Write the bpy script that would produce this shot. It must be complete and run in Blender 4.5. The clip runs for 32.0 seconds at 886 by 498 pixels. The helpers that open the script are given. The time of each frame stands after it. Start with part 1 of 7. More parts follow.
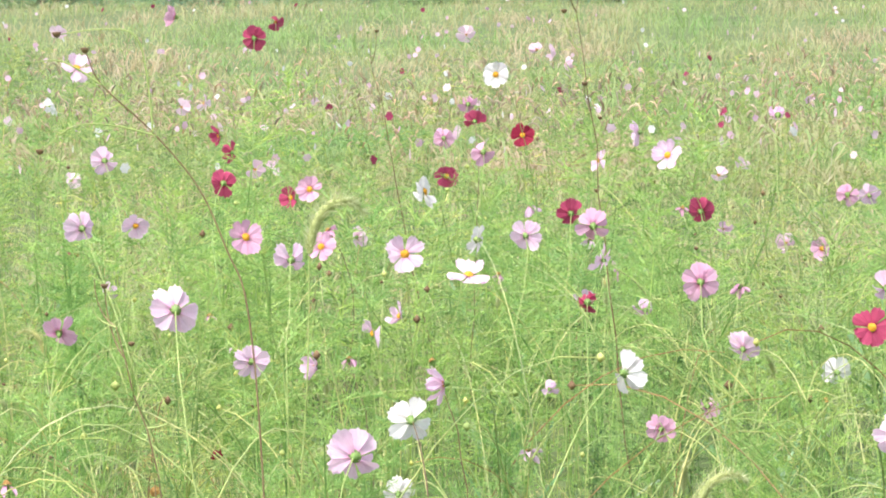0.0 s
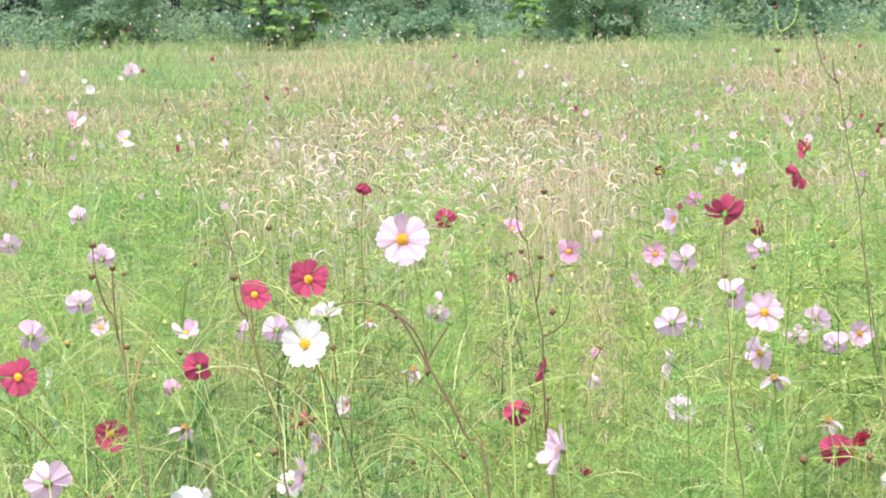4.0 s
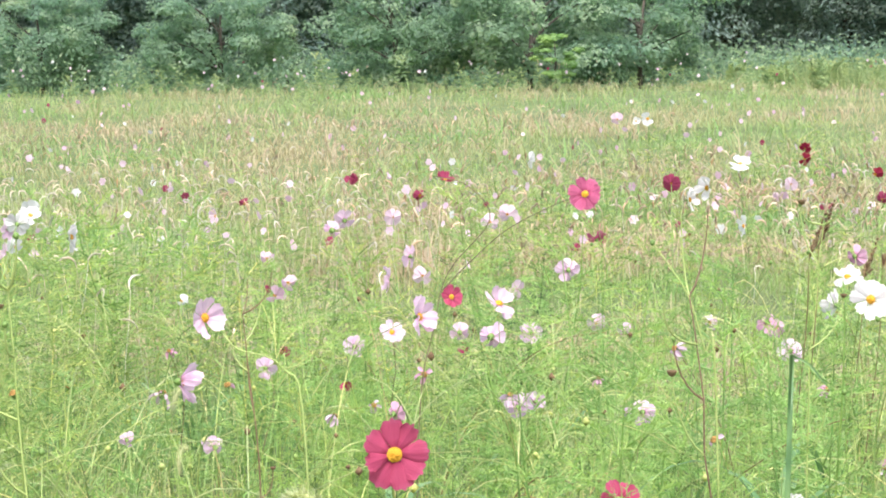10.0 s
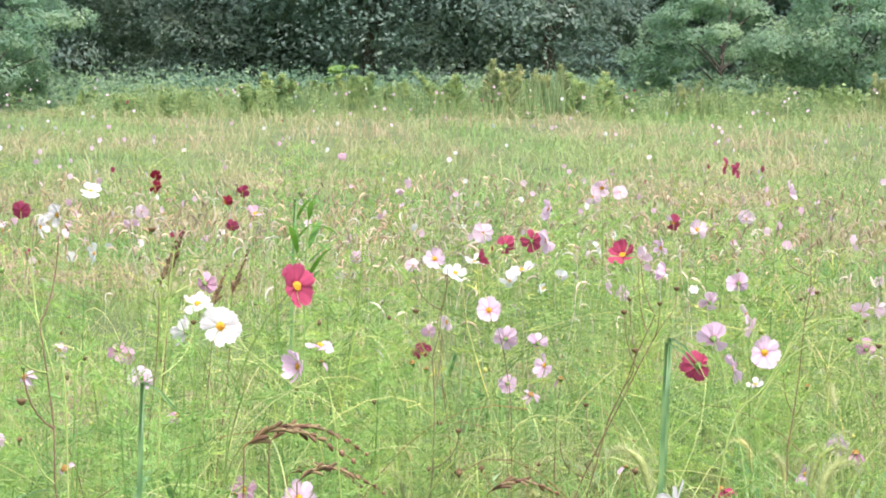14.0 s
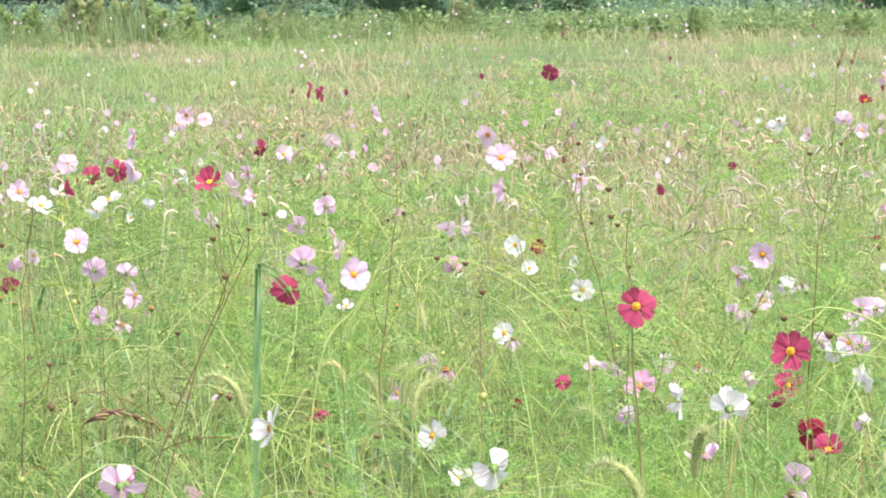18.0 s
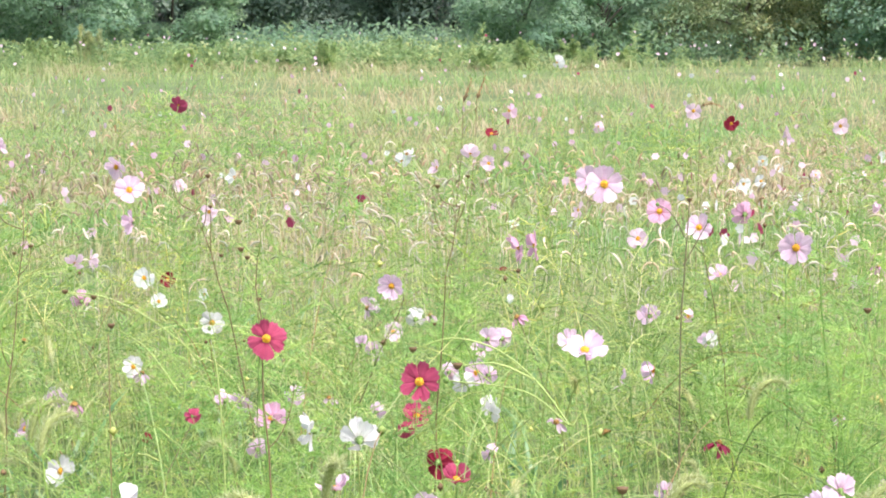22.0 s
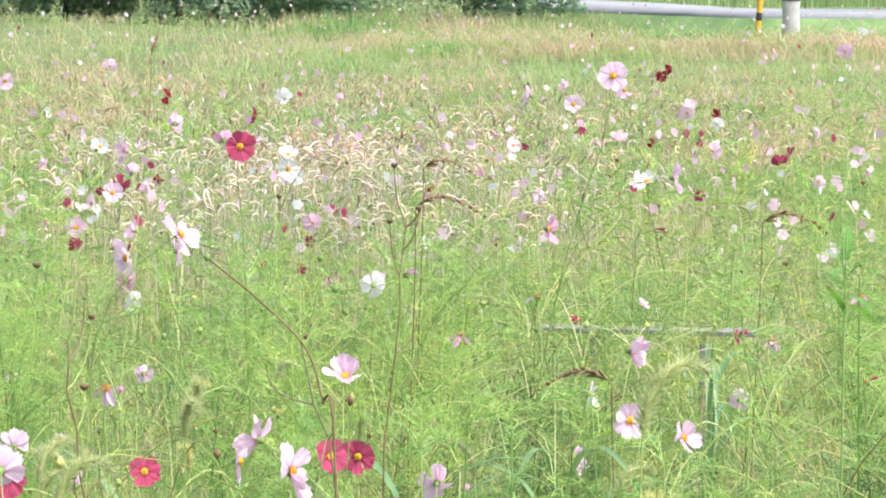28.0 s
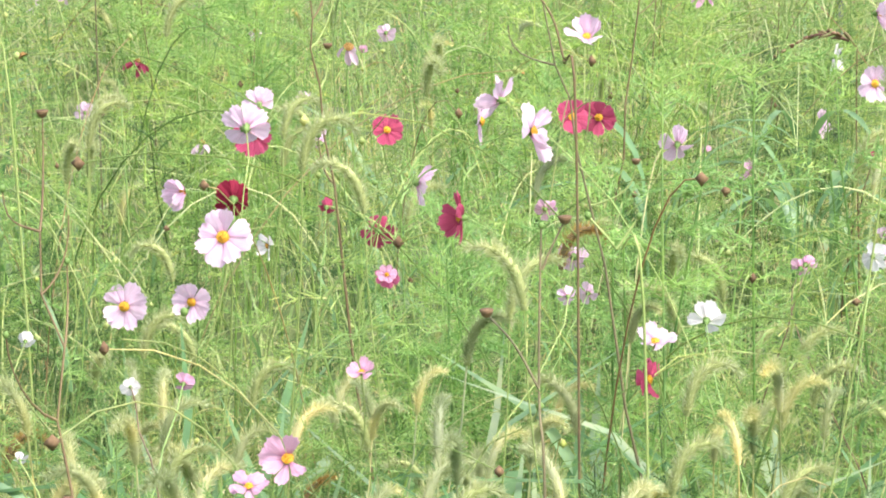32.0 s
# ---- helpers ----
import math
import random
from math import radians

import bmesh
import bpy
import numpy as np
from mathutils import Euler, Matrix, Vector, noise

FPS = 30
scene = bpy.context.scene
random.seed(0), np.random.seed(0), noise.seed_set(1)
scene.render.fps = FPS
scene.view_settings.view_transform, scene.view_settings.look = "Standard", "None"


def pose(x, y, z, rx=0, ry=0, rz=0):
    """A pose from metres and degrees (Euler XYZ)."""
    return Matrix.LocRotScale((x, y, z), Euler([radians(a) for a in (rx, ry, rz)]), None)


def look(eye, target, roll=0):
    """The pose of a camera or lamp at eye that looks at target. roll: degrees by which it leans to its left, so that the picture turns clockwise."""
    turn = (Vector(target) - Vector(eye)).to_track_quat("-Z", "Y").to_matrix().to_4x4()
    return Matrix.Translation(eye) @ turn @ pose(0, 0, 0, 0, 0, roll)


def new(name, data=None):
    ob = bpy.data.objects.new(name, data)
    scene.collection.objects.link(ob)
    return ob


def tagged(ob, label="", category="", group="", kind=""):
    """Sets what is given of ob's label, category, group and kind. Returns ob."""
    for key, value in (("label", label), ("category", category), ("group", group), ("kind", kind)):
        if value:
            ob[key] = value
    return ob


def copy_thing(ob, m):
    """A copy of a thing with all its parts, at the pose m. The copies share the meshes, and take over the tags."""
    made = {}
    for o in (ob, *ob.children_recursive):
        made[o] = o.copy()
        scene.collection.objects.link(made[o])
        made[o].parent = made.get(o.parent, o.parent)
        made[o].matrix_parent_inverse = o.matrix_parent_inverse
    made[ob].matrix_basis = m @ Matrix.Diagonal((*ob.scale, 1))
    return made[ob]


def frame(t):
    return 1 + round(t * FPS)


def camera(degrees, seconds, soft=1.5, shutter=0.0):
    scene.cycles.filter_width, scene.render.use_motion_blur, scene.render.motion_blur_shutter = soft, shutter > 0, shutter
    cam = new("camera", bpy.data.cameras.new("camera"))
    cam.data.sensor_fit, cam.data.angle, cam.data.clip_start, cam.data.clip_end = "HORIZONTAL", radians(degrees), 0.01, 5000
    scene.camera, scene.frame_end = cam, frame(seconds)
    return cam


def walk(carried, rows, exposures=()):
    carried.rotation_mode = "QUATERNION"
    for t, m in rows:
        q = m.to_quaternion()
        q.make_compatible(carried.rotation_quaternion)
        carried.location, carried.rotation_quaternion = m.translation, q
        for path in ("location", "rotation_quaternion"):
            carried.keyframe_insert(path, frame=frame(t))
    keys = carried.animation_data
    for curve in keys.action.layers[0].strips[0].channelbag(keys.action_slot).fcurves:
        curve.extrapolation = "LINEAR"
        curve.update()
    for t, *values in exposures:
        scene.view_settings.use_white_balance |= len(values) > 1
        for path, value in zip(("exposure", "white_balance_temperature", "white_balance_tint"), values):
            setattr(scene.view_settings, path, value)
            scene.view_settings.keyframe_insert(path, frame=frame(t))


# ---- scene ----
# Camera: turns on one spot at the meadow's edge, a long lens held at eye height.
EYE = (0.0, 0.0, 1.6)
AZ0, AZ1 = -10.5, 102.5
cam = camera(20.0, 32.0, soft=1.9)
PATH = [
    (0.0, look(EYE, (-0.0000, 9.9378, 0.4865), -0.48)),
    (0.5, look(EYE, (0.6203, 9.9320, 0.6148), -0.48)),
    (1.0, look(EYE, (1.0936, 9.8976, 0.6831), -0.63)),
    (1.5, look(EYE, (1.5353, 9.8384, 0.6792), -0.67)),
    (2.0, look(EYE, (1.8543, 9.7745, 0.5896), -0.58)),
    (2.5, look(EYE, (2.2182, 9.6957, 0.5638), -0.50)),
    (3.0, look(EYE, (2.5019, 9.6204, 0.5101), -0.55)),
    (3.5, look(EYE, (2.8021, 9.5415, 0.5474), -0.72)),
    (4.0, look(EYE, (3.3217, 9.3840, 0.6478), -0.76)),
    (4.5, look(EYE, (3.8725, 9.1704, 0.6477), -0.71)),
    (6.5, look(EYE, (4.9652, 8.6238, 0.6115), -0.58)),
    (7.0, look(EYE, (5.1891, 8.4856, 0.5663), -0.57)),
    (7.5, look(EYE, (5.5026, 8.2854, 0.5636), -0.67)),
    (8.0, look(EYE, (5.7711, 8.1125, 0.6611), -0.94)),
    (8.5, look(EYE, (5.9227, 8.0040, 0.6737), -1.12)),
    (9.0, look(EYE, (6.0164, 7.9413, 0.7409), -1.13)),
    (9.5, look(EYE, (6.1800, 7.8232, 0.8226), -1.01)),
    (10.0, look(EYE, (6.4043, 7.6414, 0.8296), -0.82)),
    (10.5, look(EYE, (6.6501, 7.4177, 0.7313), -0.68)),
    (11.0, look(EYE, (6.8168, 7.2475, 0.5971), -0.30)),
    (11.5, look(EYE, (6.9467, 7.1207, 0.5803), -0.14)),
    (12.0, look(EYE, (7.0437, 7.0298, 0.6160), -0.00)),
    (12.5, look(EYE, (7.2274, 6.8464, 0.6557), -0.17)),
    (13.0, look(EYE, (7.4575, 6.6108, 0.7740), -0.10)),
    (13.5, look(EYE, (7.8491, 6.1499, 0.8450), 0.21)),
    (14.0, look(EYE, (8.1463, 5.7604, 0.9250), 0.23)),
    (14.5, look(EYE, (8.3186, 5.5149, 0.9779), 0.24)),
    (15.0, look(EYE, (8.4138, 5.3435, 0.7907), -0.32)),
    (15.5, look(EYE, (8.4777, 5.2203, 0.6633), -0.40)),
    (17.5, look(EYE, (8.8640, 4.5165, 0.5844), -0.81)),
    (18.0, look(EYE, (8.9544, 4.3432, 0.6226), -0.89)),
    (18.5, look(EYE, (9.0250, 4.2045, 0.6666), -0.98)),
    (19.0, look(EYE, (9.1417, 3.9222, 0.5773), -0.86)),
    (19.5, look(EYE, (9.2581, 3.6264, 0.5342), -0.64)),
    (20.0, look(EYE, (9.2752, 3.5624, 0.4684), -0.67)),
    (20.5, look(EYE, (9.2905, 3.5234, 0.4719), -0.59)),
    (21.0, look(EYE, (9.3173, 3.4720, 0.5353), -0.65)),
    (21.5, look(EYE, (9.3722, 3.3320, 0.5709), -0.48)),
    (22.0, look(EYE, (9.5064, 2.9800, 0.7351), -0.34)),
    (22.5, look(EYE, (9.6862, 2.3941, 0.9327), -0.09)),
    (23.0, look(EYE, (9.7837, 1.9750, 0.9845), -0.08)),
    (23.5, look(EYE, (9.8440, 1.6613, 1.0208), -0.14)),
    (24.0, look(EYE, (9.8990, 1.2658, 0.9619), -0.24)),
    (24.5, look(EYE, (9.9369, 0.8435, 0.8608), -0.14)),
    (25.0, look(EYE, (9.9588, 0.4507, 0.8129), -0.08)),
    (25.5, look(EYE, (9.9629, 0.1193, 0.7475), -0.05)),
    (27.5, look(EYE, (9.9461, -0.3343, 0.6190), 0.29)),
    (28.0, look(EYE, (9.9413, -0.2562, 0.5488), 0.03)),
    (28.5, look(EYE, (9.9235, -0.1022, 0.3696), 0.01)),
    (29.0, look(EYE, (9.9081, -0.0351, 0.2475), -0.39)),
    (29.5, look(EYE, (9.8867, 0.0514, 0.0995), -0.27)),
    (30.0, look(EYE, (9.8578, 0.1139, -0.0767), -0.14)),
    (30.5, look(EYE, (9.8215, 0.2060, -0.2696), -0.17)),
    (31.0, look(EYE, (9.7778, 0.3729, -0.4628), -0.15)),
    (31.5, look(EYE, (9.7263, 0.5536, -0.6565), -0.51)),
    (32.0, look(EYE, (9.6885, 0.6984, -0.7758), -0.46)),
]
walk(cam, PATH, exposures=((0.0, 1.44), (4.0, 1.42), (7.0, 1.4), (10.0, 1.42), (15.0, 1.38), (19.0, 1.44), (22.0, 1.46), (28.0, 1.46), (30.0, 1.48), (32.0, 1.56)))

# ---------------------------------------------------------------- sky and sun
SUN_EL, SUN_AZ = radians(60), radians(215)
world = bpy.data.worlds.new("sky")
scene.world = world
world.use_nodes = True
wnt = world.node_tree
sky = wnt.nodes.new("ShaderNodeTexSky")
sky.sky_type, sky.sun_disc = "NISHITA", False
sky.sun_elevation, sky.sun_rotation = SUN_EL, SUN_AZ
sky.air_density, sky.dust_density, sky.ozone_density = 1.0, 4.0, 1.0
cloud = wnt.nodes.new("ShaderNodeHueSaturation")   # a veiled, whitish sky
cloud.inputs["Saturation"].default_value = 0.68
wnt.links.new(sky.outputs[0], cloud.inputs["Color"])
wnt.links.new(cloud.outputs[0], wnt.nodes["Background"].inputs[0])
wnt.nodes["Background"].inputs[1].default_value = 0.11
sun = new("sun", bpy.data.lights.new("sun", "SUN"))
sun.data.energy, sun.data.angle, sun.data.color = 1.7, radians(22), (1.0, 0.935, 0.94)
sx, sy, sz = math.sin(SUN_AZ) * math.cos(SUN_EL), math.cos(SUN_AZ) * math.cos(SUN_EL), math.sin(SUN_EL)
sun.matrix_world = look((60 * sx, 60 * sy, 60 * sz), (0, 0, 0))


def LOW(r, a):
    """Height of the leafy growth: lower close by, most of all at the far end of the turn."""
    d = np.degrees(a)
    return np.where((d > 76) & (r < 4.5), 0.72, np.where(r < 4.6, 0.84, 1.0))


def RISE(r, a):
    """The meadow climbs a little towards the wood, less where the road bank takes over."""
    q = np.clip((np.asarray(r, float) - 12) / 40, 0, 1)
    side = np.clip((90 - np.degrees(a)) / 6, 0, 1) * np.clip((np.degrees(a) + 40) / 20, 0, 1)
    return (0.52 + 0.28 * side) * q * q * (3 - 2 * q)


# ---------------------------------------------------------------- materials
def material(name):
    m = bpy.data.materials.new(name)
    m.use_nodes = True
    nt = m.node_tree
    nt.nodes.clear()
    out = nt.nodes.new("ShaderNodeOutputMaterial")
    return m, nt, out


def ramp(nt, fac, stops):
    r = nt.nodes.new("ShaderNodeValToRGB")
    els = r.color_ramp.elements
    while len(els) < len(stops):
        els.new(0.5)
    for e, (p, c) in zip(els, stops):
        e.position, e.color = p, (*c, 1)
    nt.links.new(fac, r.inputs[0])
    return r.outputs[0]


def noise_fac(nt, scale, detail=3, coord="Object"):
    tc = nt.nodes.new("ShaderNodeTexCoord")
    n = nt.nodes.new("ShaderNodeTexNoise")
    n.inputs["Scale"].default_value, n.inputs["Detail"].default_value = scale, detail
    nt.links.new(tc.outputs[coord], n.inputs["Vector"])
    return n.outputs["Fac"]


def mix_color(nt, fac, a, b, mode="MIX"):
    n = nt.nodes.new("ShaderNodeMix")
    n.data_type, n.blend_type = "RGBA", mode
    for socket, v in ((n.inputs[0], fac), (n.inputs[6], a), (n.inputs[7], b)):
        if isinstance(v, (int, float)):
            socket.default_value = v
        elif isinstance(v, tuple):
            socket.default_value = (*v, 1)
        else:
            nt.links.new(v, socket)
    return n.outputs[2]


def leafy(nt, out, color, through_color, translucent=0.4, rough=0.55, gloss=0.35):
    """A thin living surface: reflects, lets light through."""
    b = nt.nodes.new("ShaderNodeBsdfPrincipled")
    b.inputs["Roughness"].default_value = rough
    b.inputs["Specular IOR Level"].default_value = gloss
    nt.links.new(color, b.inputs["Base Color"])
    tl = nt.nodes.new("ShaderNodeBsdfTranslucent")
    nt.links.new(through_color, tl.inputs["Color"])
    mx = nt.nodes.new("ShaderNodeMixShader")
    mx.inputs[0].default_value = translucent
    nt.links.new(b.outputs[0], mx.inputs[1])
    nt.links.new(tl.outputs[0], mx.inputs[2])
    nt.links.new(mx.outputs[0], out.inputs[0])


def foliage_material(name, stops, patch, patch_scale=0.5, translucent=0.45, tint=(1.27, 1.17, 0.92), rough=0.5, gloss=0.3, mottled=True):
    """Leaf colour by piece (each leaf its own), and by larger patches of the field."""
    m, nt, out = material(name)
    geo = nt.nodes.new("ShaderNodeNewGeometry")
    col = ramp(nt, geo.outputs["Random Per Island"], stops)
    big = noise_fac(nt, patch_scale, 4)
    fac = ramp(nt, big, ((0.42, (0, 0, 0)), (0.62, (1, 1, 1))))
    col = mix_color(nt, fac, col, mix_color(nt, 1.0, col, patch, "MULTIPLY"))
    if mottled:
        small = noise_fac(nt, patch_scale * 4.5, 2)
        mottle = ramp(nt, small, ((0.35, (0.66, 0.73, 0.7)), (0.5, (1, 1, 1)), (0.66, (1.36, 1.2, 1.12))))
        col = mix_color(nt, 1.0, col, mottle, "MULTIPLY")
    thru = mix_color(nt, 1.0, col, tint, "MULTIPLY")
    leafy(nt, out, col, thru, translucent, rough, gloss)
    return m


def meadow_material(name):
    """Far meadow: fresh green, yellow-green and pinkish seeding patches run into one another."""
    m, nt, out = material(name)
    col = ramp(nt, noise_fac(nt, 0.42, 6), ((0.36, (0.23, 0.4, 0.15)), (0.44, (0.32, 0.44, 0.19)), (0.52, (0.43, 0.44, 0.25)), (0.62, (0.54, 0.44, 0.33))))
    geo = nt.nodes.new("ShaderNodeNewGeometry")
    own = ramp(nt, geo.outputs["Random Per Island"], ((0.0, (0.92, 0.94, 0.93)), (0.7, (1, 1, 1)), (1.0, (1.1, 1.08, 1.07))))
    col = mix_color(nt, 1.0, col, own, "MULTIPLY")
    leafy(nt, out, col, mix_color(nt, 1.0, col, (1.2, 1.12, 0.92), "MULTIPLY"), 0.45, 0.6, 0.2)
    return m


def petal_material(name, inner, outer, rim):
    """Petal colour from the throat outwards, with fine veins along it."""
    m, nt, out = material(name)
    tc = nt.nodes.new("ShaderNodeTexCoord")
    sep = nt.nodes.new("ShaderNodeSeparateXYZ")
    nt.links.new(tc.outputs["Object"], sep.inputs[0])
    col = ramp(nt, sep.outputs[1], ((0.0, inner), (0.33, outer), (0.75, outer), (1.0, rim)))
    mp = nt.nodes.new("ShaderNodeMapping")
    mp.inputs["Scale"].default_value = (22, 1.5, 3)
    nt.links.new(tc.outputs["Object"], mp.inputs[0])
    n = nt.nodes.new("ShaderNodeTexNoise")
    n.inputs["Scale"].default_value = 1.6
    nt.links.new(mp.outputs[0], n.inputs["Vector"])
    vein = ramp(nt, n.outputs["Fac"], ((0.3, (0.92, 0.86, 0.9)), (0.62, (1, 1, 1))))
    info = nt.nodes.new("ShaderNodeObjectInfo")
    age = ramp(nt, info.outputs["Random"], ((0.0, (0.88, 0.84, 0.88)), (0.5, (1, 1, 1)), (1.0, (1, 0.94, 0.97))))
    col = mix_color(nt, 1.0, mix_color(nt, 1.0, col, vein, "MULTIPLY"), age, "MULTIPLY")
    bump = nt.nodes.new("ShaderNodeBump")
    bump.inputs["Strength"].default_value, bump.inputs["Distance"].default_value = 0.25, 0.02
    nt.links.new(n.outputs["Fac"], bump.inputs["Height"])
    leafy(nt, out, col, col, 0.42, 0.6, 0.15)
    for node in nt.nodes:
        if node.type in ("BSDF_PRINCIPLED", "BSDF_TRANSLUCENT"):
            nt.links.new(bump.outputs[0], node.inputs["Normal"])
    return m


def plain_material(name, stops, scale=8.0, rough=0.7, metal=0.0, bump=0.2, detail=5):
    m, nt, out = material(name)
    b = nt.nodes.new("ShaderNodeBsdfPrincipled")
    fac = noise_fac(nt, scale, detail)
    nt.links.new(ramp(nt, fac, stops), b.inputs["Base Color"])
    b.inputs["Roughness"].default_value, b.inputs["Metallic"].default_value = rough, metal
    bp = nt.nodes.new("ShaderNodeBump")
    bp.inputs["Strength"].default_value = bump
    nt.links.new(fac, bp.inputs["Height"])
    nt.links.new(bp.outputs[0], b.inputs["Normal"])
    nt.links.new(b.outputs[0], out.inputs[0])
    return m


WHITE = petal_material("petal_white", (0.86, 0.86, 0.76), (0.92, 0.92, 0.91), (0.94, 0.94, 0.94))
PALE = petal_material("petal_pale_pink", (0.8, 0.42, 0.64), (0.93, 0.71, 0.88), (0.95, 0.79, 0.92))
PINK = petal_material("petal_lilac_pink", (0.52, 0.14, 0.3), (0.82, 0.5, 0.68), (0.86, 0.58, 0.74))
ROSE = petal_material("petal_rose", (0.36, 0.03, 0.11), (0.6, 0.14, 0.28), (0.66, 0.24, 0.38))
CRIMSON = petal_material("petal_crimson", (0.33, 0.026, 0.075), (0.56, 0.092, 0.19), (0.61, 0.14, 0.26))
DARK = petal_material("petal_dark_red", (0.2, 0.012, 0.03), (0.36, 0.03, 0.07), (0.4, 0.05, 0.09))
WORDS = {WHITE: "white", PALE: "pale pink", PINK: "lilac pink", ROSE: "rose pink", CRIMSON: "crimson", DARK: "dark red"}

FAR_MATS = {}
for mat, c in ((WHITE, (0.91, 0.91, 0.91)), (PALE, (0.93, 0.72, 0.84)), (PINK, (0.82, 0.57, 0.72)), (ROSE, (0.6, 0.16, 0.3)), (CRIMSON, (0.42, 0.07, 0.15)), (DARK, (0.29, 0.025, 0.055))):
    dim = tuple(0.93 * q for q in c)
    FAR_MATS[mat] = foliage_material("far_" + mat.name, ((0.0, dim), (0.5, c), (1.0, c)), (0.95, 0.93, 0.95), 4.0, 0.5, (1, 1, 1), 0.6, 0.15, False)

disc_mat = plain_material("flower_disc_yellow", ((0.3, (0.55, 0.2, 0.015)), (0.65, (0.8, 0.45, 0.03))), 300, 0.8, 0, 0.6)
calyx_mat = plain_material("calyx_green", ((0.3, (0.1, 0.2, 0.04)), (0.7, (0.22, 0.34, 0.09))), 60, 0.6)
stem_mats = [
    plain_material("stem_green", ((0.3, (0.21, 0.35, 0.09)), (0.7, (0.32, 0.46, 0.15))), 14, 0.55),
    plain_material("stem_yellow_green", ((0.3, (0.3, 0.4, 0.11)), (0.7, (0.42, 0.5, 0.18))), 14, 0.55),
    plain_material("stem_reddish", ((0.3, (0.13, 0.075, 0.045)), (0.7, (0.22, 0.15, 0.08))), 14, 0.6),
]
seed_mat = plain_material("seed_head_brown", ((0.3, (0.1, 0.055, 0.03)), (0.7, (0.25, 0.16, 0.08))), 90, 0.9)
stalk_mat = foliage_material("stalk_light", ((0.0, (0.2, 0.34, 0.1)), (0.45, (0.38, 0.51, 0.19)), (0.8, (0.56, 0.63, 0.32)), (0.9, (0.34, 0.24, 0.12)), (1.0, (0.3, 0.18, 0.1))), (1.1, 1.0, 0.9), 1.0, 0.2)
bowed_mat = foliage_material("stalk_pale", ((0.0, (0.3, 0.43, 0.14)), (0.6, (0.46, 0.56, 0.23)), (1.0, (0.62, 0.67, 0.36))), (1.05, 1.0, 0.95), 1.0, 0.2)
bud_mat = foliage_material("bud_light", ((0.0, (0.3, 0.42, 0.12)), (1.0, (0.5, 0.58, 0.22))), (1.1, 1.0, 0.9), 1.0, 0.2)
feather_mat = foliage_material("cosmos_leaf", ((0.0, (0.14, 0.27, 0.1)), (0.5, (0.26, 0.43, 0.165)), (0.9, (0.41, 0.565, 0.24)), (1.0, (0.64, 0.73, 0.4))), (1.35, 1.12, 0.9), 1.6, 0.5)
young_mat = foliage_material("young_cosmos_leaf", ((0.0, (0.22, 0.42, 0.13)), (0.5, (0.31, 0.53, 0.19)), (1.0, (0.44, 0.65, 0.28))), (1.15, 1.03, 0.9), 1.5, 0.5)
# Deeper green leaf, darkened further to paint the shade between the clumps.
gap_shade_mat = foliage_material("shaded_cosmos_leaf", ((0.0, (0.05, 0.11, 0.04)), (0.6, (0.1, 0.21, 0.08)), (1.0, (0.2, 0.34, 0.14))), (1.25, 1.05, 0.9), 1.6, 0.45)
straw_mat = foliage_material("straw", ((0.0, (0.34, 0.3, 0.13)), (0.5, (0.5, 0.47, 0.22)), (1.0, (0.74, 0.74, 0.46))), (1.1, 0.95, 0.9), 1.2, 0.3)
# Darkest blade tone stands in for the shadows between the plants.
grass_mat = foliage_material("grass_blade", ((0.0, (0.06, 0.12, 0.05)), (0.45, (0.22, 0.35, 0.14)), (0.85, (0.36, 0.48, 0.23)), (1.0, (0.6, 0.64, 0.42))), (1.15, 1.0, 0.85), 0.4)
blade_mat = foliage_material("broad_blade", ((0.0, (0.1, 0.23, 0.08)), (0.6, (0.19, 0.34, 0.16)), (1.0, (0.33, 0.45, 0.29))), (1.1, 1.0, 1.0), 3.0, 0.35, (1.1, 1.2, 0.8), 0.35, 0.5)
far_mat = meadow_material("meadow_grass")
plume_mat = foliage_material("seeding_grass", ((0.0, (0.4, 0.31, 0.25)), (0.4, (0.5, 0.41, 0.33)), (0.75, (0.58, 0.5, 0.4)), (1.0, (0.7, 0.64, 0.54))), (0.95, 0.95, 0.95), 0.3)
curl_mat = foliage_material("curled_seed_head", ((0.0, (0.5, 0.47, 0.35)), (0.5, (0.68, 0.63, 0.52)), (1.0, (0.88, 0.85, 0.78))), (1.0, 0.97, 0.97), 0.6, 0.4, (1.05, 1.0, 0.95))
foxtail_mat = foliage_material("foxtail_bristle", ((0.0, (0.46, 0.52, 0.26)), (0.6, (0.62, 0.66, 0.4)), (1.0, (0.78, 0.8, 0.58))), (1.05, 1.0, 0.92), 2.0, 0.5, (1.1, 1.1, 0.92))
foxtail_ripe_mat = foliage_material("foxtail_bristle_ripe", ((0.0, (0.4, 0.26, 0.08)), (0.6, (0.52, 0.36, 0.14)), (1.0, (0.66, 0.52, 0.28))), (1.1, 1.0, 0.85), 2.0, 0.5)
core_mat = plain_material("foxtail_core", ((0.3, (0.28, 0.33, 0.11)), (0.7, (0.42, 0.46, 0.2))), 200, 0.8)
panicle_mat = foliage_material("barnyard_grass_head", ((0.0, (0.14, 0.07, 0.05)), (0.6, (0.28, 0.17, 0.1)), (1.0, (0.42, 0.32, 0.18))), (1.0, 0.95, 0.9), 2.0, 0.2)
soil_mat = plain_material("meadow_soil", ((0.3, (0.08, 0.11, 0.04)), (0.55, (0.13, 0.18, 0.065)), (0.75, (0.2, 0.24, 0.09))), 0.9, 0.95, 0, 0.4, 8)
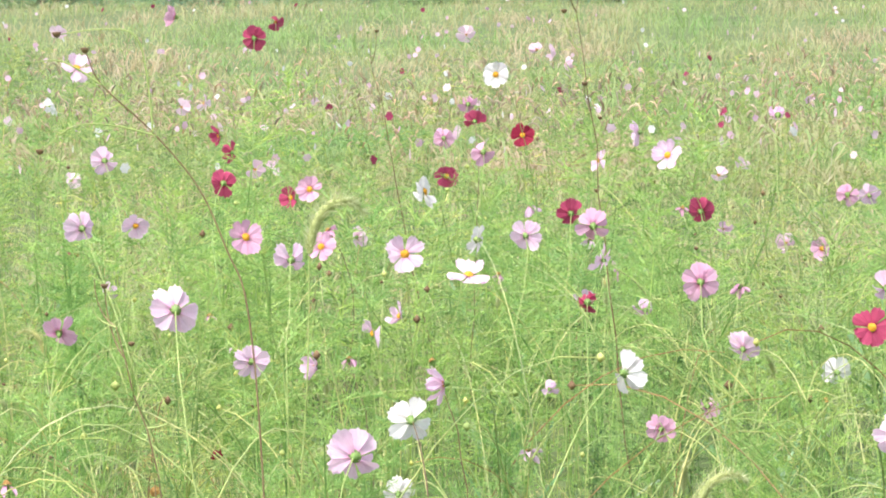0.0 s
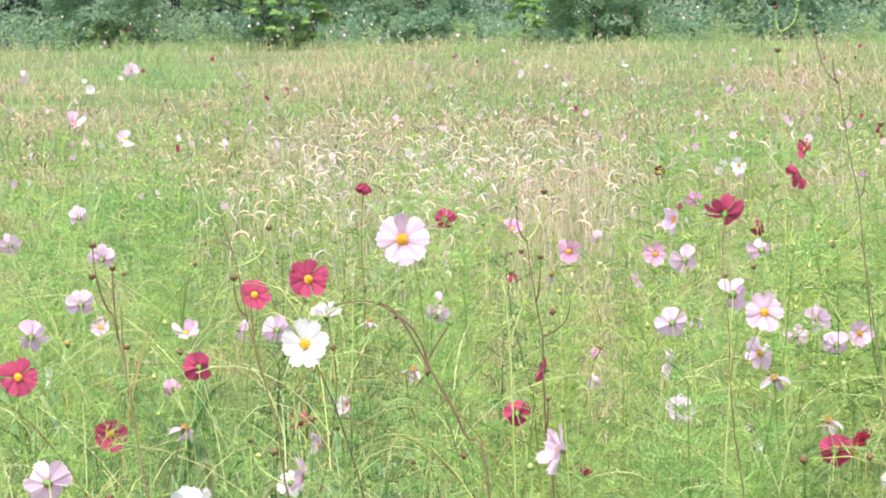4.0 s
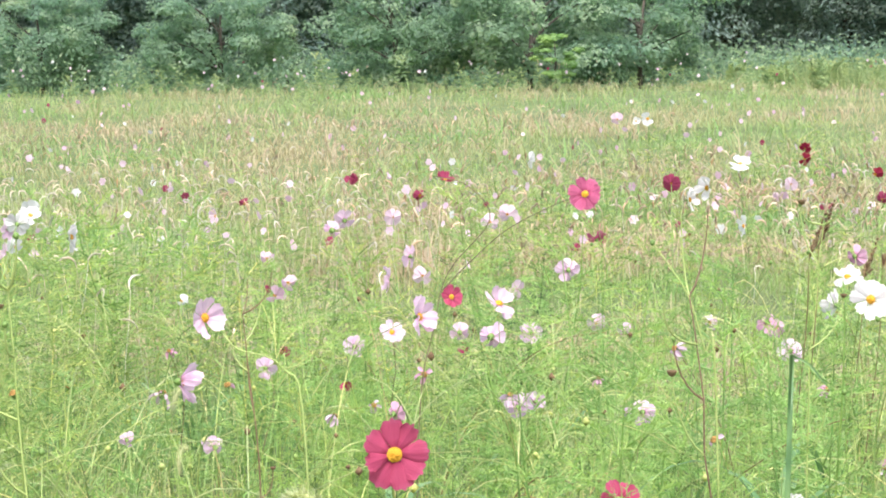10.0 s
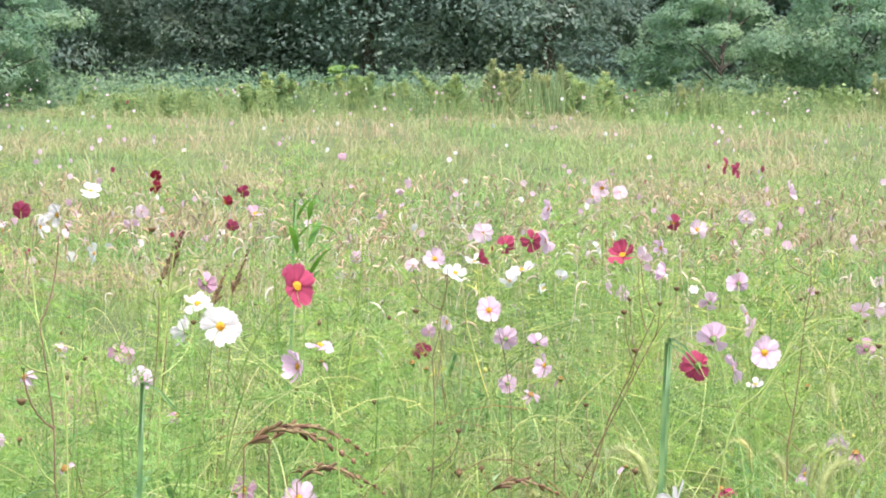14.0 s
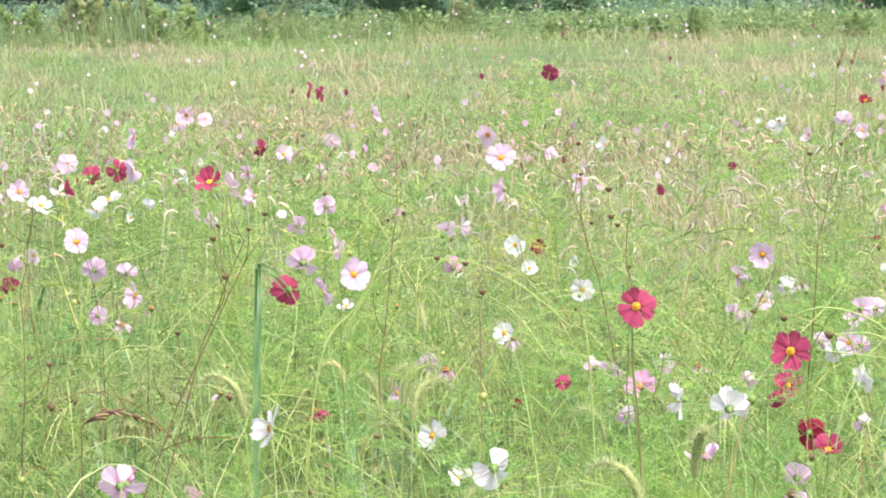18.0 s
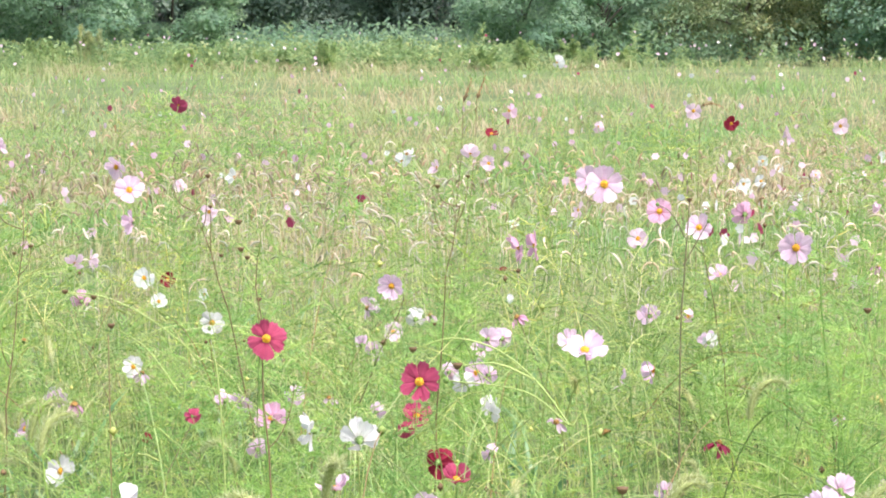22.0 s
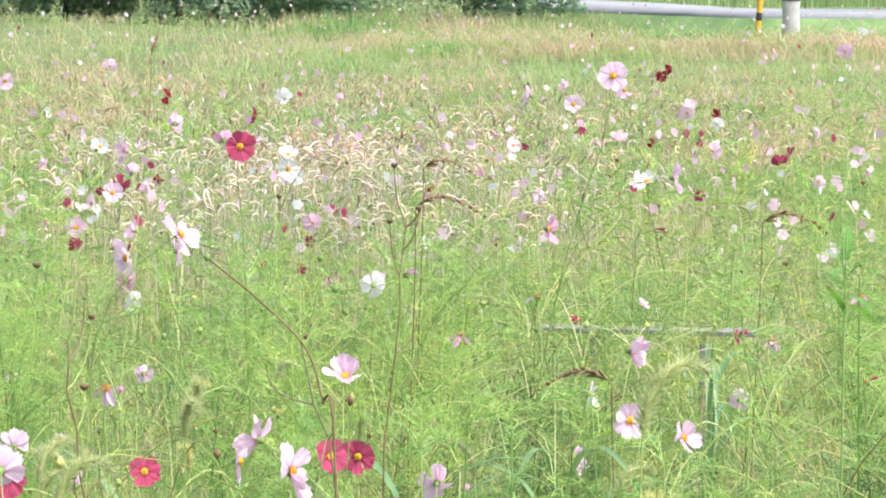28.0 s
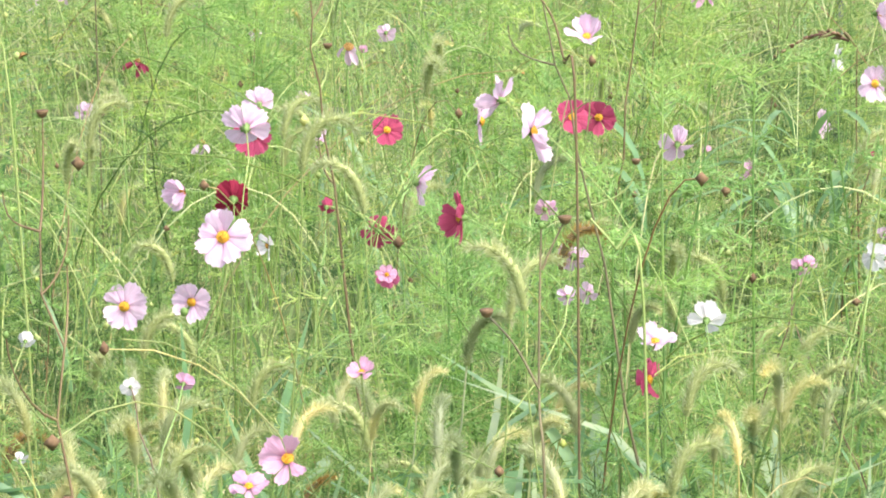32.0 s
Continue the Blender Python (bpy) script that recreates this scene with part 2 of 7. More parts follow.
# Wood and bush leaves are paled and blued: distant haze put into their colour.
hazed_tree_stops = ((0.0, (0.27, 0.35, 0.33)), (0.5, (0.295, 0.38, 0.35)), (1.0, (0.32, 0.41, 0.365)))
hazed_wood_leaf = foliage_material("hazed_wood_leaf", hazed_tree_stops, (0.78, 0.86, 0.95), 0.15, 0.55, (1.05, 1.15, 0.9), 0.9, 0.02)
hazed_bush_leaf = foliage_material("hazed_bush_leaf", ((0.0, (0.28, 0.385, 0.3)), (0.5, (0.315, 0.43, 0.325)), (1.0, (0.36, 0.485, 0.35))), (0.8, 0.9, 0.98), 0.3, 0.6, (1.1, 1.2, 0.9), 0.9, 0.02)
fresh_leaf = foliage_material("young_tree_leaf", ((0.0, (0.2, 0.34, 0.13)), (1.0, (0.3, 0.46, 0.19))), (0.95, 1.0, 0.95), 0.4, 0.4, (1.1, 1.2, 0.7), 0.6, 0.2)
brown_leaf = foliage_material("autumn_bush_leaf", ((0.0, (0.22, 0.31, 0.17)), (0.5, (0.27, 0.36, 0.2)), (1.0, (0.35, 0.4, 0.24))), (1.08, 0.96, 0.92), 0.4, 0.3, (1.1, 1.1, 0.7), 0.5, 0.3)
scrub_leaf = foliage_material("scrub_leaf", ((0.0, (0.25, 0.38, 0.19)), (0.6, (0.33, 0.46, 0.23)), (1.0, (0.42, 0.5, 0.29))), (1.0, 0.95, 0.9), 0.3, 0.5, (1.1, 1.1, 0.95))
reed_leaf = foliage_material("reed_leaf", ((0.0, (0.18, 0.29, 0.14)), (0.6, (0.27, 0.39, 0.19)), (1.0, (0.38, 0.46, 0.26))), (1.0, 0.95, 0.9), 0.3, 0.35)
bark_mat = plain_material("bark", ((0.3, (0.04, 0.035, 0.03)), (0.7, (0.12, 0.1, 0.08))), 12, 0.9, 0, 0.6)
road_mat = plain_material("road_asphalt", ((0.3, (0.22, 0.23, 0.25)), (0.7, (0.3, 0.31, 0.33))), 3.0, 0.8, 0, 0.1)
bank_mat = plain_material("bank_turf", ((0.3, (0.1, 0.19, 0.06)), (0.7, (0.17, 0.28, 0.1))), 1.2, 0.95, 0, 0.5, 8)


# ---------------------------------------------------------------- mesh helpers
def mesh_from(name, verts, faces, mat, smooth=False):
    """A mesh from plain arrays; faces all of one size."""
    verts, faces = np.asarray(verts, np.float32), np.asarray(faces, np.int32)
    me = bpy.data.meshes.new(name)
    n, k = faces.shape
    me.vertices.add(len(verts))
    me.vertices.foreach_set("co", verts.ravel())
    me.loops.add(n * k)
    me.loops.foreach_set("vertex_index", faces.ravel())
    me.polygons.add(n)
    me.polygons.foreach_set("loop_start", np.arange(0, n * k, k, dtype=np.int32))
    me.polygons.foreach_set("loop_total", np.full(n, k, np.int32))
    if smooth:
        me.polygons.foreach_set("use_smooth", np.ones(n, bool))
    me.update(calc_edges=True)
    me.materials.append(mat)
    return me


def part(name, me, parent, m=None, label=""):
    ob = new(name, me)
    ob.parent = parent
    if m is not None:
        ob.matrix_basis = m
    return tagged(ob, label)


def tube(points, radii, sides=5):
    """Vertices and quads of a tapered tube along points."""
    P = np.asarray(points, float)
    T = np.gradient(P, axis=0)
    T /= np.linalg.norm(T, axis=1)[:, None] + 1e-9
    ref = np.array([0.31, 0.95, 0.05])
    A = np.cross(T, ref)
    A /= np.linalg.norm(A, axis=1)[:, None] + 1e-9
    B = np.cross(T, A)
    a = np.arange(sides) * 2 * np.pi / sides
    R = np.asarray(radii, float)
    V = P[:, None] + R[:, None, None] * (np.cos(a)[None, :, None] * A[:, None] + np.sin(a)[None, :, None] * B[:, None])
    n = len(P)
    i = np.arange(n - 1)[:, None] * sides
    j = np.arange(sides)[None]
    k = (j + 1) % sides
    F = np.stack([i + j, i + k, i + sides + k, i + sides + j], -1).reshape(-1, 4)
    return V.reshape(-1, 3), F


def join(pieces):
    """Many (verts, faces) into one."""
    V, F, o = [], [], 0
    for v, f in pieces:
        V.append(v)
        F.append(np.asarray(f) + o)
        o += len(v)
    return np.concatenate(V), np.concatenate(F)


def bezier(p0, p1, p2, p3, n):
    t = np.linspace(0, 1, n)[:, None]
    p0, p1, p2, p3 = (np.asarray(p, float) for p in (p0, p1, p2, p3))
    return (1 - t) ** 3 * p0 + 3 * (1 - t) ** 2 * t * p1 + 3 * (1 - t) * t * t * p2 + t ** 3 * p3


def scatter(templates, which, place, turn, size):
    """Copies of template meshes as one pair of arrays."""
    V, F, o = [], [], 0
    for k, (tv, tf) in enumerate(templates):
        s = which == k
        if not s.any():
            continue
        c, n = np.cos(turn[s]), np.sin(turn[s])
        q = np.empty((s.sum(), len(tv), 3), np.float32)
        q[..., 0] = c[:, None] * tv[:, 0] - n[:, None] * tv[:, 1]
        q[..., 1] = n[:, None] * tv[:, 0] + c[:, None] * tv[:, 1]
        q[..., 2] = tv[:, 2]
        q *= size[s][:, None, :] if size.ndim == 2 else size[s][:, None, None]
        q += place[s][:, None]
        V.append(q.reshape(-1, 3))
        F.append((tf[None] + (np.arange(s.sum()) * len(tv))[:, None, None] + o).reshape(-1, tf.shape[1]))
        o += s.sum() * len(tv)
    return np.concatenate(V), np.concatenate(F)


def polar(az, r, z=0.0):
    return (r * math.sin(radians(az)), r * math.cos(radians(az)), z)


def field(rng, n, near, far, power, a0=AZ0 - 4, a1=AZ1 + 4):
    """n places in the meadow, thinner with the distance."""
    u = rng.random(n)
    if power == 1:
        r = near * (far / near) ** u
    else:
        e = 1 - power
        r = (near ** e + u * (far ** e - near ** e)) ** (1 / e)
    a = np.radians(rng.uniform(a0, a1, n))
    return np.stack([r * np.sin(a), r * np.cos(a), RISE(r, a)], -1), r, a


# ---------------------------------------------------------------- ground
rng = np.random.default_rng(11)


def build_ground():
    """One sheet to the horizon, gently uneven near the path."""
    rings = np.concatenate([[0.0], np.geomspace(0.8, 3500, 60)])
    spokes = 160
    a = np.arange(spokes) * 2 * np.pi / spokes
    V = []
    for r in rings:
        V.append(np.stack([r * np.sin(a), r * np.cos(a), RISE(r, np.where(a > np.pi, a - 2 * np.pi, a)) - 0.02 + 0.02 * np.sin(3 * a + r)], -1))
    V = np.concatenate(V)
    i = np.arange(len(rings) - 1)[:, None] * spokes
    j = np.arange(spokes)[None]
    k = (j + 1) % spokes
    F = np.stack([i + j, i + k, i + spokes + k, i + spokes + j], -1).reshape(-1, 4)
    ob = new("ground", mesh_from("ground", V, F, soil_mat, True))
    tagged(ob, "green-brown meadow soil under the flowers and grasses", "ground", kind="structure")


build_ground()


# ---------------------------------------------------------------- feathery foliage
def filament(p, d, length, width, droop, rng):
    """A thread leaf: slender, widest in the middle, bent over."""
    d = d / np.linalg.norm(d)
    side = np.cross(d, rng.normal(0, 1, 3))
    side *= width / (np.linalg.norm(side) + 1e-9)
    m = p + d * length * 0.55
    e = p + d * length + np.array([0, 0, -droop * length])
    return np.array([p, m + side * 1.3, e, m - side * 1.3]), np.array([[0, 1, 3], [3, 1, 2]])


def threads(base, d, length, width, rng):
    """Many thread leaflets, one slender triangle each."""
    side = np.cross(d, rng.normal(0, 1, d.shape))
    side *= (width / (np.linalg.norm(side, axis=1) + 1e-9))[:, None]
    V = np.stack([base - side, base + side, base + d * length[:, None]], 1).reshape(-1, 3)
    return V, np.arange(len(V)).reshape(-1, 3)


def unit(v):
    return v / (np.linalg.norm(v, axis=-1, keepdims=True) + 1e-9)


def cosmos_bush(rng, leaves, height, reach, fine, pairs=6, forks=2):
    """A leafy cosmos shoot: a thin stem with twice-cut feathery leaves in whorls up to its tip."""
    lean = rng.normal(0, 0.14, 2)
    top = np.array([lean[0] * height, lean[1] * height, height])
    sv, sf = tube(bezier((0, 0, 0), (0, 0, height * 0.4), top * (1, 1, 0.7), top, 6), np.linspace(0.003, 0.001, 6), 3)
    out = [(sv, np.concatenate([sf[:, [0, 1, 2]], sf[:, [0, 2, 3]]]))]
    f = 0.22 + 0.78 * (np.arange(leaves) + rng.random(leaves)) / leaves
    base = top * np.stack([f * f, f * f, f], -1)
    a = np.arange(leaves) * 2.4 + rng.normal(0, 0.5, leaves)
    d = unit(np.stack([np.cos(a), np.sin(a), 0.15 + 1.5 * f * f * rng.random(leaves)], -1))
    L = reach * rng.uniform(0.65, 1.15, leaves) * (1.2 - 0.55 * f)
    sag = 0.3 * L
    half = base + d * (L * 0.5)[:, None] - np.array([0, 0, 1]) * (0.25 * sag)[:, None]
    out.append(threads(base, unit(half - base), L * 0.52, np.full(leaves, fine * 1.2), rng))
    tip = base + d * L[:, None] - np.array([0, 0, 1]) * sag[:, None]
    out.append(threads(half, unit(tip - half), L * 0.6, np.full(leaves, fine), rng))
    s = unit(np.cross(d, (0, 0, 1.0)))
    for k in range(2 * pairs):
        g = (k // 2 + 0.7) / (pairs + 0.4)
        p = base + d * (L * g)[:, None] - np.array([0, 0, 1]) * (sag * g * g)[:, None]
        w = unit(d * 0.8 + s * (1 if k % 2 else -1) * rng.uniform(0.6, 1.0, leaves)[:, None] + rng.normal(0, 0.22, (leaves, 3)) + (0, 0, 0.15))
        q = L * (0.48 - 0.3 * g) * rng.uniform(0.75, 1.2, leaves)
        out.append(threads(p, w, q, np.full(leaves, fine), rng))
        for j in range(forks):
            e = unit(w + unit(np.cross(w, d)) * (0.5 if j % 2 else -0.5) + rng.normal(0, 0.45, (leaves, 3)))
            out.append(threads(p + w * (q * rng.uniform(0.25, 0.6))[:, None], e, q * 0.55, np.full(leaves, fine * 0.85), rng))
    return join(out)


def blade(rng, length, width, arch, twist=0.3):
    """A curved grass blade, 5 triangles."""
    t = np.linspace(0, 1, 4)
    x = length * (1 - np.cos(arch * t)) / arch
    z = length * np.sin(arch * t) / arch
    w = width * np.array([0.6, 1.0, 0.7, 0.0])
    V = []
    for k in range(3):
        V += [[x[k], -w[k] / 2 + twist * x[k] * 0.2, z[k]], [x[k], w[k] / 2 + twist * x[k] * 0.2, z[k]]]
    V.append([x[3], 0, z[3]])
    return np.array(V), np.array([[0, 1, 3], [0, 3, 2], [2, 3, 5], [2, 5, 4], [4, 5, 6]])


def tuft(rng, blades, length, width, spread, arch):
    out = []
    for _ in range(blades):
        v, f = blade(rng, length * rng.uniform(0.5, 1.1), width * rng.uniform(0.6, 1.3), arch * rng.uniform(0.6, 1.3), rng.normal())
        a = rng.random() * 2 * np.pi
        c, s = np.cos(a), np.sin(a)
        v = v @ np.array([[c, s, 0], [-s, c, 0], [0, 0, 1]]) + np.append(rng.normal(0, spread, 2), 0)
        out.append((v, f))
    return join(out)


def stuff(name, arrays, mat, label, category):
    ob = new(name, mesh_from(name, *arrays, mat))
    return tagged(ob, label, category, kind="stuff")


near_bushes = [cosmos_bush(rng, 20, h, 0.14, 0.0011) for h in (0.55, 0.6, 0.66, 0.7, 0.76, 0.84, 0.64)]
far_bushes = [cosmos_bush(rng, 15, 0.66, 0.19, 0.0022, 5, 0) for _ in range(5)]


def clumped(rng, n, per, near, far, power, spread, a0=AZ0 - 4, a1=AZ1 + 4):
    """Places gathered in clumps, as plants seed themselves."""
    c, r, a = field(rng, n // per, near, far, power, a0, a1)
    p = np.repeat(c, per, axis=0) + np.concatenate([rng.normal(0, spread, (len(c) * per, 2)), np.zeros((len(c) * per, 1))], 1)
    r = np.hypot(p[:, 0], p[:, 1])
    tall = np.repeat(rng.uniform(0.55, 1.25, len(c)), per)
    return p, np.maximum(r, 1.6), np.arctan2(p[:, 0], p[:, 1]), tall


near_a = clumped(rng, 830, 5, 3.3, 9.5, 1.6, 0.13, AZ0 - 4, 79)
near_b = clumped(rng, 420, 4, 2.15, 8.5, 1.6, 0.12, 76, AZ1 + 4)
pl, r, a, tall = (np.concatenate(q) for q in zip(near_a, near_b))
n = len(pl)
w, tn, sz = rng.integers(0, 7, n), rng.random(n) * 6.28, tall * rng.uniform(0.8, 1.1, n) * LOW(r, a)
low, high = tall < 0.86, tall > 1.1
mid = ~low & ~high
stuff("cosmos_foliage", scatter(near_bushes, w[mid], pl[mid], tn[mid], sz[mid]), feather_mat,
      "fresh green feathery thread-like cosmos leaves growing thickly", "foliage")
# low clumps take the dark leaf whose colour paints the shaded gaps
stuff("cosmos_foliage", scatter(near_bushes, w[low], pl[low], tn[low], sz[low] * 1.2), gap_shade_mat,
      "deeper green low feathery cosmos leaves, darkened as shade between the brighter clumps", "foliage")
stuff("young_cosmos_foliage", scatter(near_bushes, w[high], pl[high], tn[high], sz[high] * 0.88), young_mat,
      "tall lime-green feathery clumps of cosmos leaves", "foliage")
pl = np.array([polar(q, d) for q, d in zip(rng.uniform(93.8, 98.6, 30), rng.uniform(6.6, 7.5, 30))])
stuff("cosmos_foliage", scatter(near_bushes, rng.integers(0, 7, 30), pl, rng.random(30) * 6.28, rng.uniform(0.8, 1.05, 30)), feather_mat,
      "green feathery cosmos leaves crowding round a low rail", "foliage")
plume = clumped(rng, 480, 6, 4.4, 10, 1.2, 0.06, AZ0 - 4, 80)
low_plume = clumped(rng, 110, 6, 3.4, 9, 1.2, 0.06, 80, AZ1 + 4)
pl, r, a, tall = (np.concatenate(q) for q in zip(plume, low_plume))
n = len(pl)
stuff("young_cosmos_foliage", scatter(near_bushes, rng.integers(0, 7, n), pl, rng.random(n) * 6.28, tall * rng.uniform(1.0, 1.25, n)), young_mat,
      "bright fresh green feathery plumes of unopened cosmos plants", "foliage")
pl, r, a, tall = clumped(rng, 2300, 5, 8.5, 26, 1.4, 0.25)
n = len(pl)
stuff("cosmos_foliage", scatter(far_bushes, rng.integers(0, 5, n), pl, rng.random(n) * 6.28, tall * rng.uniform(0.8, 1.15, n)), feather_mat,
      "green feathery cosmos leaves farther out in the meadow", "foliage")

srng = np.random.default_rng(71)
pl, r, a, tall = clumped(srng, 560, 7, 7.5, 22, 1.3, 0.17)
n = len(pl)
stuff("young_cosmos_foliage", scatter(far_bushes, srng.integers(0, 5, n), pl, srng.random(n) * 6.28, tall * srng.uniform(1.0, 1.25, n)), young_mat,
      "bright green feathery clumps of cosmos farther out", "foliage")

shoots = [cosmos_bush(srng, 28, 0.72, 0.12, 0.0008) for _ in range(5)]
pl, r, a, tall = clumped(srng, 320, 4, 4.2, 9.5, 1.3, 0.07)
n = len(pl)
stuff("young_cosmos_foliage", scatter(shoots, srng.integers(0, 5, n), pl, srng.random(n) * 6.28, tall * srng.uniform(0.95, 1.25, n) * LOW(r, a)), young_mat,
      "soft bright green upright cosmos shoots, finely cut", "foliage")

tufts = [tuft(rng, 12, 0.46, 0.005, 0.1, 2.4) for _ in range(6)]
n = 1700
pl, r, a = field(rng, n, 2.2, 14, 1.3)
stuff("meadow_grass", scatter(tufts, rng.integers(0, 6, n), pl, rng.random(n) * 6.28, rng.uniform(0.6, 1.2, n)), grass_mat,
      "yellowish-green bent grass blades between the flowers", "grass")
fine_tufts = [tuft(rng, 15, 0.52, 0.007, 0.26, 2.5) for _ in range(6)]
far_tufts = [tuft(rng, 16, 0.55, 0.012, 0.45, 3.0) for _ in range(6)]
n = 4200
pl, r, a = field(rng, n, 9, 24, 1.3)
stuff("meadow_grass", scatter(fine_tufts, rng.integers(0, 6, n), pl, rng.random(n) * 6.28, rng.uniform(0.7, 1.2, n)), far_mat,
      "fine yellow-green grass in the middle of the meadow", "grass")
n = 8500
pl, r, a = field(rng, n, 17, 54, 1.2, AZ0 - 8, AZ1 + 10)
keep = (np.degrees(a) < 91.5) | (r < 46.5)
pl, n = pl[keep], int(keep.sum())
stuff("meadow_grass", scatter(far_tufts, rng.integers(0, 6, n), pl, rng.random(n) * 6.28, rng.uniform(0.75, 1.3, n)), far_mat,
      "pale yellow-green meadow grass reaching to the wood", "grass")


n = 900
pl, r, a = field(rng, n, 40, 46.3, 1.0, 90, AZ1 + 10)
stuff("meadow_grass", scatter(far_tufts, rng.integers(0, 6, n), pl, rng.random(n) * 6.28, rng.uniform(1.2, 1.6, n)), far_mat,
      "taller yellow-green grass along the foot of the road bank", "grass")
short = [tuft(rng, 12, 0.16, 0.006, 0.12, 1.4) for _ in range(4)]
n = 3600
pl, r, a = field(rng, n, 0.15, 9, 0.2, 0, 360)
stuff("short_grass", scatter(short, rng.integers(0, 4, n), pl, rng.random(n) * 6.28, rng.uniform(0.6, 1.2, n)), grass_mat,
      "short trodden green grass at the edge of the meadow", "grass")


def bare_stalk(rng, length):
    """A thin bare flower stalk that arches over."""
    b = rng.normal(0, 0.55, 2) * length
    e = np.append(b, length * rng.uniform(0.75, 1.0))
    pts = bezier((0, 0, 0), (0, 0, length * 0.5), np.append(b * rng.uniform(0.25, 0.7), length * 0.98), e, 12)
    v, f = tube(pts, np.linspace(0.0015, 0.001, 12), 3)
    return (v, np.concatenate([f[:, [0, 1, 2]], f[:, [0, 2, 3]]])), e


def knob(at, s, rng):
    u = np.array([[0, 0, -1], [1, 0, 0], [0, 1, 0], [-1, 0, 0], [0, -1, 0], [0, 0, 1.1]]) * s * rng.uniform(0.8, 1.2, (6, 1))
    return at + u, np.array([[0, 2, 1], [0, 3, 2], [0, 4, 3], [0, 1, 4], [5, 1, 2], [5, 2, 3], [5, 3, 4], [5, 4, 1]])


stalks, green_knobs, brown_knobs = [], [], []
for _ in range(14):
    (v, f), e = bare_stalk(rng, rng.uniform(0.6, 0.85))
    stalks.append((v, f))
    green_knobs.append(knob(e, 0.0075, rng))
    brown_knobs.append(knob(e, 0.008, rng))
n = 2000
pl, r, a = field(rng, n, 3.0, 13, 1.5)
keep = (r > 4.6) | (rng.random(n) < 0.35)
pl, n = pl[keep], int(keep.sum())
w, tn, sz = rng.integers(0, 14, n), rng.random(n) * 6.28, rng.uniform(0.75, 1.3, n)
stuff("cosmos_stalk", scatter(stalks, w, pl, tn, sz), stalk_mat, "thin yellow-green arching stalks of budding cosmos", "stalk")
k = rng.random(n)
s = k < 0.3
stuff("cosmos_bud", scatter(green_knobs, w[s], pl[s], tn[s], sz[s]), bud_mat, "small round green cosmos buds on thin stalks", "bud")
s = k > 0.82
stuff("cosmos_seed_head", scatter(brown_knobs, w[s], pl[s], tn[s], sz[s]), seed_mat, "small dark brown spent seed heads on stalks", "seed head")

# bare stalks bowed down by the wind
def bowed_stalk(rng):
    h, reach = rng.uniform(0.5, 0.8), rng.uniform(0.3, 0.62)
    e = (reach, rng.normal() * 0.08, h * rng.uniform(0.45, 0.85))
    v, f = tube(bezier((0, 0, 0), (0.04, 0, h * 0.85), (reach * 0.5, 0, h * 1.2), e, 14), np.linspace(0.0022, 0.0012, 14), 3)
    return (v, np.concatenate([f[:, [0, 1, 2]], f[:, [0, 2, 3]]])), e


bowed, bowed_buds = [], []
for _ in range(9):
    (v, f), e = bowed_stalk(srng)
    bowed.append((v, f))
    bowed_buds.append(knob(np.array(e), 0.007, srng))
pl, r, a, tall = clumped(srng, 480, 3, 3.9, 11, 1.4, 0.1)
n = len(pl)
w, tn, sz = srng.integers(0, 9, n), np.repeat(srng.random(n // 3) * 6.28, 3) + srng.normal(0, 0.9, n), srng.uniform(0.8, 1.2, n)
stuff("bowed_cosmos_stalk", scatter(bowed, w, pl, tn, sz), bowed_mat, "pale yellow-green wiry stalks bowed over by wind", "stalk")
stuff("cosmos_bud", scatter(bowed_buds, w, pl, tn, sz), bud_mat, "green buds at the ends of bowed stalks", "bud")

def twig(rng):
    """A few wiry side shoots that curl away from one joint."""
    out, h = [], rng.uniform(0.42, 0.6)
    for _ in range(6):
        a, L = rng.random() * 6.28, rng.uniform(0.1, 0.24)
        d = np.array([math.cos(a), math.sin(a), 0.0])
        at = np.array([0, 0, h + rng.normal() * 0.05])
        v, f = tube(bezier(at, at + d * L * 0.3 + (0, 0, L * 0.5), at + d * L * 0.8 + (0, 0, L * 0.6), at + d * L + (0, 0, L * rng.uniform(-0.1, 0.9)), 7), np.linspace(0.0011, 0.0007, 7), 3)
        out.append((v, np.concatenate([f[:, [0, 1, 2]], f[:, [0, 2, 3]]])))
    return join(out)


twigs = [twig(srng) for _ in range(8)]
pl, r, a = field(srng, 520, 3.4, 10.5, 1.4)
stuff("wiry_shoots", scatter(twigs, srng.integers(0, 8, 520), pl, srng.random(520) * 6.28, srng.uniform(0.85, 1.4, 520) * LOW(r, a)), bowed_mat,
      "wiry yellow-green cosmos side shoots curling above the leaves", "stalk")

straws = [tuft(srng, 14, 0.42, 0.0026, 0.12, 3.2) for _ in range(6)]
pl, r, a, tall = clumped(srng, 1700, 5, 3.4, 16, 1.2, 0.18)
n = len(pl)
stuff("dry_grass", scatter(straws, srng.integers(0, 6, n), pl, srng.random(n) * 6.28, tall * srng.uniform(0.9, 1.35, n)), straw_mat,
      "thin yellowish dry grass blades tangled among the cosmos", "grass")

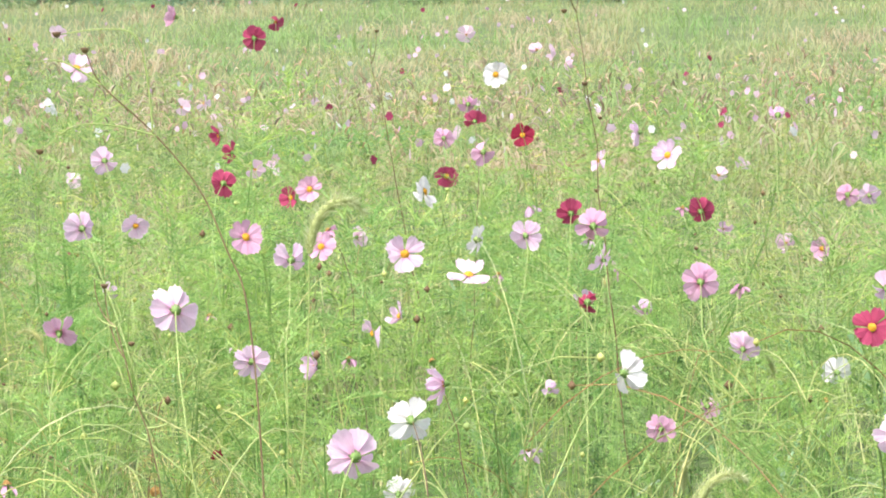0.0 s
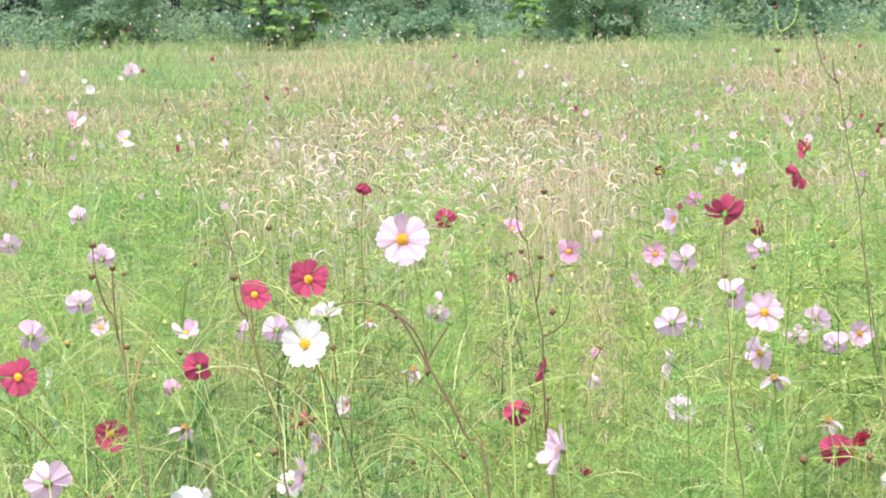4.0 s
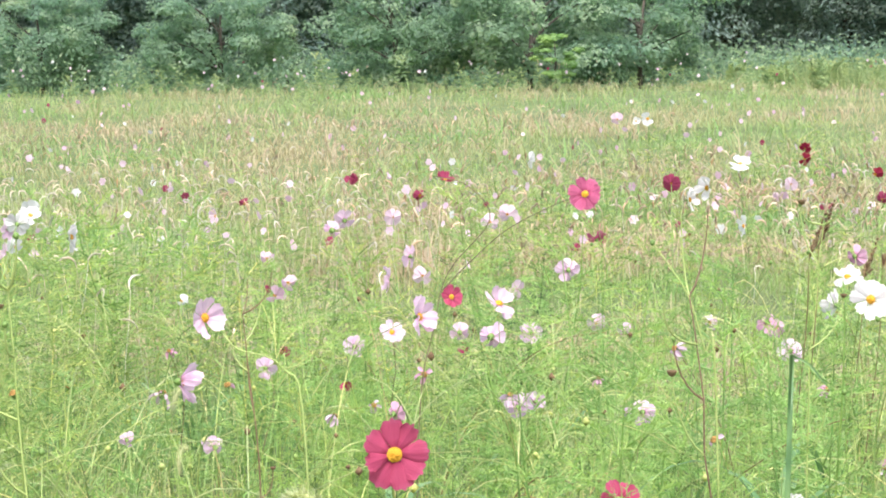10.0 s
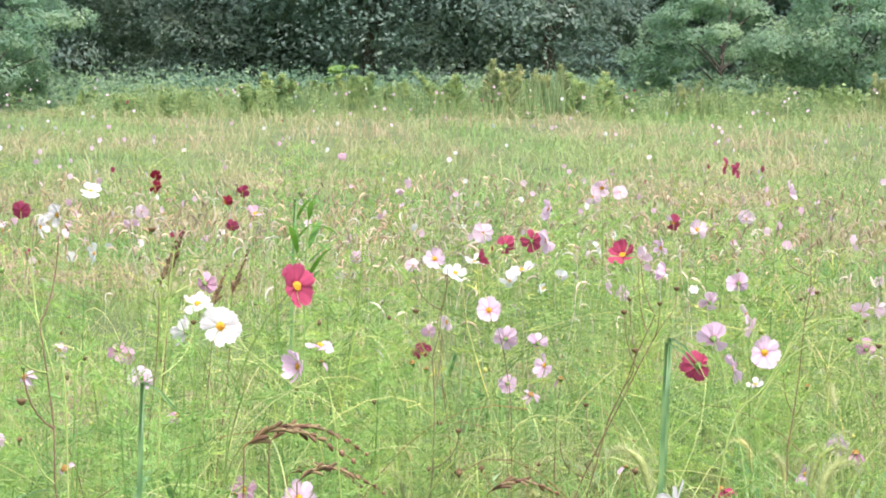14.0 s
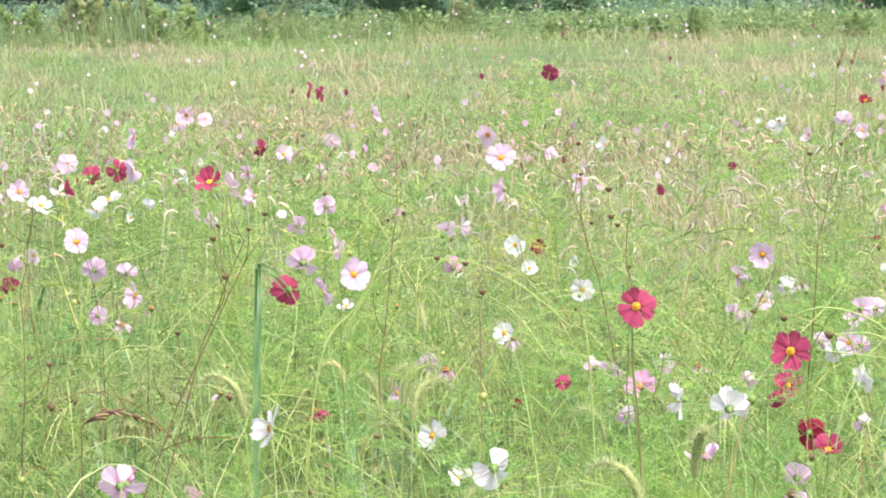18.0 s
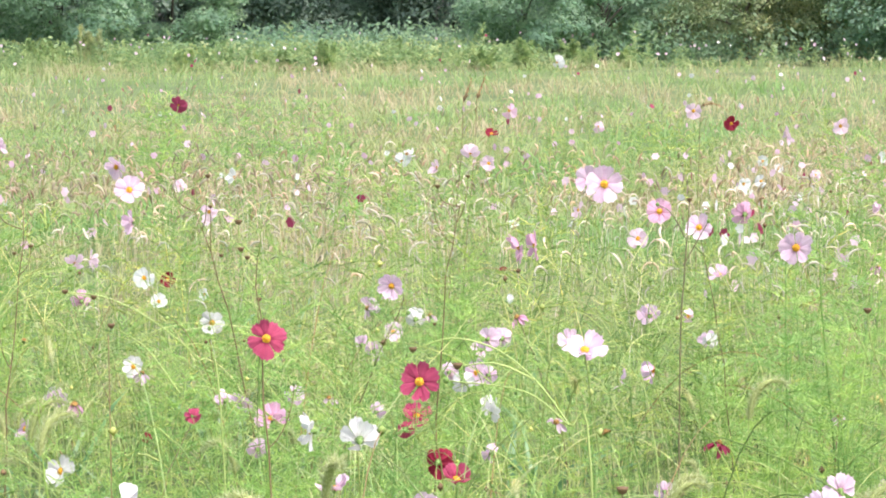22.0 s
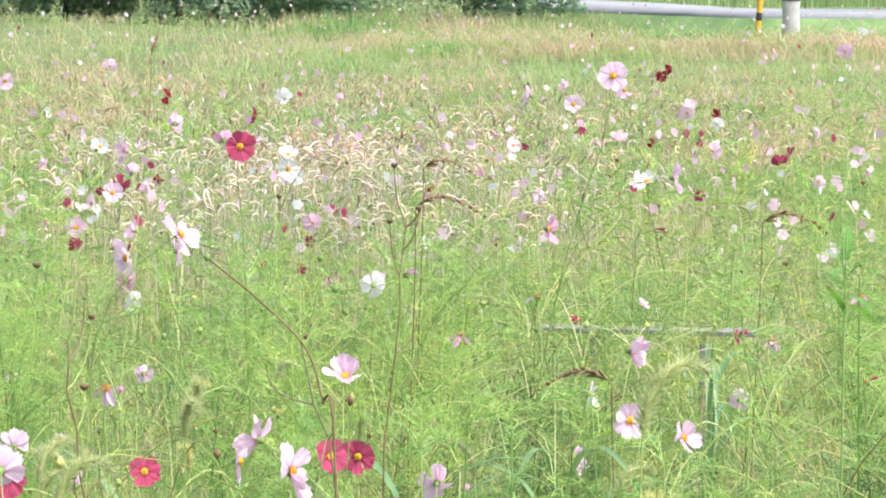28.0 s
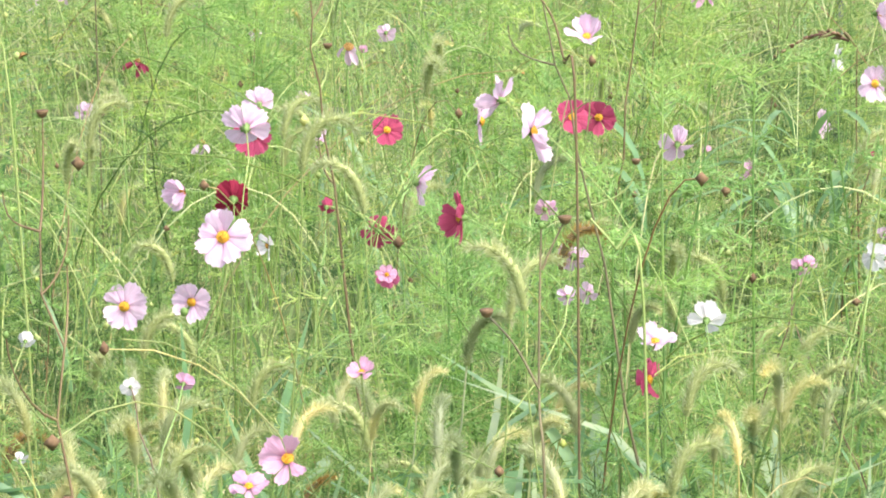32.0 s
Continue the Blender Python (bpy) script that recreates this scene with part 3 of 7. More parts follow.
broad = [tuft(rng, 7, 0.66, 0.02, 0.06, 2.1) for _ in range(6)]
n = 300
pl, r, a = field(rng, n, 2.15, 3.5, 1.2, 74, AZ1)
stuff("broad_grass", scatter(broad, rng.integers(0, 6, n), pl, rng.random(n) * 6.28, rng.uniform(0.85, 1.3, n)), blade_mat,
      "broad blue-green arching grass blades below the foxtails", "grass")
n = 110
pl, r, a = field(rng, n, 3.6, 12, 1.2)
stuff("broad_grass", scatter(broad, rng.integers(0, 6, n), pl, rng.random(n) * 6.28, rng.uniform(0.8, 1.3, n)), blade_mat,
      "scattered broad blue-green grass blades among the flowers", "grass")

# ---------------------------------------------------------------- flowers
def petal_mesh(name, mat, cup, notch, narrow):
    """One petal, unit length along y: narrow foot, broad, three-toothed tip, pleated."""
    nu, nv = 9, 7
    V = []
    for j in range(nv):
        t = j / (nv - 1)
        w = narrow * (0.1 + 0.325 * math.sin(min(1.0, t * 1.05) * 1.75) ** 1.3 if t > 0 else 0.09)
        for i in range(nu):
            u = i / (nu - 1) * 2 - 1
            tooth = notch * (0.5 - 0.5 * math.cos(u * 3 * math.pi)) * t ** 6
            y = t * (1 - 0.2 * abs(u) ** 2.6 * t * t) - tooth
            z = cup * t * t * 0.6 + 0.03 * math.cos(u * 2.5 * math.pi) * t - 0.07 * u * u
            V.append((u * w, y, z))
    F = [(j * nu + i, j * nu + i + 1, (j + 1) * nu + i + 1, (j + 1) * nu + i) for j in range(nv - 1) for i in range(nu - 1)]
    return mesh_from(name, V, F, mat, True)


def disc_mesh():
    """The domed yellow centre with its knobbly florets."""
    r = np.random.default_rng(3)
    rings, seg = 5, 12
    V = [(0, 0, 0.55)]
    for k in range(1, rings + 1):
        q = k / rings
        for s in range(seg):
            a = 2 * math.pi * (s + 0.5 * (k % 2)) / seg
            b = 1 + 0.12 * r.normal()
            V.append((q * math.cos(a), q * math.sin(a), 0.55 * (1 - q * q) * b + 0.08 * r.normal()))
    F = [(0, 1 + s, 1 + (s + 1) % seg) for s in range(seg)]
    for k in range(rings - 1):
        o, p = 1 + k * seg, 1 + (k + 1) * seg
        for s in range(seg):
            t = (s + 1) % seg
            F += [(o + s, p + s, p + t), (o + s, p + t, o + t)]
    return mesh_from("disc", V, F, disc_mat)


def lathe(profile, mat, name, seg=8):
    V = [(rr * math.cos(2 * math.pi * s / seg), rr * math.sin(2 * math.pi * s / seg), zz) for rr, zz in profile for s in range(seg)]
    F = [(k * seg + s, k * seg + (s + 1) % seg, (k + 1) * seg + (s + 1) % seg, (k + 1) * seg + s) for k in range(len(profile) - 1) for s in range(seg)]
    return mesh_from(name, V, F, mat, True)


PETALS = {}
for mat in WORDS:
    PETALS[mat] = [petal_mesh("petal", mat, *q) for q in ((0.12, 0.12, 0.92), (0.3, 0.15, 0.84), (-0.15, 0.1, 1.0), (0.45, 0.13, 0.76))]
DISC = disc_mesh()
CALYX = lathe(((0.001, -0.34), (0.1, -0.32), (0.17, -0.16), (0.2, -0.03), (0.3, 0.03)), calyx_mat, "calyx")
BUD = lathe(((0.001, -0.5), (0.3, -0.42), (0.5, 0.0), (0.36, 0.4), (0.001, 0.55)), calyx_mat, "bud")
frng = np.random.default_rng(29)


def leaf_spray(rng):
    """One finely cut cosmos leaf: a midrib with paired threads, lying along +x."""
    n = 14
    g = (np.arange(n) + 1) / (n + 1)
    base = np.stack([0.1 * g, 0 * g, 0.034 * g - 0.02 * g * g], -1)
    d = unit(np.stack([0.8 + 0 * g, np.where(np.arange(n) % 2, 1, -1) * rng.uniform(0.6, 1.0, n), rng.uniform(0, 0.5, n)], -1))
    out = [filament(np.zeros(3), np.array([1, 0, 0.35]), 0.11, 0.0007, 0.25, rng), threads(base, d, 0.05 * (1.1 - 0.7 * g), np.full(n, 0.0007), rng)]
    return mesh_from("leaf", *join(out), feather_mat)


SPRAYS = [leaf_spray(frng) for _ in range(5)]


def stem_mesh(head, n, foot, thick, mat):
    """A slender stalk from the ground that bows over to the flower."""
    head, n, foot = np.asarray(head), np.asarray(n), np.asarray(foot)
    L = max(0.12, 0.5 * np.linalg.norm(head - foot))
    p1 = foot + np.array([0, 0, L * 1.1]) + np.append(frng.normal(0, 0.06, 2), 0)
    p2 = head - n * L * 0.5 + np.append(frng.normal(0, 0.03, 2), -0.12 * L)
    pts = bezier(foot, p1, p2, head, 13)
    pts[3:11] += frng.normal(0, 0.0025, (8, 3))
    v, f = tube(pts, np.linspace(thick, thick * 0.5, 13), 5)
    return mesh_from("stem", v, f, mat, True), pts


def facing(yaw, tilt):
    y, t = radians(yaw), radians(tilt)
    return np.array([math.cos(y) * math.cos(t), math.sin(y) * math.cos(t), math.sin(t)])


NEAR = 8.2
FAR = {}


def arrays_of(me):
    v = np.empty(len(me.vertices) * 3, np.float32)
    me.vertices.foreach_get("co", v)
    f = np.empty(len(me.loops), np.int32)
    me.loops.foreach_get("vertex_index", f)
    return v.reshape(-1, 3), f.reshape(len(me.polygons), -1)


def far_cosmos(x, y, z, mat, n, foot, size, shut):
    """A flower farther out: its pieces go into one shared mesh per colour."""
    m = Matrix.Translation((x, y, z)) @ Vector(n).to_track_quat("Z", "Y").to_matrix().to_4x4()
    lift, blown, lee = frng.uniform(0, 36) + shut * 50, frng.uniform(0, 34), frng.random() * 360
    for k in range(8 if frng.random() < 0.7 else 6):
        turn = 45 * k + frng.normal() * 5
        up = lift + blown * math.cos(radians(turn - lee)) + frng.normal() * 9
        q = m @ pose(0, 0, 0, 0, 0, turn) @ pose(0, size * 0.06, 0.0015 * (k % 2), up, frng.normal() * 12, 0) @ Matrix.Scale(size * 0.51, 4)
        v, f = PETAL_ARRAYS[mat][int(frng.integers(0, 4))]
        FAR.setdefault(mat, []).append((np.c_[v, np.ones(len(v))] @ np.array(q).T[:, :3], f))
    q = m @ Matrix.Translation((0, 0, 0.002)) @ Matrix.Scale(size * 0.115, 4)
    v, f = DISC_ARRAYS
    FAR.setdefault("disc", []).append((np.c_[v, np.ones(len(v))] @ np.array(q).T[:, :3], f))
    head = np.array([x, y, z]) - n * size * 0.1
    pts = bezier(foot, foot + (0, 0, z * 0.5), head - n * z * 0.15 - (0, 0, 0.12 * z), head, 8)
    FAR.setdefault("stem", []).append(tube(pts, np.linspace(0.0022, 0.0012, 8), 3))


def cosmos(x, y, z, mat, yaw, tilt, size, shut=0.0, full=False):
    """One cosmos flower on its stalk: head at (x, y, z), facing yaw and tilt."""
    n = facing(yaw, tilt)
    away = np.array([x, y, 0]) / math.hypot(x, y)
    reach = frng.uniform(0.12, 0.42)
    foot = np.array([x, y, 0]) - np.array([n[0], n[1], 0]) * reach + away * frng.uniform(0.0, 0.1) + np.append(frng.normal(0, 0.1, 2), 0)
    if math.hypot(x, y) >= NEAR:
        return far_cosmos(x, y, z, mat, n, foot, size, shut)
    root = new("cosmos_flower")
    root.location = foot
    how = "half-closed, wilting" if shut > 0.4 else ("upturned" if tilt > 45 else "open")
    tagged(root, f"{how} {WORDS[mat]} cosmos flower on a thin green stalk", "flower", "cosmos flowers in the meadow")
    me, pts = stem_mesh(np.array([x, y, z]) - foot - n * size * 0.14, n, (0, 0, 0), 0.0017, stem_mats[int(frng.choice(3, p=(0.35, 0.57, 0.08)))])
    part("stem", me, root)
    for k in ((3, 4, 6) if math.hypot(x, y) < 5 else (4, 6)):
        part("leaf", SPRAYS[int(frng.integers(0, 5))], root, Matrix.Translation(pts[k]) @ pose(0, 0, 0, 0, frng.uniform(-25, 15), frng.random() * 360) @ Matrix.Scale(frng.uniform(0.8, 1.4), 4))
    axis = Vector(n)
    m = Matrix.Translation(Vector((x, y, z)) - Vector(foot)) @ axis.to_track_quat("Z", "Y").to_matrix().to_4x4()
    spin = frng.random() * 360
    count = 8 if full or frng.random() < 0.75 else int(frng.integers(6, 8))
    lift, blown, lee = frng.uniform(0, 12 if full else 34) + shut * 50, frng.uniform(0, 12 if full else 34), frng.random() * 360
    for k in range(count):
        turn = spin + 360 * k / 8 + frng.normal() * 5
        up = lift + blown * math.cos(radians(turn - lee)) + frng.normal() * (5 if full else 10)
        q = m @ pose(0, 0, 0, 0, 0, turn) @ pose(0, size * 0.06, 0.0015 * (k % 2), up, frng.normal() * (5 if full else 10), 0)
        q = q @ Matrix.Diagonal((size * 0.51 * frng.uniform(0.8, 1.02), size * 0.51 * frng.uniform(0.88, 1.05), size * 0.51, 1))
        part("petal", PETALS[mat][frng.integers(0, 4)], root, q)
    s = size * 0.115
    part("disc", DISC, root, m @ Matrix.Translation((0, 0, 0.002)) @ Matrix.Diagonal((s, s, s, 1)), "yellow domed centre")
    part("calyx", CALYX, root, m @ Matrix.Diagonal((size * 0.42, size * 0.42, size * 0.42, 1)))
    if frng.random() < 0.35:
        # a bud on a side stalk
        k = int(frng.integers(5, 8))
        tip = pts[k] + np.append(frng.normal(0, 0.05, 2), frng.uniform(0.06, 0.14))
        v, f = tube(bezier(pts[k], pts[k] + (0, 0, 0.03), tip - np.array([0, 0, 0.04]), tip, 6), np.linspace(0.0012, 0.0008, 6), 4)
        part("side_stalk", mesh_from("side_stalk", v, f, stem_mats[1], True), root)
        b = 0.011 * frng.uniform(0.7, 1.2)
        part("bud", BUD, root, Matrix.Translation(tip) @ Matrix.Diagonal((b, b, b, 1)), "closed green bud")
    return root


def shrivelled_mesh(mat):
    """A spent petal, unit length along y: narrow, rolled in lengthwise and hanging."""
    V = []
    for j in range(6):
        t = j / 5
        for i in range(5):
            u = i / 2 - 1
            V.append((u * (0.07 + 0.13 * math.sin(t * 2.6)), t * (1 - 0.1 * u * u * t) - 0.1 * t * t, 0.16 * u * u * (0.3 + t) - 0.3 * t * t + 0.02 * math.sin(7 * t + u)))
    F = [(j * 5 + i, j * 5 + i + 1, (j + 1) * 5 + i + 1, (j + 1) * 5 + i) for j in range(5) for i in range(4)]
    return mesh_from("shrivelled_petal", V, F, mat, True)


FADED = petal_material("petal_faded_lilac", (0.54, 0.34, 0.44), (0.78, 0.63, 0.73), (0.86, 0.77, 0.81))
SPENT = {FADED: shrivelled_mesh(FADED), PINK: shrivelled_mesh(PINK), CRIMSON: shrivelled_mesh(CRIMSON)}


SPENT_DISC = DISC.copy()
SPENT_DISC.materials[0] = plain_material("spent_disc", ((0.3, (0.2, 0.1, 0.03)), (0.65, (0.42, 0.25, 0.07))), 300, 0.9, 0, 0.6)


def spent_cosmos(x, y, z, mat, petals):
    """A flower past its time: a few limp petals, or the bare yellow centre."""
    g = wrng
    n = facing(g.random() * 360, g.uniform(25, 85))
    foot = np.array([x, y, 0]) - np.array([n[0], n[1], 0]) * g.uniform(0.05, 0.2)
    root = new("spent_flower")
    root.location = foot
    words = {FADED: "faded lilac", PINK: "dull pink", CRIMSON: "dull crimson"}[mat]
    label = f"spent cosmos with {words} shrivelled hanging petals" if petals > 2 else f"spent cosmos, a bare ochre centre keeping {petals} {words} petals"
    tagged(root, label, "flower", "spent cosmos flowers in the meadow")
    size = g.uniform(0.05, 0.068)
    me, pts = stem_mesh(np.array([x, y, z]) - foot - n * size * 0.14, n, (0, 0, 0), 0.002, stem_mats[int(g.integers(0, 3))])
    part("stem", me, root)
    m = Matrix.Translation(Vector((x, y, z)) - Vector(foot)) @ Vector(n).to_track_quat("Z", "Y").to_matrix().to_4x4()
    for k in range(petals):
        q = m @ pose(0, 0, 0, 0, 0, 360 * k / max(petals, 5) + g.normal() * 14) @ pose(0, size * 0.07, 0, g.uniform(-70, 5), g.normal() * 20, 0)
        part("petal", SPENT[mat], root, q @ Matrix.Scale(size * g.uniform(0.42, 0.56), 4))
    s = size * g.uniform(0.12, 0.17)
    part("disc", SPENT_DISC, root, m @ Matrix.Translation((0, 0, 0.002)) @ Matrix.Diagonal((s, s, s * 1.5, 1)), "swollen ochre-brown centre")
    part("calyx", CALYX, root, m @ Matrix.Scale(size * 0.45, 4))


wrng = np.random.default_rng(83)
for k in range(82):
    q, d = radians(AZ0 + (AZ1 - AZ0) * (k + wrng.random()) / 82), wrng.uniform(4.3, 8.0)
    mat = (FADED, FADED, PINK, CRIMSON, FADED, PINK, FADED)[int(wrng.integers(0, 7))]
    petals = int(wrng.choice((0, 1, 2, 5, 6, 7), p=(0.15, 0.1, 0.1, 0.25, 0.2, 0.2)))
    spent_cosmos(d * math.sin(q), d * math.cos(q), wrng.uniform(0.58, 0.9), mat, petals)

PETAL_ARRAYS = {}
for mat in WORDS:
    PETAL_ARRAYS[mat] = [arrays_of(me) for me in PETALS[mat]]
DISC_ARRAYS = arrays_of(DISC)
cosmos(0.140, 6.476, 1.325, WHITE, -99, -1, 0.070, full=True)
cosmos(-0.037, 5.000, 1.155, WHITE, -22, 12, 0.070)
cosmos(0.078, 5.625, 0.990, WHITE, 159, 6, 0.070)
cosmos(-0.393, 4.977, 1.069, PINK, -67, 18, 0.070, full=True)
cosmos(-0.290, 5.942, 0.942, PINK, -96, 27, 0.070, full=True)
cosmos(-0.342, 6.450, 1.035, PINK, -106, 14, 0.070, full=True)
cosmos(-0.426, 7.032, 0.961, CRIMSON, -130, 5, 0.070)
cosmos(-0.070, 4.547, 1.082, PALE, -84, 15, 0.070, full=True)
cosmos(0.044, 4.290, 1.074, PALE, -82, 65, 0.070, full=True)
cosmos(0.183, 5.523, 1.009, PALE, 90, 5, 0.070)
cosmos(0.300, 4.984, 1.085, PINK, 87, 5, 0.070)
cosmos(0.317, 6.187, 0.993, CRIMSON, 95, 8, 0.070, shut=0.35)
cosmos(0.357, 5.609, 0.944, PALE, 162, 15, 0.070)
cosmos(0.515, 5.724, 1.170, PALE, -116, 16, 0.070, full=True)
cosmos(0.824, 6.159, 1.233, PALE, 82, 12, 0.070, shut=0.63)
cosmos(0.505, 6.450, 1.174, PALE, 166, -4, 0.070)
cosmos(0.440, 7.039, 1.057, PALE, -168, 5, 0.070)
cosmos(0.636, 6.163, 0.997, CRIMSON, 84, 18, 0.070)
cosmos(0.237, 7.389, 1.107, DARK, -87, 18, 0.070, full=True)
cosmos(0.101, 7.766, 1.126, CRIMSON, 96, 20, 0.070)
cosmos(0.085, 8.178, 1.157, PINK, 87, 18, 0.070, shut=0.44)
cosmos(0.012, 7.385, 0.989, CRIMSON, -85, -6, 0.070, full=True)
cosmos(0.005, 8.171, 1.047, PINK, 100, 4, 0.070)
cosmos(0.110, 6.747, 1.105, PINK, 92, 5, 0.070)
cosmos(-0.797, 5.496, 1.389, PALE, -74, 57, 0.070)
cosmos(-0.829, 6.151, 1.135, PALE, 107, 11, 0.070)
cosmos(-1.318, 8.532, 1.144, WHITE, -158, -7, 0.070)
cosmos(-0.714, 4.944, 1.093, PALE, 114, 11, 0.070)
cosmos(-0.821, 6.681, 0.921, PALE, -80, -23, 0.070, full=True)
cosmos(-0.285, 4.676, 1.058, PALE, 85, 14, 0.070)
cosmos(-0.367, 3.406, 1.137, PALE, 98, 2, 0.070)
cosmos(-0.713, 4.613, 0.932, PINK, 92, 46, 0.070)
cosmos(-0.687, 7.733, 1.091, CRIMSON, -165, 2, 0.070)
cosmos(-0.520, 5.942, 1.095, CRIMSON, 87, 3, 0.070)
cosmos(-0.683, 8.140, 1.009, CRIMSON, 149, 22, 0.070)
cosmos(-0.523, 7.051, 1.408, CRIMSON, 92, 13, 0.070)
cosmos(-0.678, 10.349, 1.382, CRIMSON, 90, 17, 0.070)
cosmos(-0.709, 6.727, 1.475, PINK, -170, 14, 0.070)
cosmos(0.792, 4.600, 0.932, CRIMSON, -92, 19, 0.070, full=True)
cosmos(0.278, 3.830, 0.976, WHITE, 59, -6, 0.070)
cosmos(0.593, 4.926, 0.844, PALE, 77, 24, 0.070)
cosmos(0.890, 5.620, 0.681, WHITE, 91, 10, 0.070)
cosmos(-0.001, 3.838, 0.960, PALE, -165, -4, 0.070)
cosmos(-0.049, 3.645, 0.938, WHITE, 106, 5, 0.070)
cosmos(-0.111, 3.052, 1.001, PALE, 78, 1, 0.070)
cosmos(0.480, 4.653, 1.012, PINK, 86, 7, 0.070)
cosmos(1.179, 7.285, 0.933, PINK, 89, 4, 0.070)
cosmos(1.161, 7.644, 0.735, PINK, -129, 0, 0.070, full=True)
cosmos(0.432, 4.942, 0.681, PINK, 79, 13, 0.057)
cosmos(-0.396, 5.109, 0.798, PALE, 116, 1, 0.070)
cosmos(-0.266, 5.181, 0.774, PALE, -165, 7, 0.070, shut=0.54)
cosmos(-0.099, 5.605, 0.820, PALE, -165, 8, 0.070)
cosmos(0.318, 5.498, 0.863, CRIMSON, 83, 2, 0.070, shut=0.8)
cosmos(-0.087, 4.622, 0.621, WHITE, 72, 32, 0.064)
cosmos(0.091, 9.150, 1.356, PALE, 89, 24, 0.070)
cosmos(0.246, 7.037, 0.931, PALE, -70, -72, 0.070, shut=0.55)
cosmos(1.200, 8.681, 0.629, PALE, 143, 19, 0.067)
cosmos(0.959, 8.545, 0.704, PINK, 68, 44, 0.070)
cosmos(-0.162, 5.701, 0.768, PALE, -161, 1, 0.070)
cosmos(-0.447, 4.872, 0.650, DARK, 120, 0, 0.034, shut=0.38)
cosmos(1.050, 3.126, 1.298, PALE, -111, 8, 0.070, full=True)
cosmos(1.248, 4.241, 1.127, CRIMSON, -102, 13, 0.070, full=True)
cosmos(1.444, 5.330, 0.977, CRIMSON, -98, 15, 0.070, full=True)
cosmos(1.031, 3.526, 1.111, WHITE, -113, 21, 0.070, full=True)
cosmos(1.488, 4.929, 0.972, WHITE, -134, 70, 0.070)
cosmos(1.395, 5.770, 0.843, PALE, -95, 59, 0.070)
cosmos(1.792, 6.785, 0.712, PALE, 7, 10, 0.070)
cosmos(1.543, 5.504, 0.873, PALE, 75, 16, 0.070, shut=0.45)
cosmos(1.318, 5.343, 0.822, CRIMSON, 85, -3, 0.070)
cosmos(1.448, 6.124, 0.655, PINK, 90, 29, 0.063, shut=0.41)
cosmos(1.696, 5.463, 0.699, PALE, -171, 2, 0.057)
cosmos(1.578, 5.287, 0.637, PALE, 173, 6, 0.065)
cosmos(1.220, 4.197, 0.785, PALE, 145, 6, 0.070)
cosmos(2.005, 5.183, 0.697, CRIMSON, 68, 4, 0.063)
cosmos(2.201, 5.500, 0.742, CRIMSON, 139, -2, 0.070)
cosmos(1.374, 3.380, 0.952, PALE, 174, 17, 0.070)
cosmos(2.057, 4.933, 0.598, CRIMSON, 79, 55, 0.061)
cosmos(3.695, 8.315, 0.612, PALE, 162, 7, 0.070)
cosmos(3.192, 7.055, 0.837, PINK, -117, 3, 0.070, full=True)
cosmos(2.425, 5.197, 1.022, PALE, 60, 18, 0.070)
cosmos(2.323, 5.027, 1.130, PALE, -171, 4, 0.070)
cosmos(3.487, 7.383, 0.969, PINK, 79, 35, 0.070)
cosmos(1.936, 3.985, 1.235, CRIMSON, 59, 31, 0.070)
cosmos(4.347, 8.658, 0.746, CRIMSON, 63, 4, 0.070, shut=0.51)
cosmos(2.582, 5.122, 1.043, PALE, 69, 12, 0.070, shut=0.55)
cosmos(2.000, 4.083, 1.078, PALE, 65, 1, 0.070)
cosmos(2.049, 4.054, 1.046, PALE, -103, 14, 0.070, full=True)
cosmos(2.235, 4.440, 0.913, PALE, -175, -5, 0.070)
cosmos(2.306, 5.009, 0.904, PALE, 68, 5, 0.070)
cosmos(2.301, 4.999, 0.814, PALE, 164, 1, 0.070)
cosmos(2.489, 5.359, 0.652, PALE, 74, 3, 0.070)
cosmos(3.350, 6.237, 0.650, PALE, 58, 20, 0.068, shut=0.55)
cosmos(3.019, 5.681, 0.799, PALE, 64, 15, 0.070)
cosmos(3.113, 5.625, 0.764, PALE, -106, -1, 0.070, full=True)
cosmos(2.875, 5.505, 1.180, CRIMSON, -178, -0, 0.070)
cosmos(3.805, 7.238, 1.133, CRIMSON, 175, 9, 0.070)
cosmos(3.896, 6.715, 1.088, PALE, 123, 10, 0.070)
cosmos(3.957, 6.682, 1.128, WHITE, -102, 52, 0.070)
cosmos(4.572, 7.901, 0.916, PALE, 126, 10, 0.070)
cosmos(4.295, 8.705, 0.986, WHITE, -167, 13, 0.070)
cosmos(5.830, 12.830, 0.678, DARK, -105, 17, 0.064, full=True)
cosmos(2.680, 6.510, 0.916, PINK, -105, 5, 0.070, full=True)
cosmos(2.797, 7.261, 0.917, PINK, -92, 60, 0.070)
cosmos(4.204, 9.887, 0.611, PALE, 76, 26, 0.068, shut=0.56)
cosmos(2.595, 7.306, 0.949, CRIMSON, 61, 21, 0.070)
cosmos(2.361, 7.394, 1.064, CRIMSON, -112, -60, 0.070, shut=0.55)
cosmos(2.351, 4.347, 0.722, CRIMSON, 54, 10, 0.070)
cosmos(2.673, 4.798, 0.647, DARK, 119, 20, 0.063)
cosmos(2.360, 4.664, 0.687, WHITE, 177, 6, 0.048)
cosmos(5.159, 13.167, 1.227, WHITE, 168, 10, 0.070, shut=0.38)
cosmos(8.921, 20.355, 1.098, WHITE, -103, 12, 0.070, full=True)
cosmos(6.362, 11.281, 0.947, CRIMSON, 141, 7, 0.070)
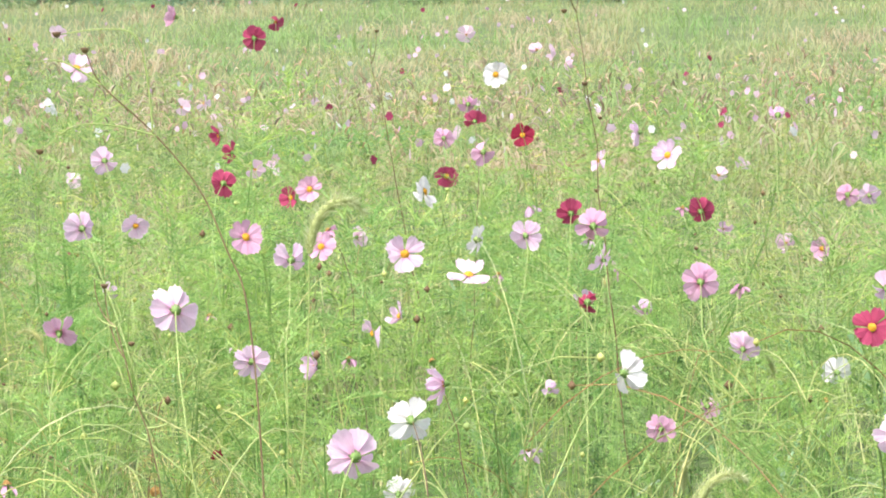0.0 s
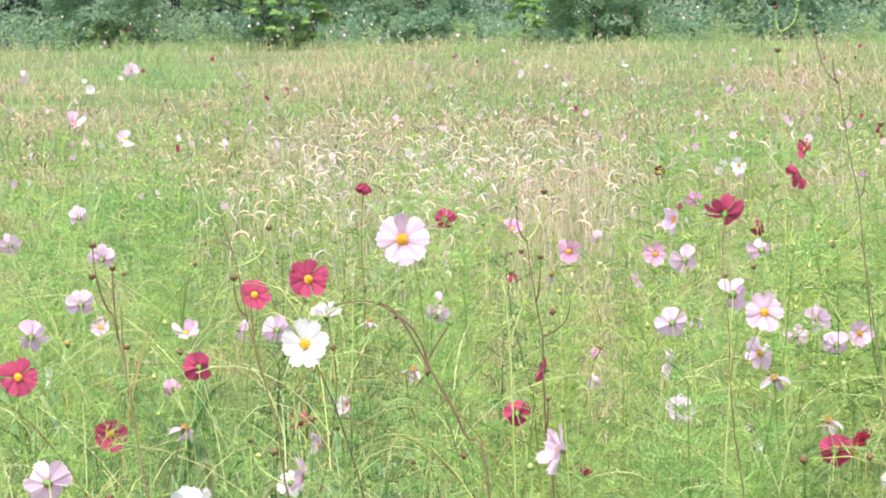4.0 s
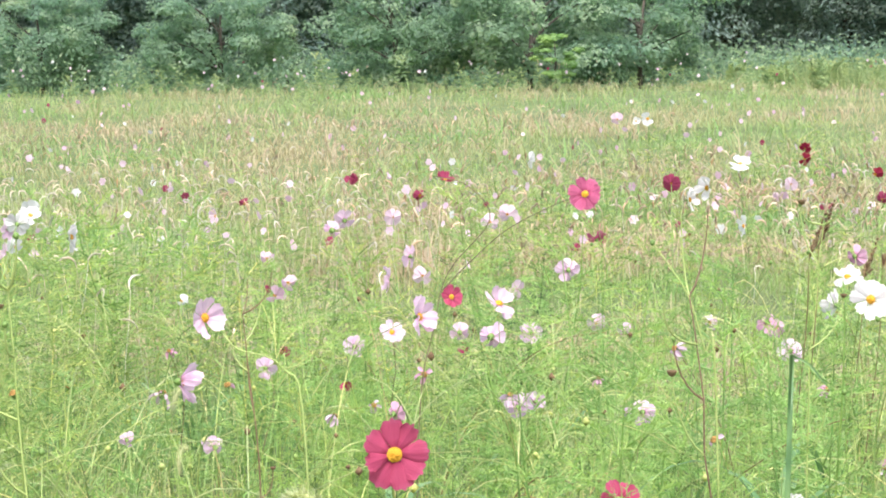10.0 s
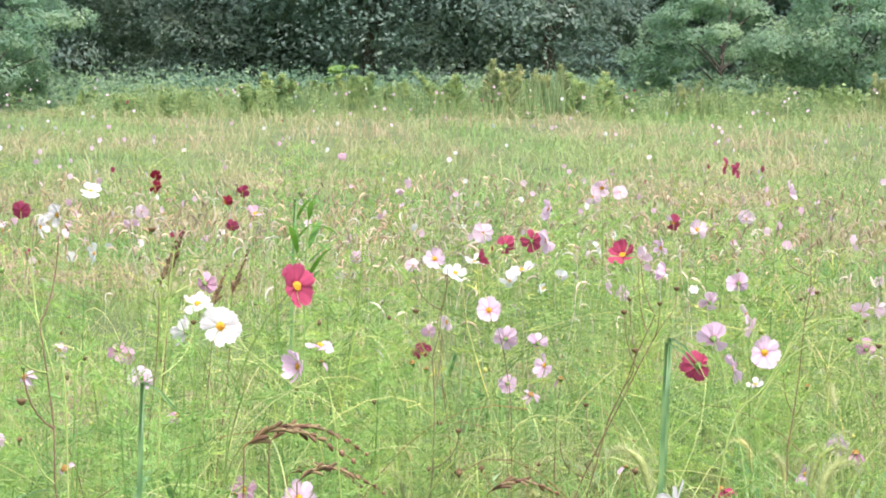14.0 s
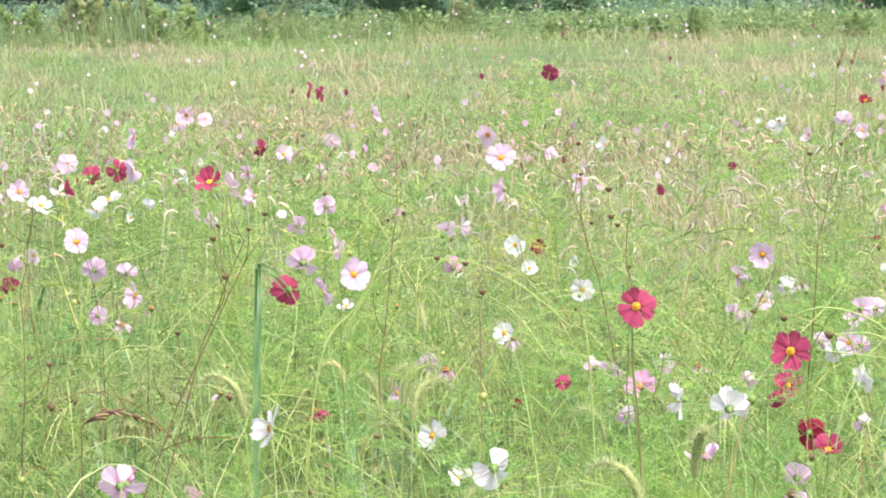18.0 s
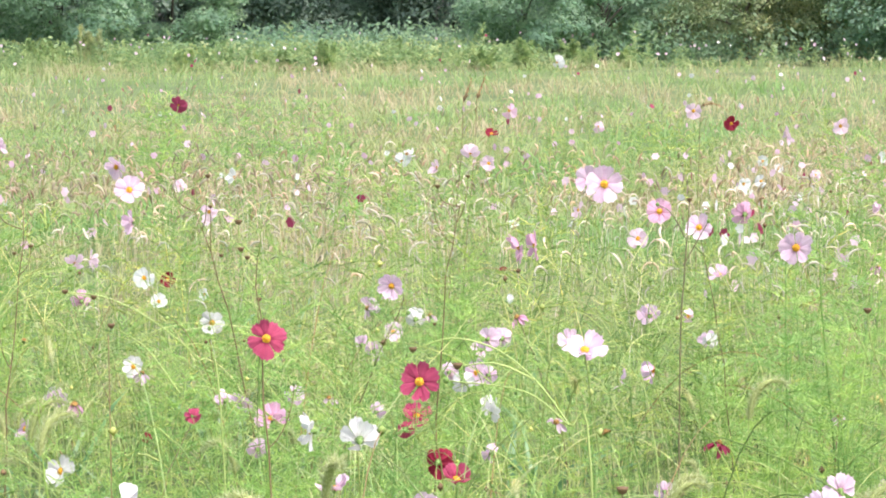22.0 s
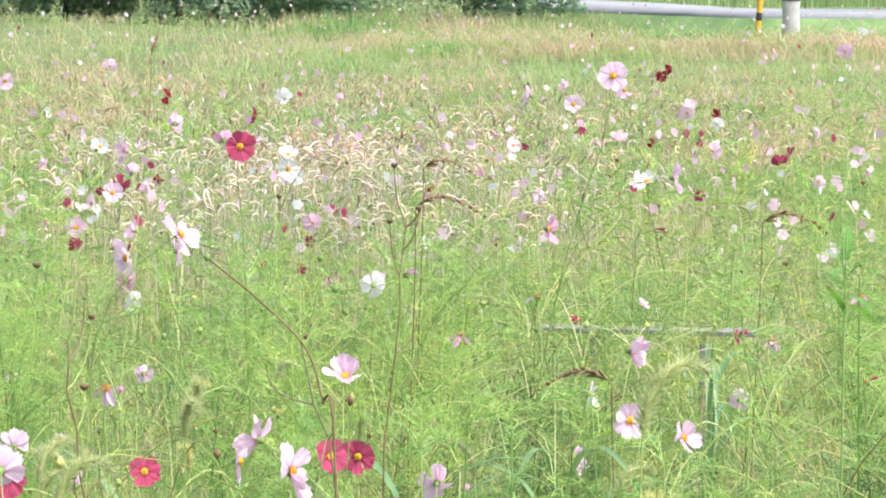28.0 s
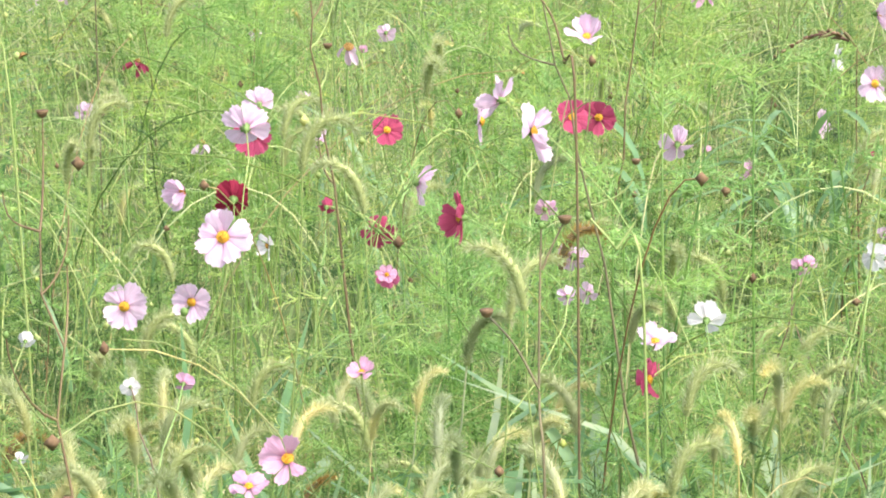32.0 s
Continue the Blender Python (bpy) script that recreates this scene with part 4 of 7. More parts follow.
cosmos(6.215, 12.700, 1.135, PALE, -145, -61, 0.070, shut=0.55)
cosmos(2.549, 6.025, 0.620, PALE, 58, 12, 0.036)
cosmos(2.056, 5.875, 0.836, PALE, 49, 24, 0.070)
cosmos(2.674, 7.597, 0.656, PALE, 63, 20, 0.066, shut=0.64)
cosmos(3.120, 8.760, 0.678, PALE, 137, 8, 0.055)
cosmos(1.688, 5.836, 0.603, CRIMSON, 58, 13, 0.055, shut=0.60)
cosmos(2.340, 4.109, 0.704, WHITE, 52, 16, 0.037)
cosmos(1.603, 1.995, 1.191, CRIMSON, -126, 10, 0.070, full=True)
cosmos(2.369, 3.448, 1.169, PALE, -88, 8, 0.070, full=True)
cosmos(2.004, 2.979, 1.139, PALE, -40, -2, 0.070)
cosmos(4.402, 5.481, 0.824, PALE, -124, 30, 0.070, full=True)
cosmos(2.728, 3.323, 1.151, PALE, -70, 5, 0.070)
cosmos(4.754, 5.637, 0.888, CRIMSON, -114, 18, 0.070, full=True)
cosmos(3.402, 3.882, 1.087, PALE, -116, 53, 0.070)
cosmos(4.766, 5.615, 0.783, PALE, 59, 5, 0.070)
cosmos(3.626, 4.166, 0.977, PALE, 46, -1, 0.070, shut=0.55)
cosmos(5.441, 6.052, 0.694, PALE, 58, 12, 0.070)
cosmos(3.800, 4.043, 1.289, ROSE, -143, 16, 0.070, full=True)
cosmos(4.789, 5.168, 0.991, PALE, 57, 8, 0.070)
cosmos(4.103, 5.359, 1.133, PALE, 63, -0, 0.070, shut=0.61)
cosmos(4.215, 5.259, 0.999, PALE, 146, 6, 0.070)
cosmos(3.005, 4.901, 1.199, WHITE, -51, 12, 0.070)
cosmos(3.735, 6.382, 1.127, WHITE, 48, 16, 0.070)
cosmos(4.948, 8.354, 1.036, WHITE, 60, 23, 0.070)
cosmos(5.215, 8.936, 0.846, WHITE, 52, 22, 0.070)
cosmos(4.860, 4.693, 1.235, WHITE, 173, 2, 0.070)
cosmos(6.290, 5.901, 1.002, WHITE, 157, -3, 0.070)
cosmos(6.890, 6.846, 1.094, CRIMSON, 47, 20, 0.070)
cosmos(5.554, 6.611, 1.171, CRIMSON, -98, 68, 0.070)
cosmos(6.582, 7.998, 1.022, CRIMSON, 50, 12, 0.070, shut=0.47)
cosmos(6.841, 8.743, 1.056, CRIMSON, 176, 5, 0.070, shut=0.59)
cosmos(5.620, 5.926, 0.994, ROSE, 50, 42, 0.070)
cosmos(8.624, 9.250, 0.612, CRIMSON, 77, 25, 0.063, shut=0.62)
cosmos(4.809, 8.436, 1.058, CRIMSON, 126, 6, 0.070)
cosmos(3.060, 5.650, 0.733, PALE, 64, 12, 0.070)
cosmos(3.241, 6.220, 0.679, PALE, 53, 7, 0.070)
cosmos(3.037, 3.151, 0.815, CRIMSON, 58, -12, 0.070)
cosmos(2.632, 4.845, 0.625, CRIMSON, -110, 13, 0.063, full=True)
cosmos(4.141, 5.153, 0.652, PINK, 40, 6, 0.066)
cosmos(5.073, 6.953, 0.785, PINK, 53, 15, 0.070)
cosmos(6.323, 8.728, 0.605, CRIMSON, 39, 19, 0.039, shut=0.48)
cosmos(5.010, 6.818, 0.610, CRIMSON, 59, 2, 0.038)
cosmos(4.175, 5.402, 0.713, CRIMSON, -74, -77, 0.056, shut=0.55)
cosmos(4.266, 4.798, 0.694, PALE, 40, 14, 0.070)
cosmos(3.209, 5.004, 0.701, PALE, 55, 8, 0.043)
cosmos(3.635, 5.279, 0.606, PALE, 54, 16, 0.053, shut=0.50)
cosmos(3.023, 5.776, 0.658, CRIMSON, 47, 3, 0.039, shut=0.38)
cosmos(4.736, 4.879, 0.619, PALE, 52, 36, 0.037, shut=0.36)
cosmos(6.331, 9.109, 0.906, PALE, 160, 7, 0.070)
cosmos(5.585, 8.285, 0.640, WHITE, 59, 0, 0.059)
cosmos(5.664, 5.845, 0.693, PALE, 46, 30, 0.070, shut=0.39)
cosmos(5.912, 6.239, 0.672, PALE, 41, 17, 0.070)
cosmos(13.603, 13.893, 1.067, WHITE, -117, 18, 0.070, full=True)
cosmos(9.137, 9.247, 1.257, WHITE, -142, -10, 0.070, full=True)
cosmos(8.191, 11.505, 0.784, CRIMSON, 42, 13, 0.070, shut=0.56)
cosmos(5.998, 6.888, 0.990, PALE, 50, 11, 0.070, shut=0.59)
cosmos(6.070, 8.372, 0.774, PALE, 60, 14, 0.070, shut=0.63)
cosmos(5.476, 6.646, 0.843, PALE, 54, 15, 0.070)
cosmos(6.290, 5.917, 1.214, WHITE, -149, 66, 0.070)
cosmos(3.372, 2.864, 1.164, WHITE, -133, 7, 0.070, full=True)
cosmos(4.165, 3.636, 1.043, WHITE, 113, 15, 0.070)
cosmos(4.689, 4.056, 1.045, WHITE, -153, 53, 0.070)
cosmos(3.108, 2.482, 1.271, CRIMSON, -106, 22, 0.070, full=True)
cosmos(4.873, 3.815, 0.942, PALE, -142, 58, 0.070)
cosmos(3.778, 3.012, 1.045, PALE, 147, 5, 0.070)
cosmos(7.486, 6.186, 1.078, PINK, -136, 56, 0.070)
cosmos(9.605, 8.685, 0.916, PALE, 34, 14, 0.070)
cosmos(11.592, 10.363, 0.999, DARK, 38, 27, 0.070)
cosmos(10.535, 9.422, 0.993, DARK, 53, 12, 0.070)
cosmos(8.475, 7.171, 1.053, DARK, 33, 13, 0.070, shut=0.46)
cosmos(6.340, 5.800, 0.656, PINK, 39, 4, 0.070)
cosmos(4.694, 4.778, 0.638, PALE, 44, 12, 0.070)
cosmos(4.741, 5.257, 0.615, PALE, 57, 16, 0.064)
cosmos(11.209, 8.618, 1.148, PINK, 30, 20, 0.070, shut=0.53)
cosmos(10.482, 7.616, 1.062, PALE, 139, 10, 0.070, shut=0.50)
cosmos(8.828, 6.706, 0.805, PINK, 58, 20, 0.070)
cosmos(3.784, 3.424, 0.666, WHITE, -123, 57, 0.070)
cosmos(4.196, 3.125, 0.687, PALE, 35, 24, 0.048, shut=0.57)
cosmos(7.785, 4.799, 1.208, PALE, -151, 2, 0.070, full=True)
cosmos(9.663, 7.008, 0.712, PALE, 40, 4, 0.070)
cosmos(6.651, 4.737, 1.015, PALE, -135, 15, 0.070, full=True)
cosmos(6.053, 4.236, 1.029, WHITE, -119, 51, 0.070, full=True)
cosmos(6.400, 4.389, 1.044, CRIMSON, -41, 10, 0.070)
cosmos(5.860, 3.929, 1.131, CRIMSON, 28, 22, 0.070, shut=0.64)
cosmos(5.630, 3.720, 1.087, WHITE, -139, 59, 0.070)
cosmos(7.106, 4.891, 0.972, WHITE, -122, 58, 0.070)
cosmos(4.919, 2.975, 1.199, CRIMSON, -160, 55, 0.070)
cosmos(7.413, 4.406, 0.994, PALE, -40, 22, 0.070)
cosmos(7.056, 4.121, 1.056, PALE, 138, 11, 0.070)
cosmos(6.704, 3.901, 1.008, PALE, 134, 7, 0.070, shut=0.32)
cosmos(8.261, 5.070, 0.803, PALE, -36, 16, 0.070)
cosmos(8.291, 5.017, 0.775, PALE, -28, -5, 0.070)
cosmos(8.481, 5.975, 0.594, PALE, 177, 7, 0.070)
cosmos(7.156, 5.120, 0.712, PINK, 39, 16, 0.052)
cosmos(6.824, 4.446, 0.742, PALE, 48, 14, 0.070, shut=0.61)
cosmos(5.641, 3.652, 0.832, PALE, 145, 12, 0.070)
cosmos(6.603, 4.417, 0.633, PALE, 30, 10, 0.061)
cosmos(7.166, 4.786, 0.909, WHITE, 29, 15, 0.070, shut=0.34)
cosmos(9.354, 6.066, 0.673, WHITE, -153, 3, 0.055, full=True)
cosmos(5.596, 3.804, 0.977, PALE, -147, 9, 0.070, full=True)
cosmos(6.194, 3.368, 1.033, PALE, 35, -0, 0.070)
cosmos(6.767, 3.779, 0.918, PALE, 40, 34, 0.070)
cosmos(4.509, 2.508, 1.070, PALE, 39, 17, 0.070)
cosmos(4.489, 2.532, 1.016, CRIMSON, 41, -0, 0.070)
cosmos(4.848, 2.642, 0.969, PALE, 136, 8, 0.070)
cosmos(6.466, 3.455, 0.715, WHITE, -155, 52, 0.053)
cosmos(4.883, 2.589, 1.004, PALE, -139, 9, 0.070, full=True)
cosmos(7.577, 4.086, 0.804, PALE, 105, -3, 0.070)
cosmos(7.582, 4.067, 0.756, PALE, 97, 21, 0.070)
cosmos(9.128, 4.930, 1.033, PALE, 37, 16, 0.070)
cosmos(6.412, 2.963, 1.227, PALE, 157, 2, 0.070)
cosmos(5.652, 2.579, 1.215, PALE, -155, 23, 0.070, full=True)
cosmos(6.421, 2.923, 1.071, PALE, 129, 9, 0.070)
cosmos(7.512, 4.246, 1.088, PALE, -166, 18, 0.070, full=True)
cosmos(8.408, 4.857, 1.049, CRIMSON, 31, 3, 0.070, shut=0.42)
cosmos(8.802, 5.469, 1.118, PALE, 23, 8, 0.070)
cosmos(10.225, 6.201, 1.068, PALE, 43, -7, 0.070)
cosmos(6.217, 4.012, 1.217, PALE, 162, 11, 0.070)
cosmos(9.081, 5.003, 1.249, CRIMSON, 86, 19, 0.070)
cosmos(11.395, 8.361, 0.982, PALE, -121, -83, 0.070, shut=0.55)
cosmos(7.848, 3.531, 0.765, WHITE, -145, 11, 0.070, full=True)
cosmos(9.392, 4.122, 0.596, DARK, -150, 18, 0.065, full=True)
cosmos(8.136, 3.605, 0.652, WHITE, -168, 16, 0.056, full=True)
cosmos(6.922, 3.154, 0.592, WHITE, -170, 21, 0.066, full=True)
cosmos(6.795, 2.842, 0.751, WHITE, -167, -1, 0.070, full=True)
cosmos(8.388, 3.534, 0.655, WHITE, 156, 5, 0.045, shut=0.38)
cosmos(9.948, 8.298, 1.019, CRIMSON, 38, 25, 0.070)
cosmos(9.142, 7.694, 0.896, CRIMSON, 25, 14, 0.070, shut=0.36)
cosmos(5.600, 4.815, 0.998, PINK, 40, 4, 0.070, shut=0.48)
cosmos(6.165, 3.136, 0.520, PALE, 148, 11, 0.070)
cosmos(6.066, 2.995, 0.623, PALE, 26, 23, 0.065)
cosmos(7.342, 3.525, 0.738, PINK, 19, 9, 0.070, shut=0.41)
cosmos(5.809, 3.754, 1.157, PALE, 156, 2, 0.070, shut=0.35)
cosmos(9.518, 4.116, 1.304, CRIMSON, 8, 15, 0.070)
cosmos(11.881, 5.135, 0.814, PALE, 42, 3, 0.070)
cosmos(4.212, 3.508, 0.697, PINK, 161, 11, 0.070)
cosmos(3.999, 3.188, 0.741, PALE, -140, 9, 0.070, full=True)
cosmos(3.561, 1.644, 0.865, WHITE, 31, 12, 0.070)
cosmos(4.575, 2.189, 0.630, WHITE, -147, 58, 0.053)
cosmos(3.999, 1.491, 0.918, WHITE, 97, 4, 0.070)
cosmos(3.813, 1.339, 0.938, WHITE, 21, 22, 0.070)
cosmos(4.229, 1.663, 1.045, CRIMSON, -156, 10, 0.070, full=True)
cosmos(4.183, 1.356, 0.983, CRIMSON, -174, 15, 0.070, full=True)
cosmos(5.569, 1.842, 0.665, CRIMSON, 11, -3, 0.053, shut=0.65)
cosmos(7.002, 2.281, 0.752, WHITE, 19, 16, 0.070)
cosmos(7.308, 2.533, 0.748, PALE, 7, 11, 0.070)
cosmos(6.114, 2.056, 0.945, PALE, 178, -5, 0.070, full=True)
cosmos(7.411, 2.554, 0.599, PALE, 13, 15, 0.064)
cosmos(7.484, 2.513, 0.652, PALE, -152, 25, 0.061, full=True)
cosmos(10.539, 3.492, 1.029, WHITE, 18, 17, 0.070)
cosmos(8.465, 3.444, 1.074, WHITE, 126, 13, 0.070)
cosmos(4.360, 1.582, 0.750, PALE, -158, 66, 0.070)
cosmos(4.851, 1.559, 0.624, PALE, 10, 16, 0.070)
cosmos(4.831, 1.890, 0.799, PINK, -160, 57, 0.070)
cosmos(4.970, 1.978, 0.707, PALE, 7, 8, 0.049)
cosmos(3.191, 2.102, 0.871, PALE, 38, 14, 0.070)
cosmos(5.742, 2.452, 0.646, CRIMSON, 15, 11, 0.040, shut=0.39)
cosmos(5.625, 1.831, 0.688, CRIMSON, -169, 57, 0.070)
cosmos(5.222, 1.651, 0.652, DARK, -0, 2, 0.070)
cosmos(5.047, 1.555, 0.650, CRIMSON, -163, 54, 0.070)
cosmos(4.046, 1.021, 1.067, PALE, -163, 52, 0.070)
cosmos(7.068, 2.035, 0.696, PALE, 7, 4, 0.070)
cosmos(6.818, 1.616, 0.618, PALE, 121, 1, 0.070)
cosmos(5.577, 1.635, 0.710, WHITE, -1, 28, 0.050)
cosmos(6.316, 1.857, 0.694, PALE, 17, 9, 0.054)
cosmos(6.888, 2.143, 0.615, PALE, 8, 7, 0.059)
cosmos(5.264, 1.541, 0.670, PALE, 9, 6, 0.053, shut=0.63)
cosmos(5.340, 1.460, 1.126, PINK, 117, 10, 0.070)
cosmos(10.185, 2.931, 0.602, DARK, -149, -59, 0.043, shut=0.55)
cosmos(10.650, 3.124, 1.015, PALE, -167, 13, 0.070, full=True)
cosmos(10.581, 3.342, 0.998, PALE, 135, 1, 0.070)
cosmos(9.227, 3.036, 1.126, WHITE, 1, 22, 0.070, shut=0.62)
cosmos(8.790, 2.487, 0.625, WHITE, 107, 15, 0.050, shut=0.57)
cosmos(12.149, 3.438, 0.626, WHITE, -163, 59, 0.063)
cosmos(5.647, 2.542, 0.601, DARK, 22, 12, 0.028)
cosmos(5.680, 2.433, 0.655, CRIMSON, 32, 7, 0.037)
cosmos(11.573, 3.054, 1.447, WHITE, -1, 16, 0.070, shut=0.37)
cosmos(12.438, 3.634, 1.070, DARK, -164, 57, 0.070)
cosmos(10.502, 5.727, 1.175, CRIMSON, 93, 16, 0.070)
cosmos(5.543, 2.248, 0.712, PALE, 9, 21, 0.060)
cosmos(3.653, 2.395, 0.771, PINK, 63, 8, 0.070)
cosmos(4.665, 1.499, 0.611, PALE, 24, 49, 0.056)
cosmos(6.000, 2.062, 0.633, PALE, 9, 19, 0.049)
cosmos(5.310, 2.113, 0.639, PALE, 39, 32, 0.047)
cosmos(8.948, 3.748, 0.911, PALE, -167, 6, 0.070, full=True)
cosmos(5.795, 1.452, 1.245, PALE, -166, -4, 0.070, full=True)
cosmos(4.652, 1.136, 1.307, PALE, -151, 9, 0.070, full=True)
cosmos(6.333, 1.296, 1.093, PALE, -168, 17, 0.070, full=True)
cosmos(6.589, 1.456, 1.114, PINK, -171, 16, 0.070, full=True)
cosmos(8.397, 1.931, 0.886, PALE, -168, 12, 0.070, full=True)
cosmos(5.098, 0.842, 1.154, PALE, -169, 2, 0.070, full=True)
cosmos(6.935, 1.290, 1.084, PINK, 12, 12, 0.070)
cosmos(9.646, 1.066, 0.977, WHITE, -174, 9, 0.070, full=True)
cosmos(11.748, 2.250, 1.156, DARK, -168, 8, 0.070, full=True)
cosmos(10.879, 2.252, 1.243, PALE, -174, 3, 0.070, full=True)
cosmos(10.255, 1.515, 1.204, PALE, -167, 19, 0.070, full=True)
cosmos(6.179, 0.621, 1.189, PALE, 119, -6, 0.070)
cosmos(7.722, 0.754, 1.020, PALE, 19, 25, 0.070, shut=0.59)
cosmos(5.537, 0.305, 1.243, CRIMSON, -176, 4, 0.070, full=True)
cosmos(10.345, 0.510, 1.059, CRIMSON, 114, 2, 0.070)
cosmos(7.751, 0.475, 1.117, PINK, 8, 20, 0.070, shut=0.62)
cosmos(7.755, 0.279, 1.029, WHITE, -166, 7, 0.070, full=True)
cosmos(9.122, 0.321, 0.906, PALE, 130, 5, 0.070, shut=0.35)
cosmos(8.116, 0.859, 0.927, PALE, -172, 19, 0.070, full=True)
cosmos(8.557, 0.975, 0.852, PALE, 116, 15, 0.070)
cosmos(8.542, 1.029, 0.773, PINK, 179, 7, 0.070, full=True)
cosmos(8.789, 1.065, 0.686, CRIMSON, 17, 12, 0.060)
cosmos(5.132, 0.517, 1.041, PALE, 134, 5, 0.070)
cosmos(7.688, 0.776, 0.691, PINK, 3, 18, 0.070)
cosmos(4.063, 0.322, 1.195, PALE, -103, 22, 0.070)
cosmos(8.060, 0.704, 0.661, WHITE, 116, 11, 0.051)
cosmos(7.532, 0.743, 0.633, WHITE, 4, 17, 0.051)
cosmos(6.795, 1.759, 0.728, PALE, -173, 29, 0.070, full=True)
cosmos(5.574, 1.243, 0.825, PALE, 117, 15, 0.070, shut=0.48)
cosmos(7.879, 1.580, 0.605, PALE, 9, 12, 0.069)
cosmos(7.869, 1.783, 0.688, PALE, -167, 9, 0.062, full=True)
cosmos(8.408, 1.755, 0.621, PALE, 21, 9, 0.070, shut=0.51)
cosmos(7.599, 1.492, 0.847, PALE, -179, 56, 0.070)
cosmos(8.516, 1.439, 1.235, PALE, -70, 8, 0.070)
cosmos(15.298, 2.734, 0.792, WHITE, 177, 13, 0.070, full=True)
cosmos(13.899, 2.494, 0.754, WHITE, -174, 14, 0.070, full=True)
cosmos(17.013, 2.934, 0.648, WHITE, -150, 16, 0.070, full=True)
cosmos(17.052, 2.685, 0.610, PALE, -150, 25, 0.070, full=True)
cosmos(12.780, 2.383, 0.807, WHITE, -163, 7, 0.070, full=True)
cosmos(10.992, 1.448, 0.820, PALE, 113, 9, 0.070, shut=0.49)
cosmos(11.096, 0.422, 1.107, WHITE, -0, 27, 0.070)
cosmos(7.742, 0.625, 1.169, PALE, -7, 24, 0.070, shut=0.65)
cosmos(11.065, 0.926, 1.107, DARK, 64, -1, 0.070)
cosmos(14.081, 1.226, 1.004, WHITE, 72, 1, 0.070)
cosmos(11.047, 1.174, 1.238, PALE, 11, 23, 0.070)
cosmos(12.581, 3.101, 1.103, PALE, 12, 0, 0.070, shut=0.37)
cosmos(10.686, 3.038, 1.245, PINK, 29, 15, 0.070)
cosmos(8.600, 0.883, 0.915, CRIMSON, 3, 14, 0.070, shut=0.48)
cosmos(9.654, 0.882, 0.821, PALE, 121, -2, 0.070, shut=0.63)
cosmos(11.889, 1.041, 0.682, CRIMSON, 15, 3, 0.070, shut=0.43)
cosmos(5.735, -0.536, 1.390, PALE, 172, 13, 0.070, full=True)
cosmos(10.315, -1.011, 1.164, PINK, 176, 2, 0.070, full=True)
cosmos(9.115, -0.709, 1.163, PALE, 164, 8, 0.070, full=True)
cosmos(7.389, -0.445, 1.271, PALE, 81, 19, 0.070)
cosmos(5.722, -0.388, 1.041, PINK, -117, -0, 0.070)
cosmos(4.045, 0.055, 0.964, PALE, -162, 64, 0.070)
cosmos(3.402, 0.166, 0.978, PALE, 76, 17, 0.070)
cosmos(4.629, -0.469, 0.787, PALE, -159, 14, 0.070, full=True)
cosmos(4.756, -0.586, 0.731, PALE, -130, 11, 0.070)
cosmos(6.869, -0.728, 0.717, PALE, -177, 58, 0.041)
cosmos(4.423, -0.450, 0.948, PALE, -112, 5, 0.070)
cosmos(9.692, 0.322, 0.861, WHITE, 176, 18, 0.070, full=True)
cosmos(10.356, 0.385, 1.126, WHITE, -9, 40, 0.070)
cosmos(7.757, 0.278, 1.073, WHITE, -170, 66, 0.070)
cosmos(10.159, -0.654, 0.742, PALE, 2, -8, 0.060)
cosmos(8.587, -0.824, 1.067, PALE, 159, 60, 0.070)
cosmos(5.152, -0.609, 1.201, PALE, -95, 6, 0.070)
cosmos(15.452, -1.744, 1.030, DARK, 45, 4, 0.070)
cosmos(10.283, -1.266, 1.071, PALE, -17, 10, 0.070)
cosmos(15.402, -2.069, 0.800, DARK, -9, 25, 0.070)
cosmos(10.260, -1.373, 0.915, PALE, -10, 22, 0.070)
cosmos(13.995, -1.896, 0.819, WHITE, -13, 13, 0.070)
cosmos(10.218, -1.639, 0.871, CRIMSON, -11, 20, 0.070, shut=0.60)
cosmos(11.927, -0.641, 0.833, PALE, -160, 9, 0.070, full=True)
cosmos(14.102, -0.748, 0.776, PALE, 141, 55, 0.070)
cosmos(10.440, 0.188, 0.653, CRIMSON, -171, 61, 0.066)
cosmos(9.495, 0.236, 0.681, CRIMSON, 125, 13, 0.047)
cosmos(10.323, 0.840, 1.004, PALE, -7, 1, 0.070, shut=0.50)
cosmos(15.543, 0.235, 0.895, PALE, 15, 39, 0.070, shut=0.64)
cosmos(17.267, 0.027, 0.712, WHITE, 15, 26, 0.070)
cosmos(11.137, -0.234, 0.700, DARK, 24, 9, 0.050)
cosmos(12.810, -1.976, 1.213, PALE, 60, -7, 0.070)
cosmos(12.731, -2.453, 1.348, WHITE, -28, 50, 0.070)
cosmos(10.924, -2.032, 1.305, PINK, -6, 20, 0.070)
cosmos(17.072, -2.693, 1.127, PALE, 52, 5, 0.070)
cosmos(15.450, -1.775, 1.068, DARK, -13, 15, 0.070)
cosmos(11.838, -1.605, 0.832, WHITE, 168, 60, 0.070)
cosmos(10.282, -1.276, 1.096, PALE, -174, 67, 0.070)
cosmos(11.768, -2.075, 0.903, PALE, 95, 4, 0.070)
cosmos(9.013, -1.478, 0.984, CRIMSON, 88, 1, 0.070)
cosmos(11.715, -2.295, 0.720, PALE, -23, 4, 0.070, shut=0.52)
cosmos(11.752, -2.076, 0.672, PALE, -3, 8, 0.070, shut=0.64)
cosmos(12.865, -1.409, 0.781, DARK, 12, 24, 0.070, shut=0.61)
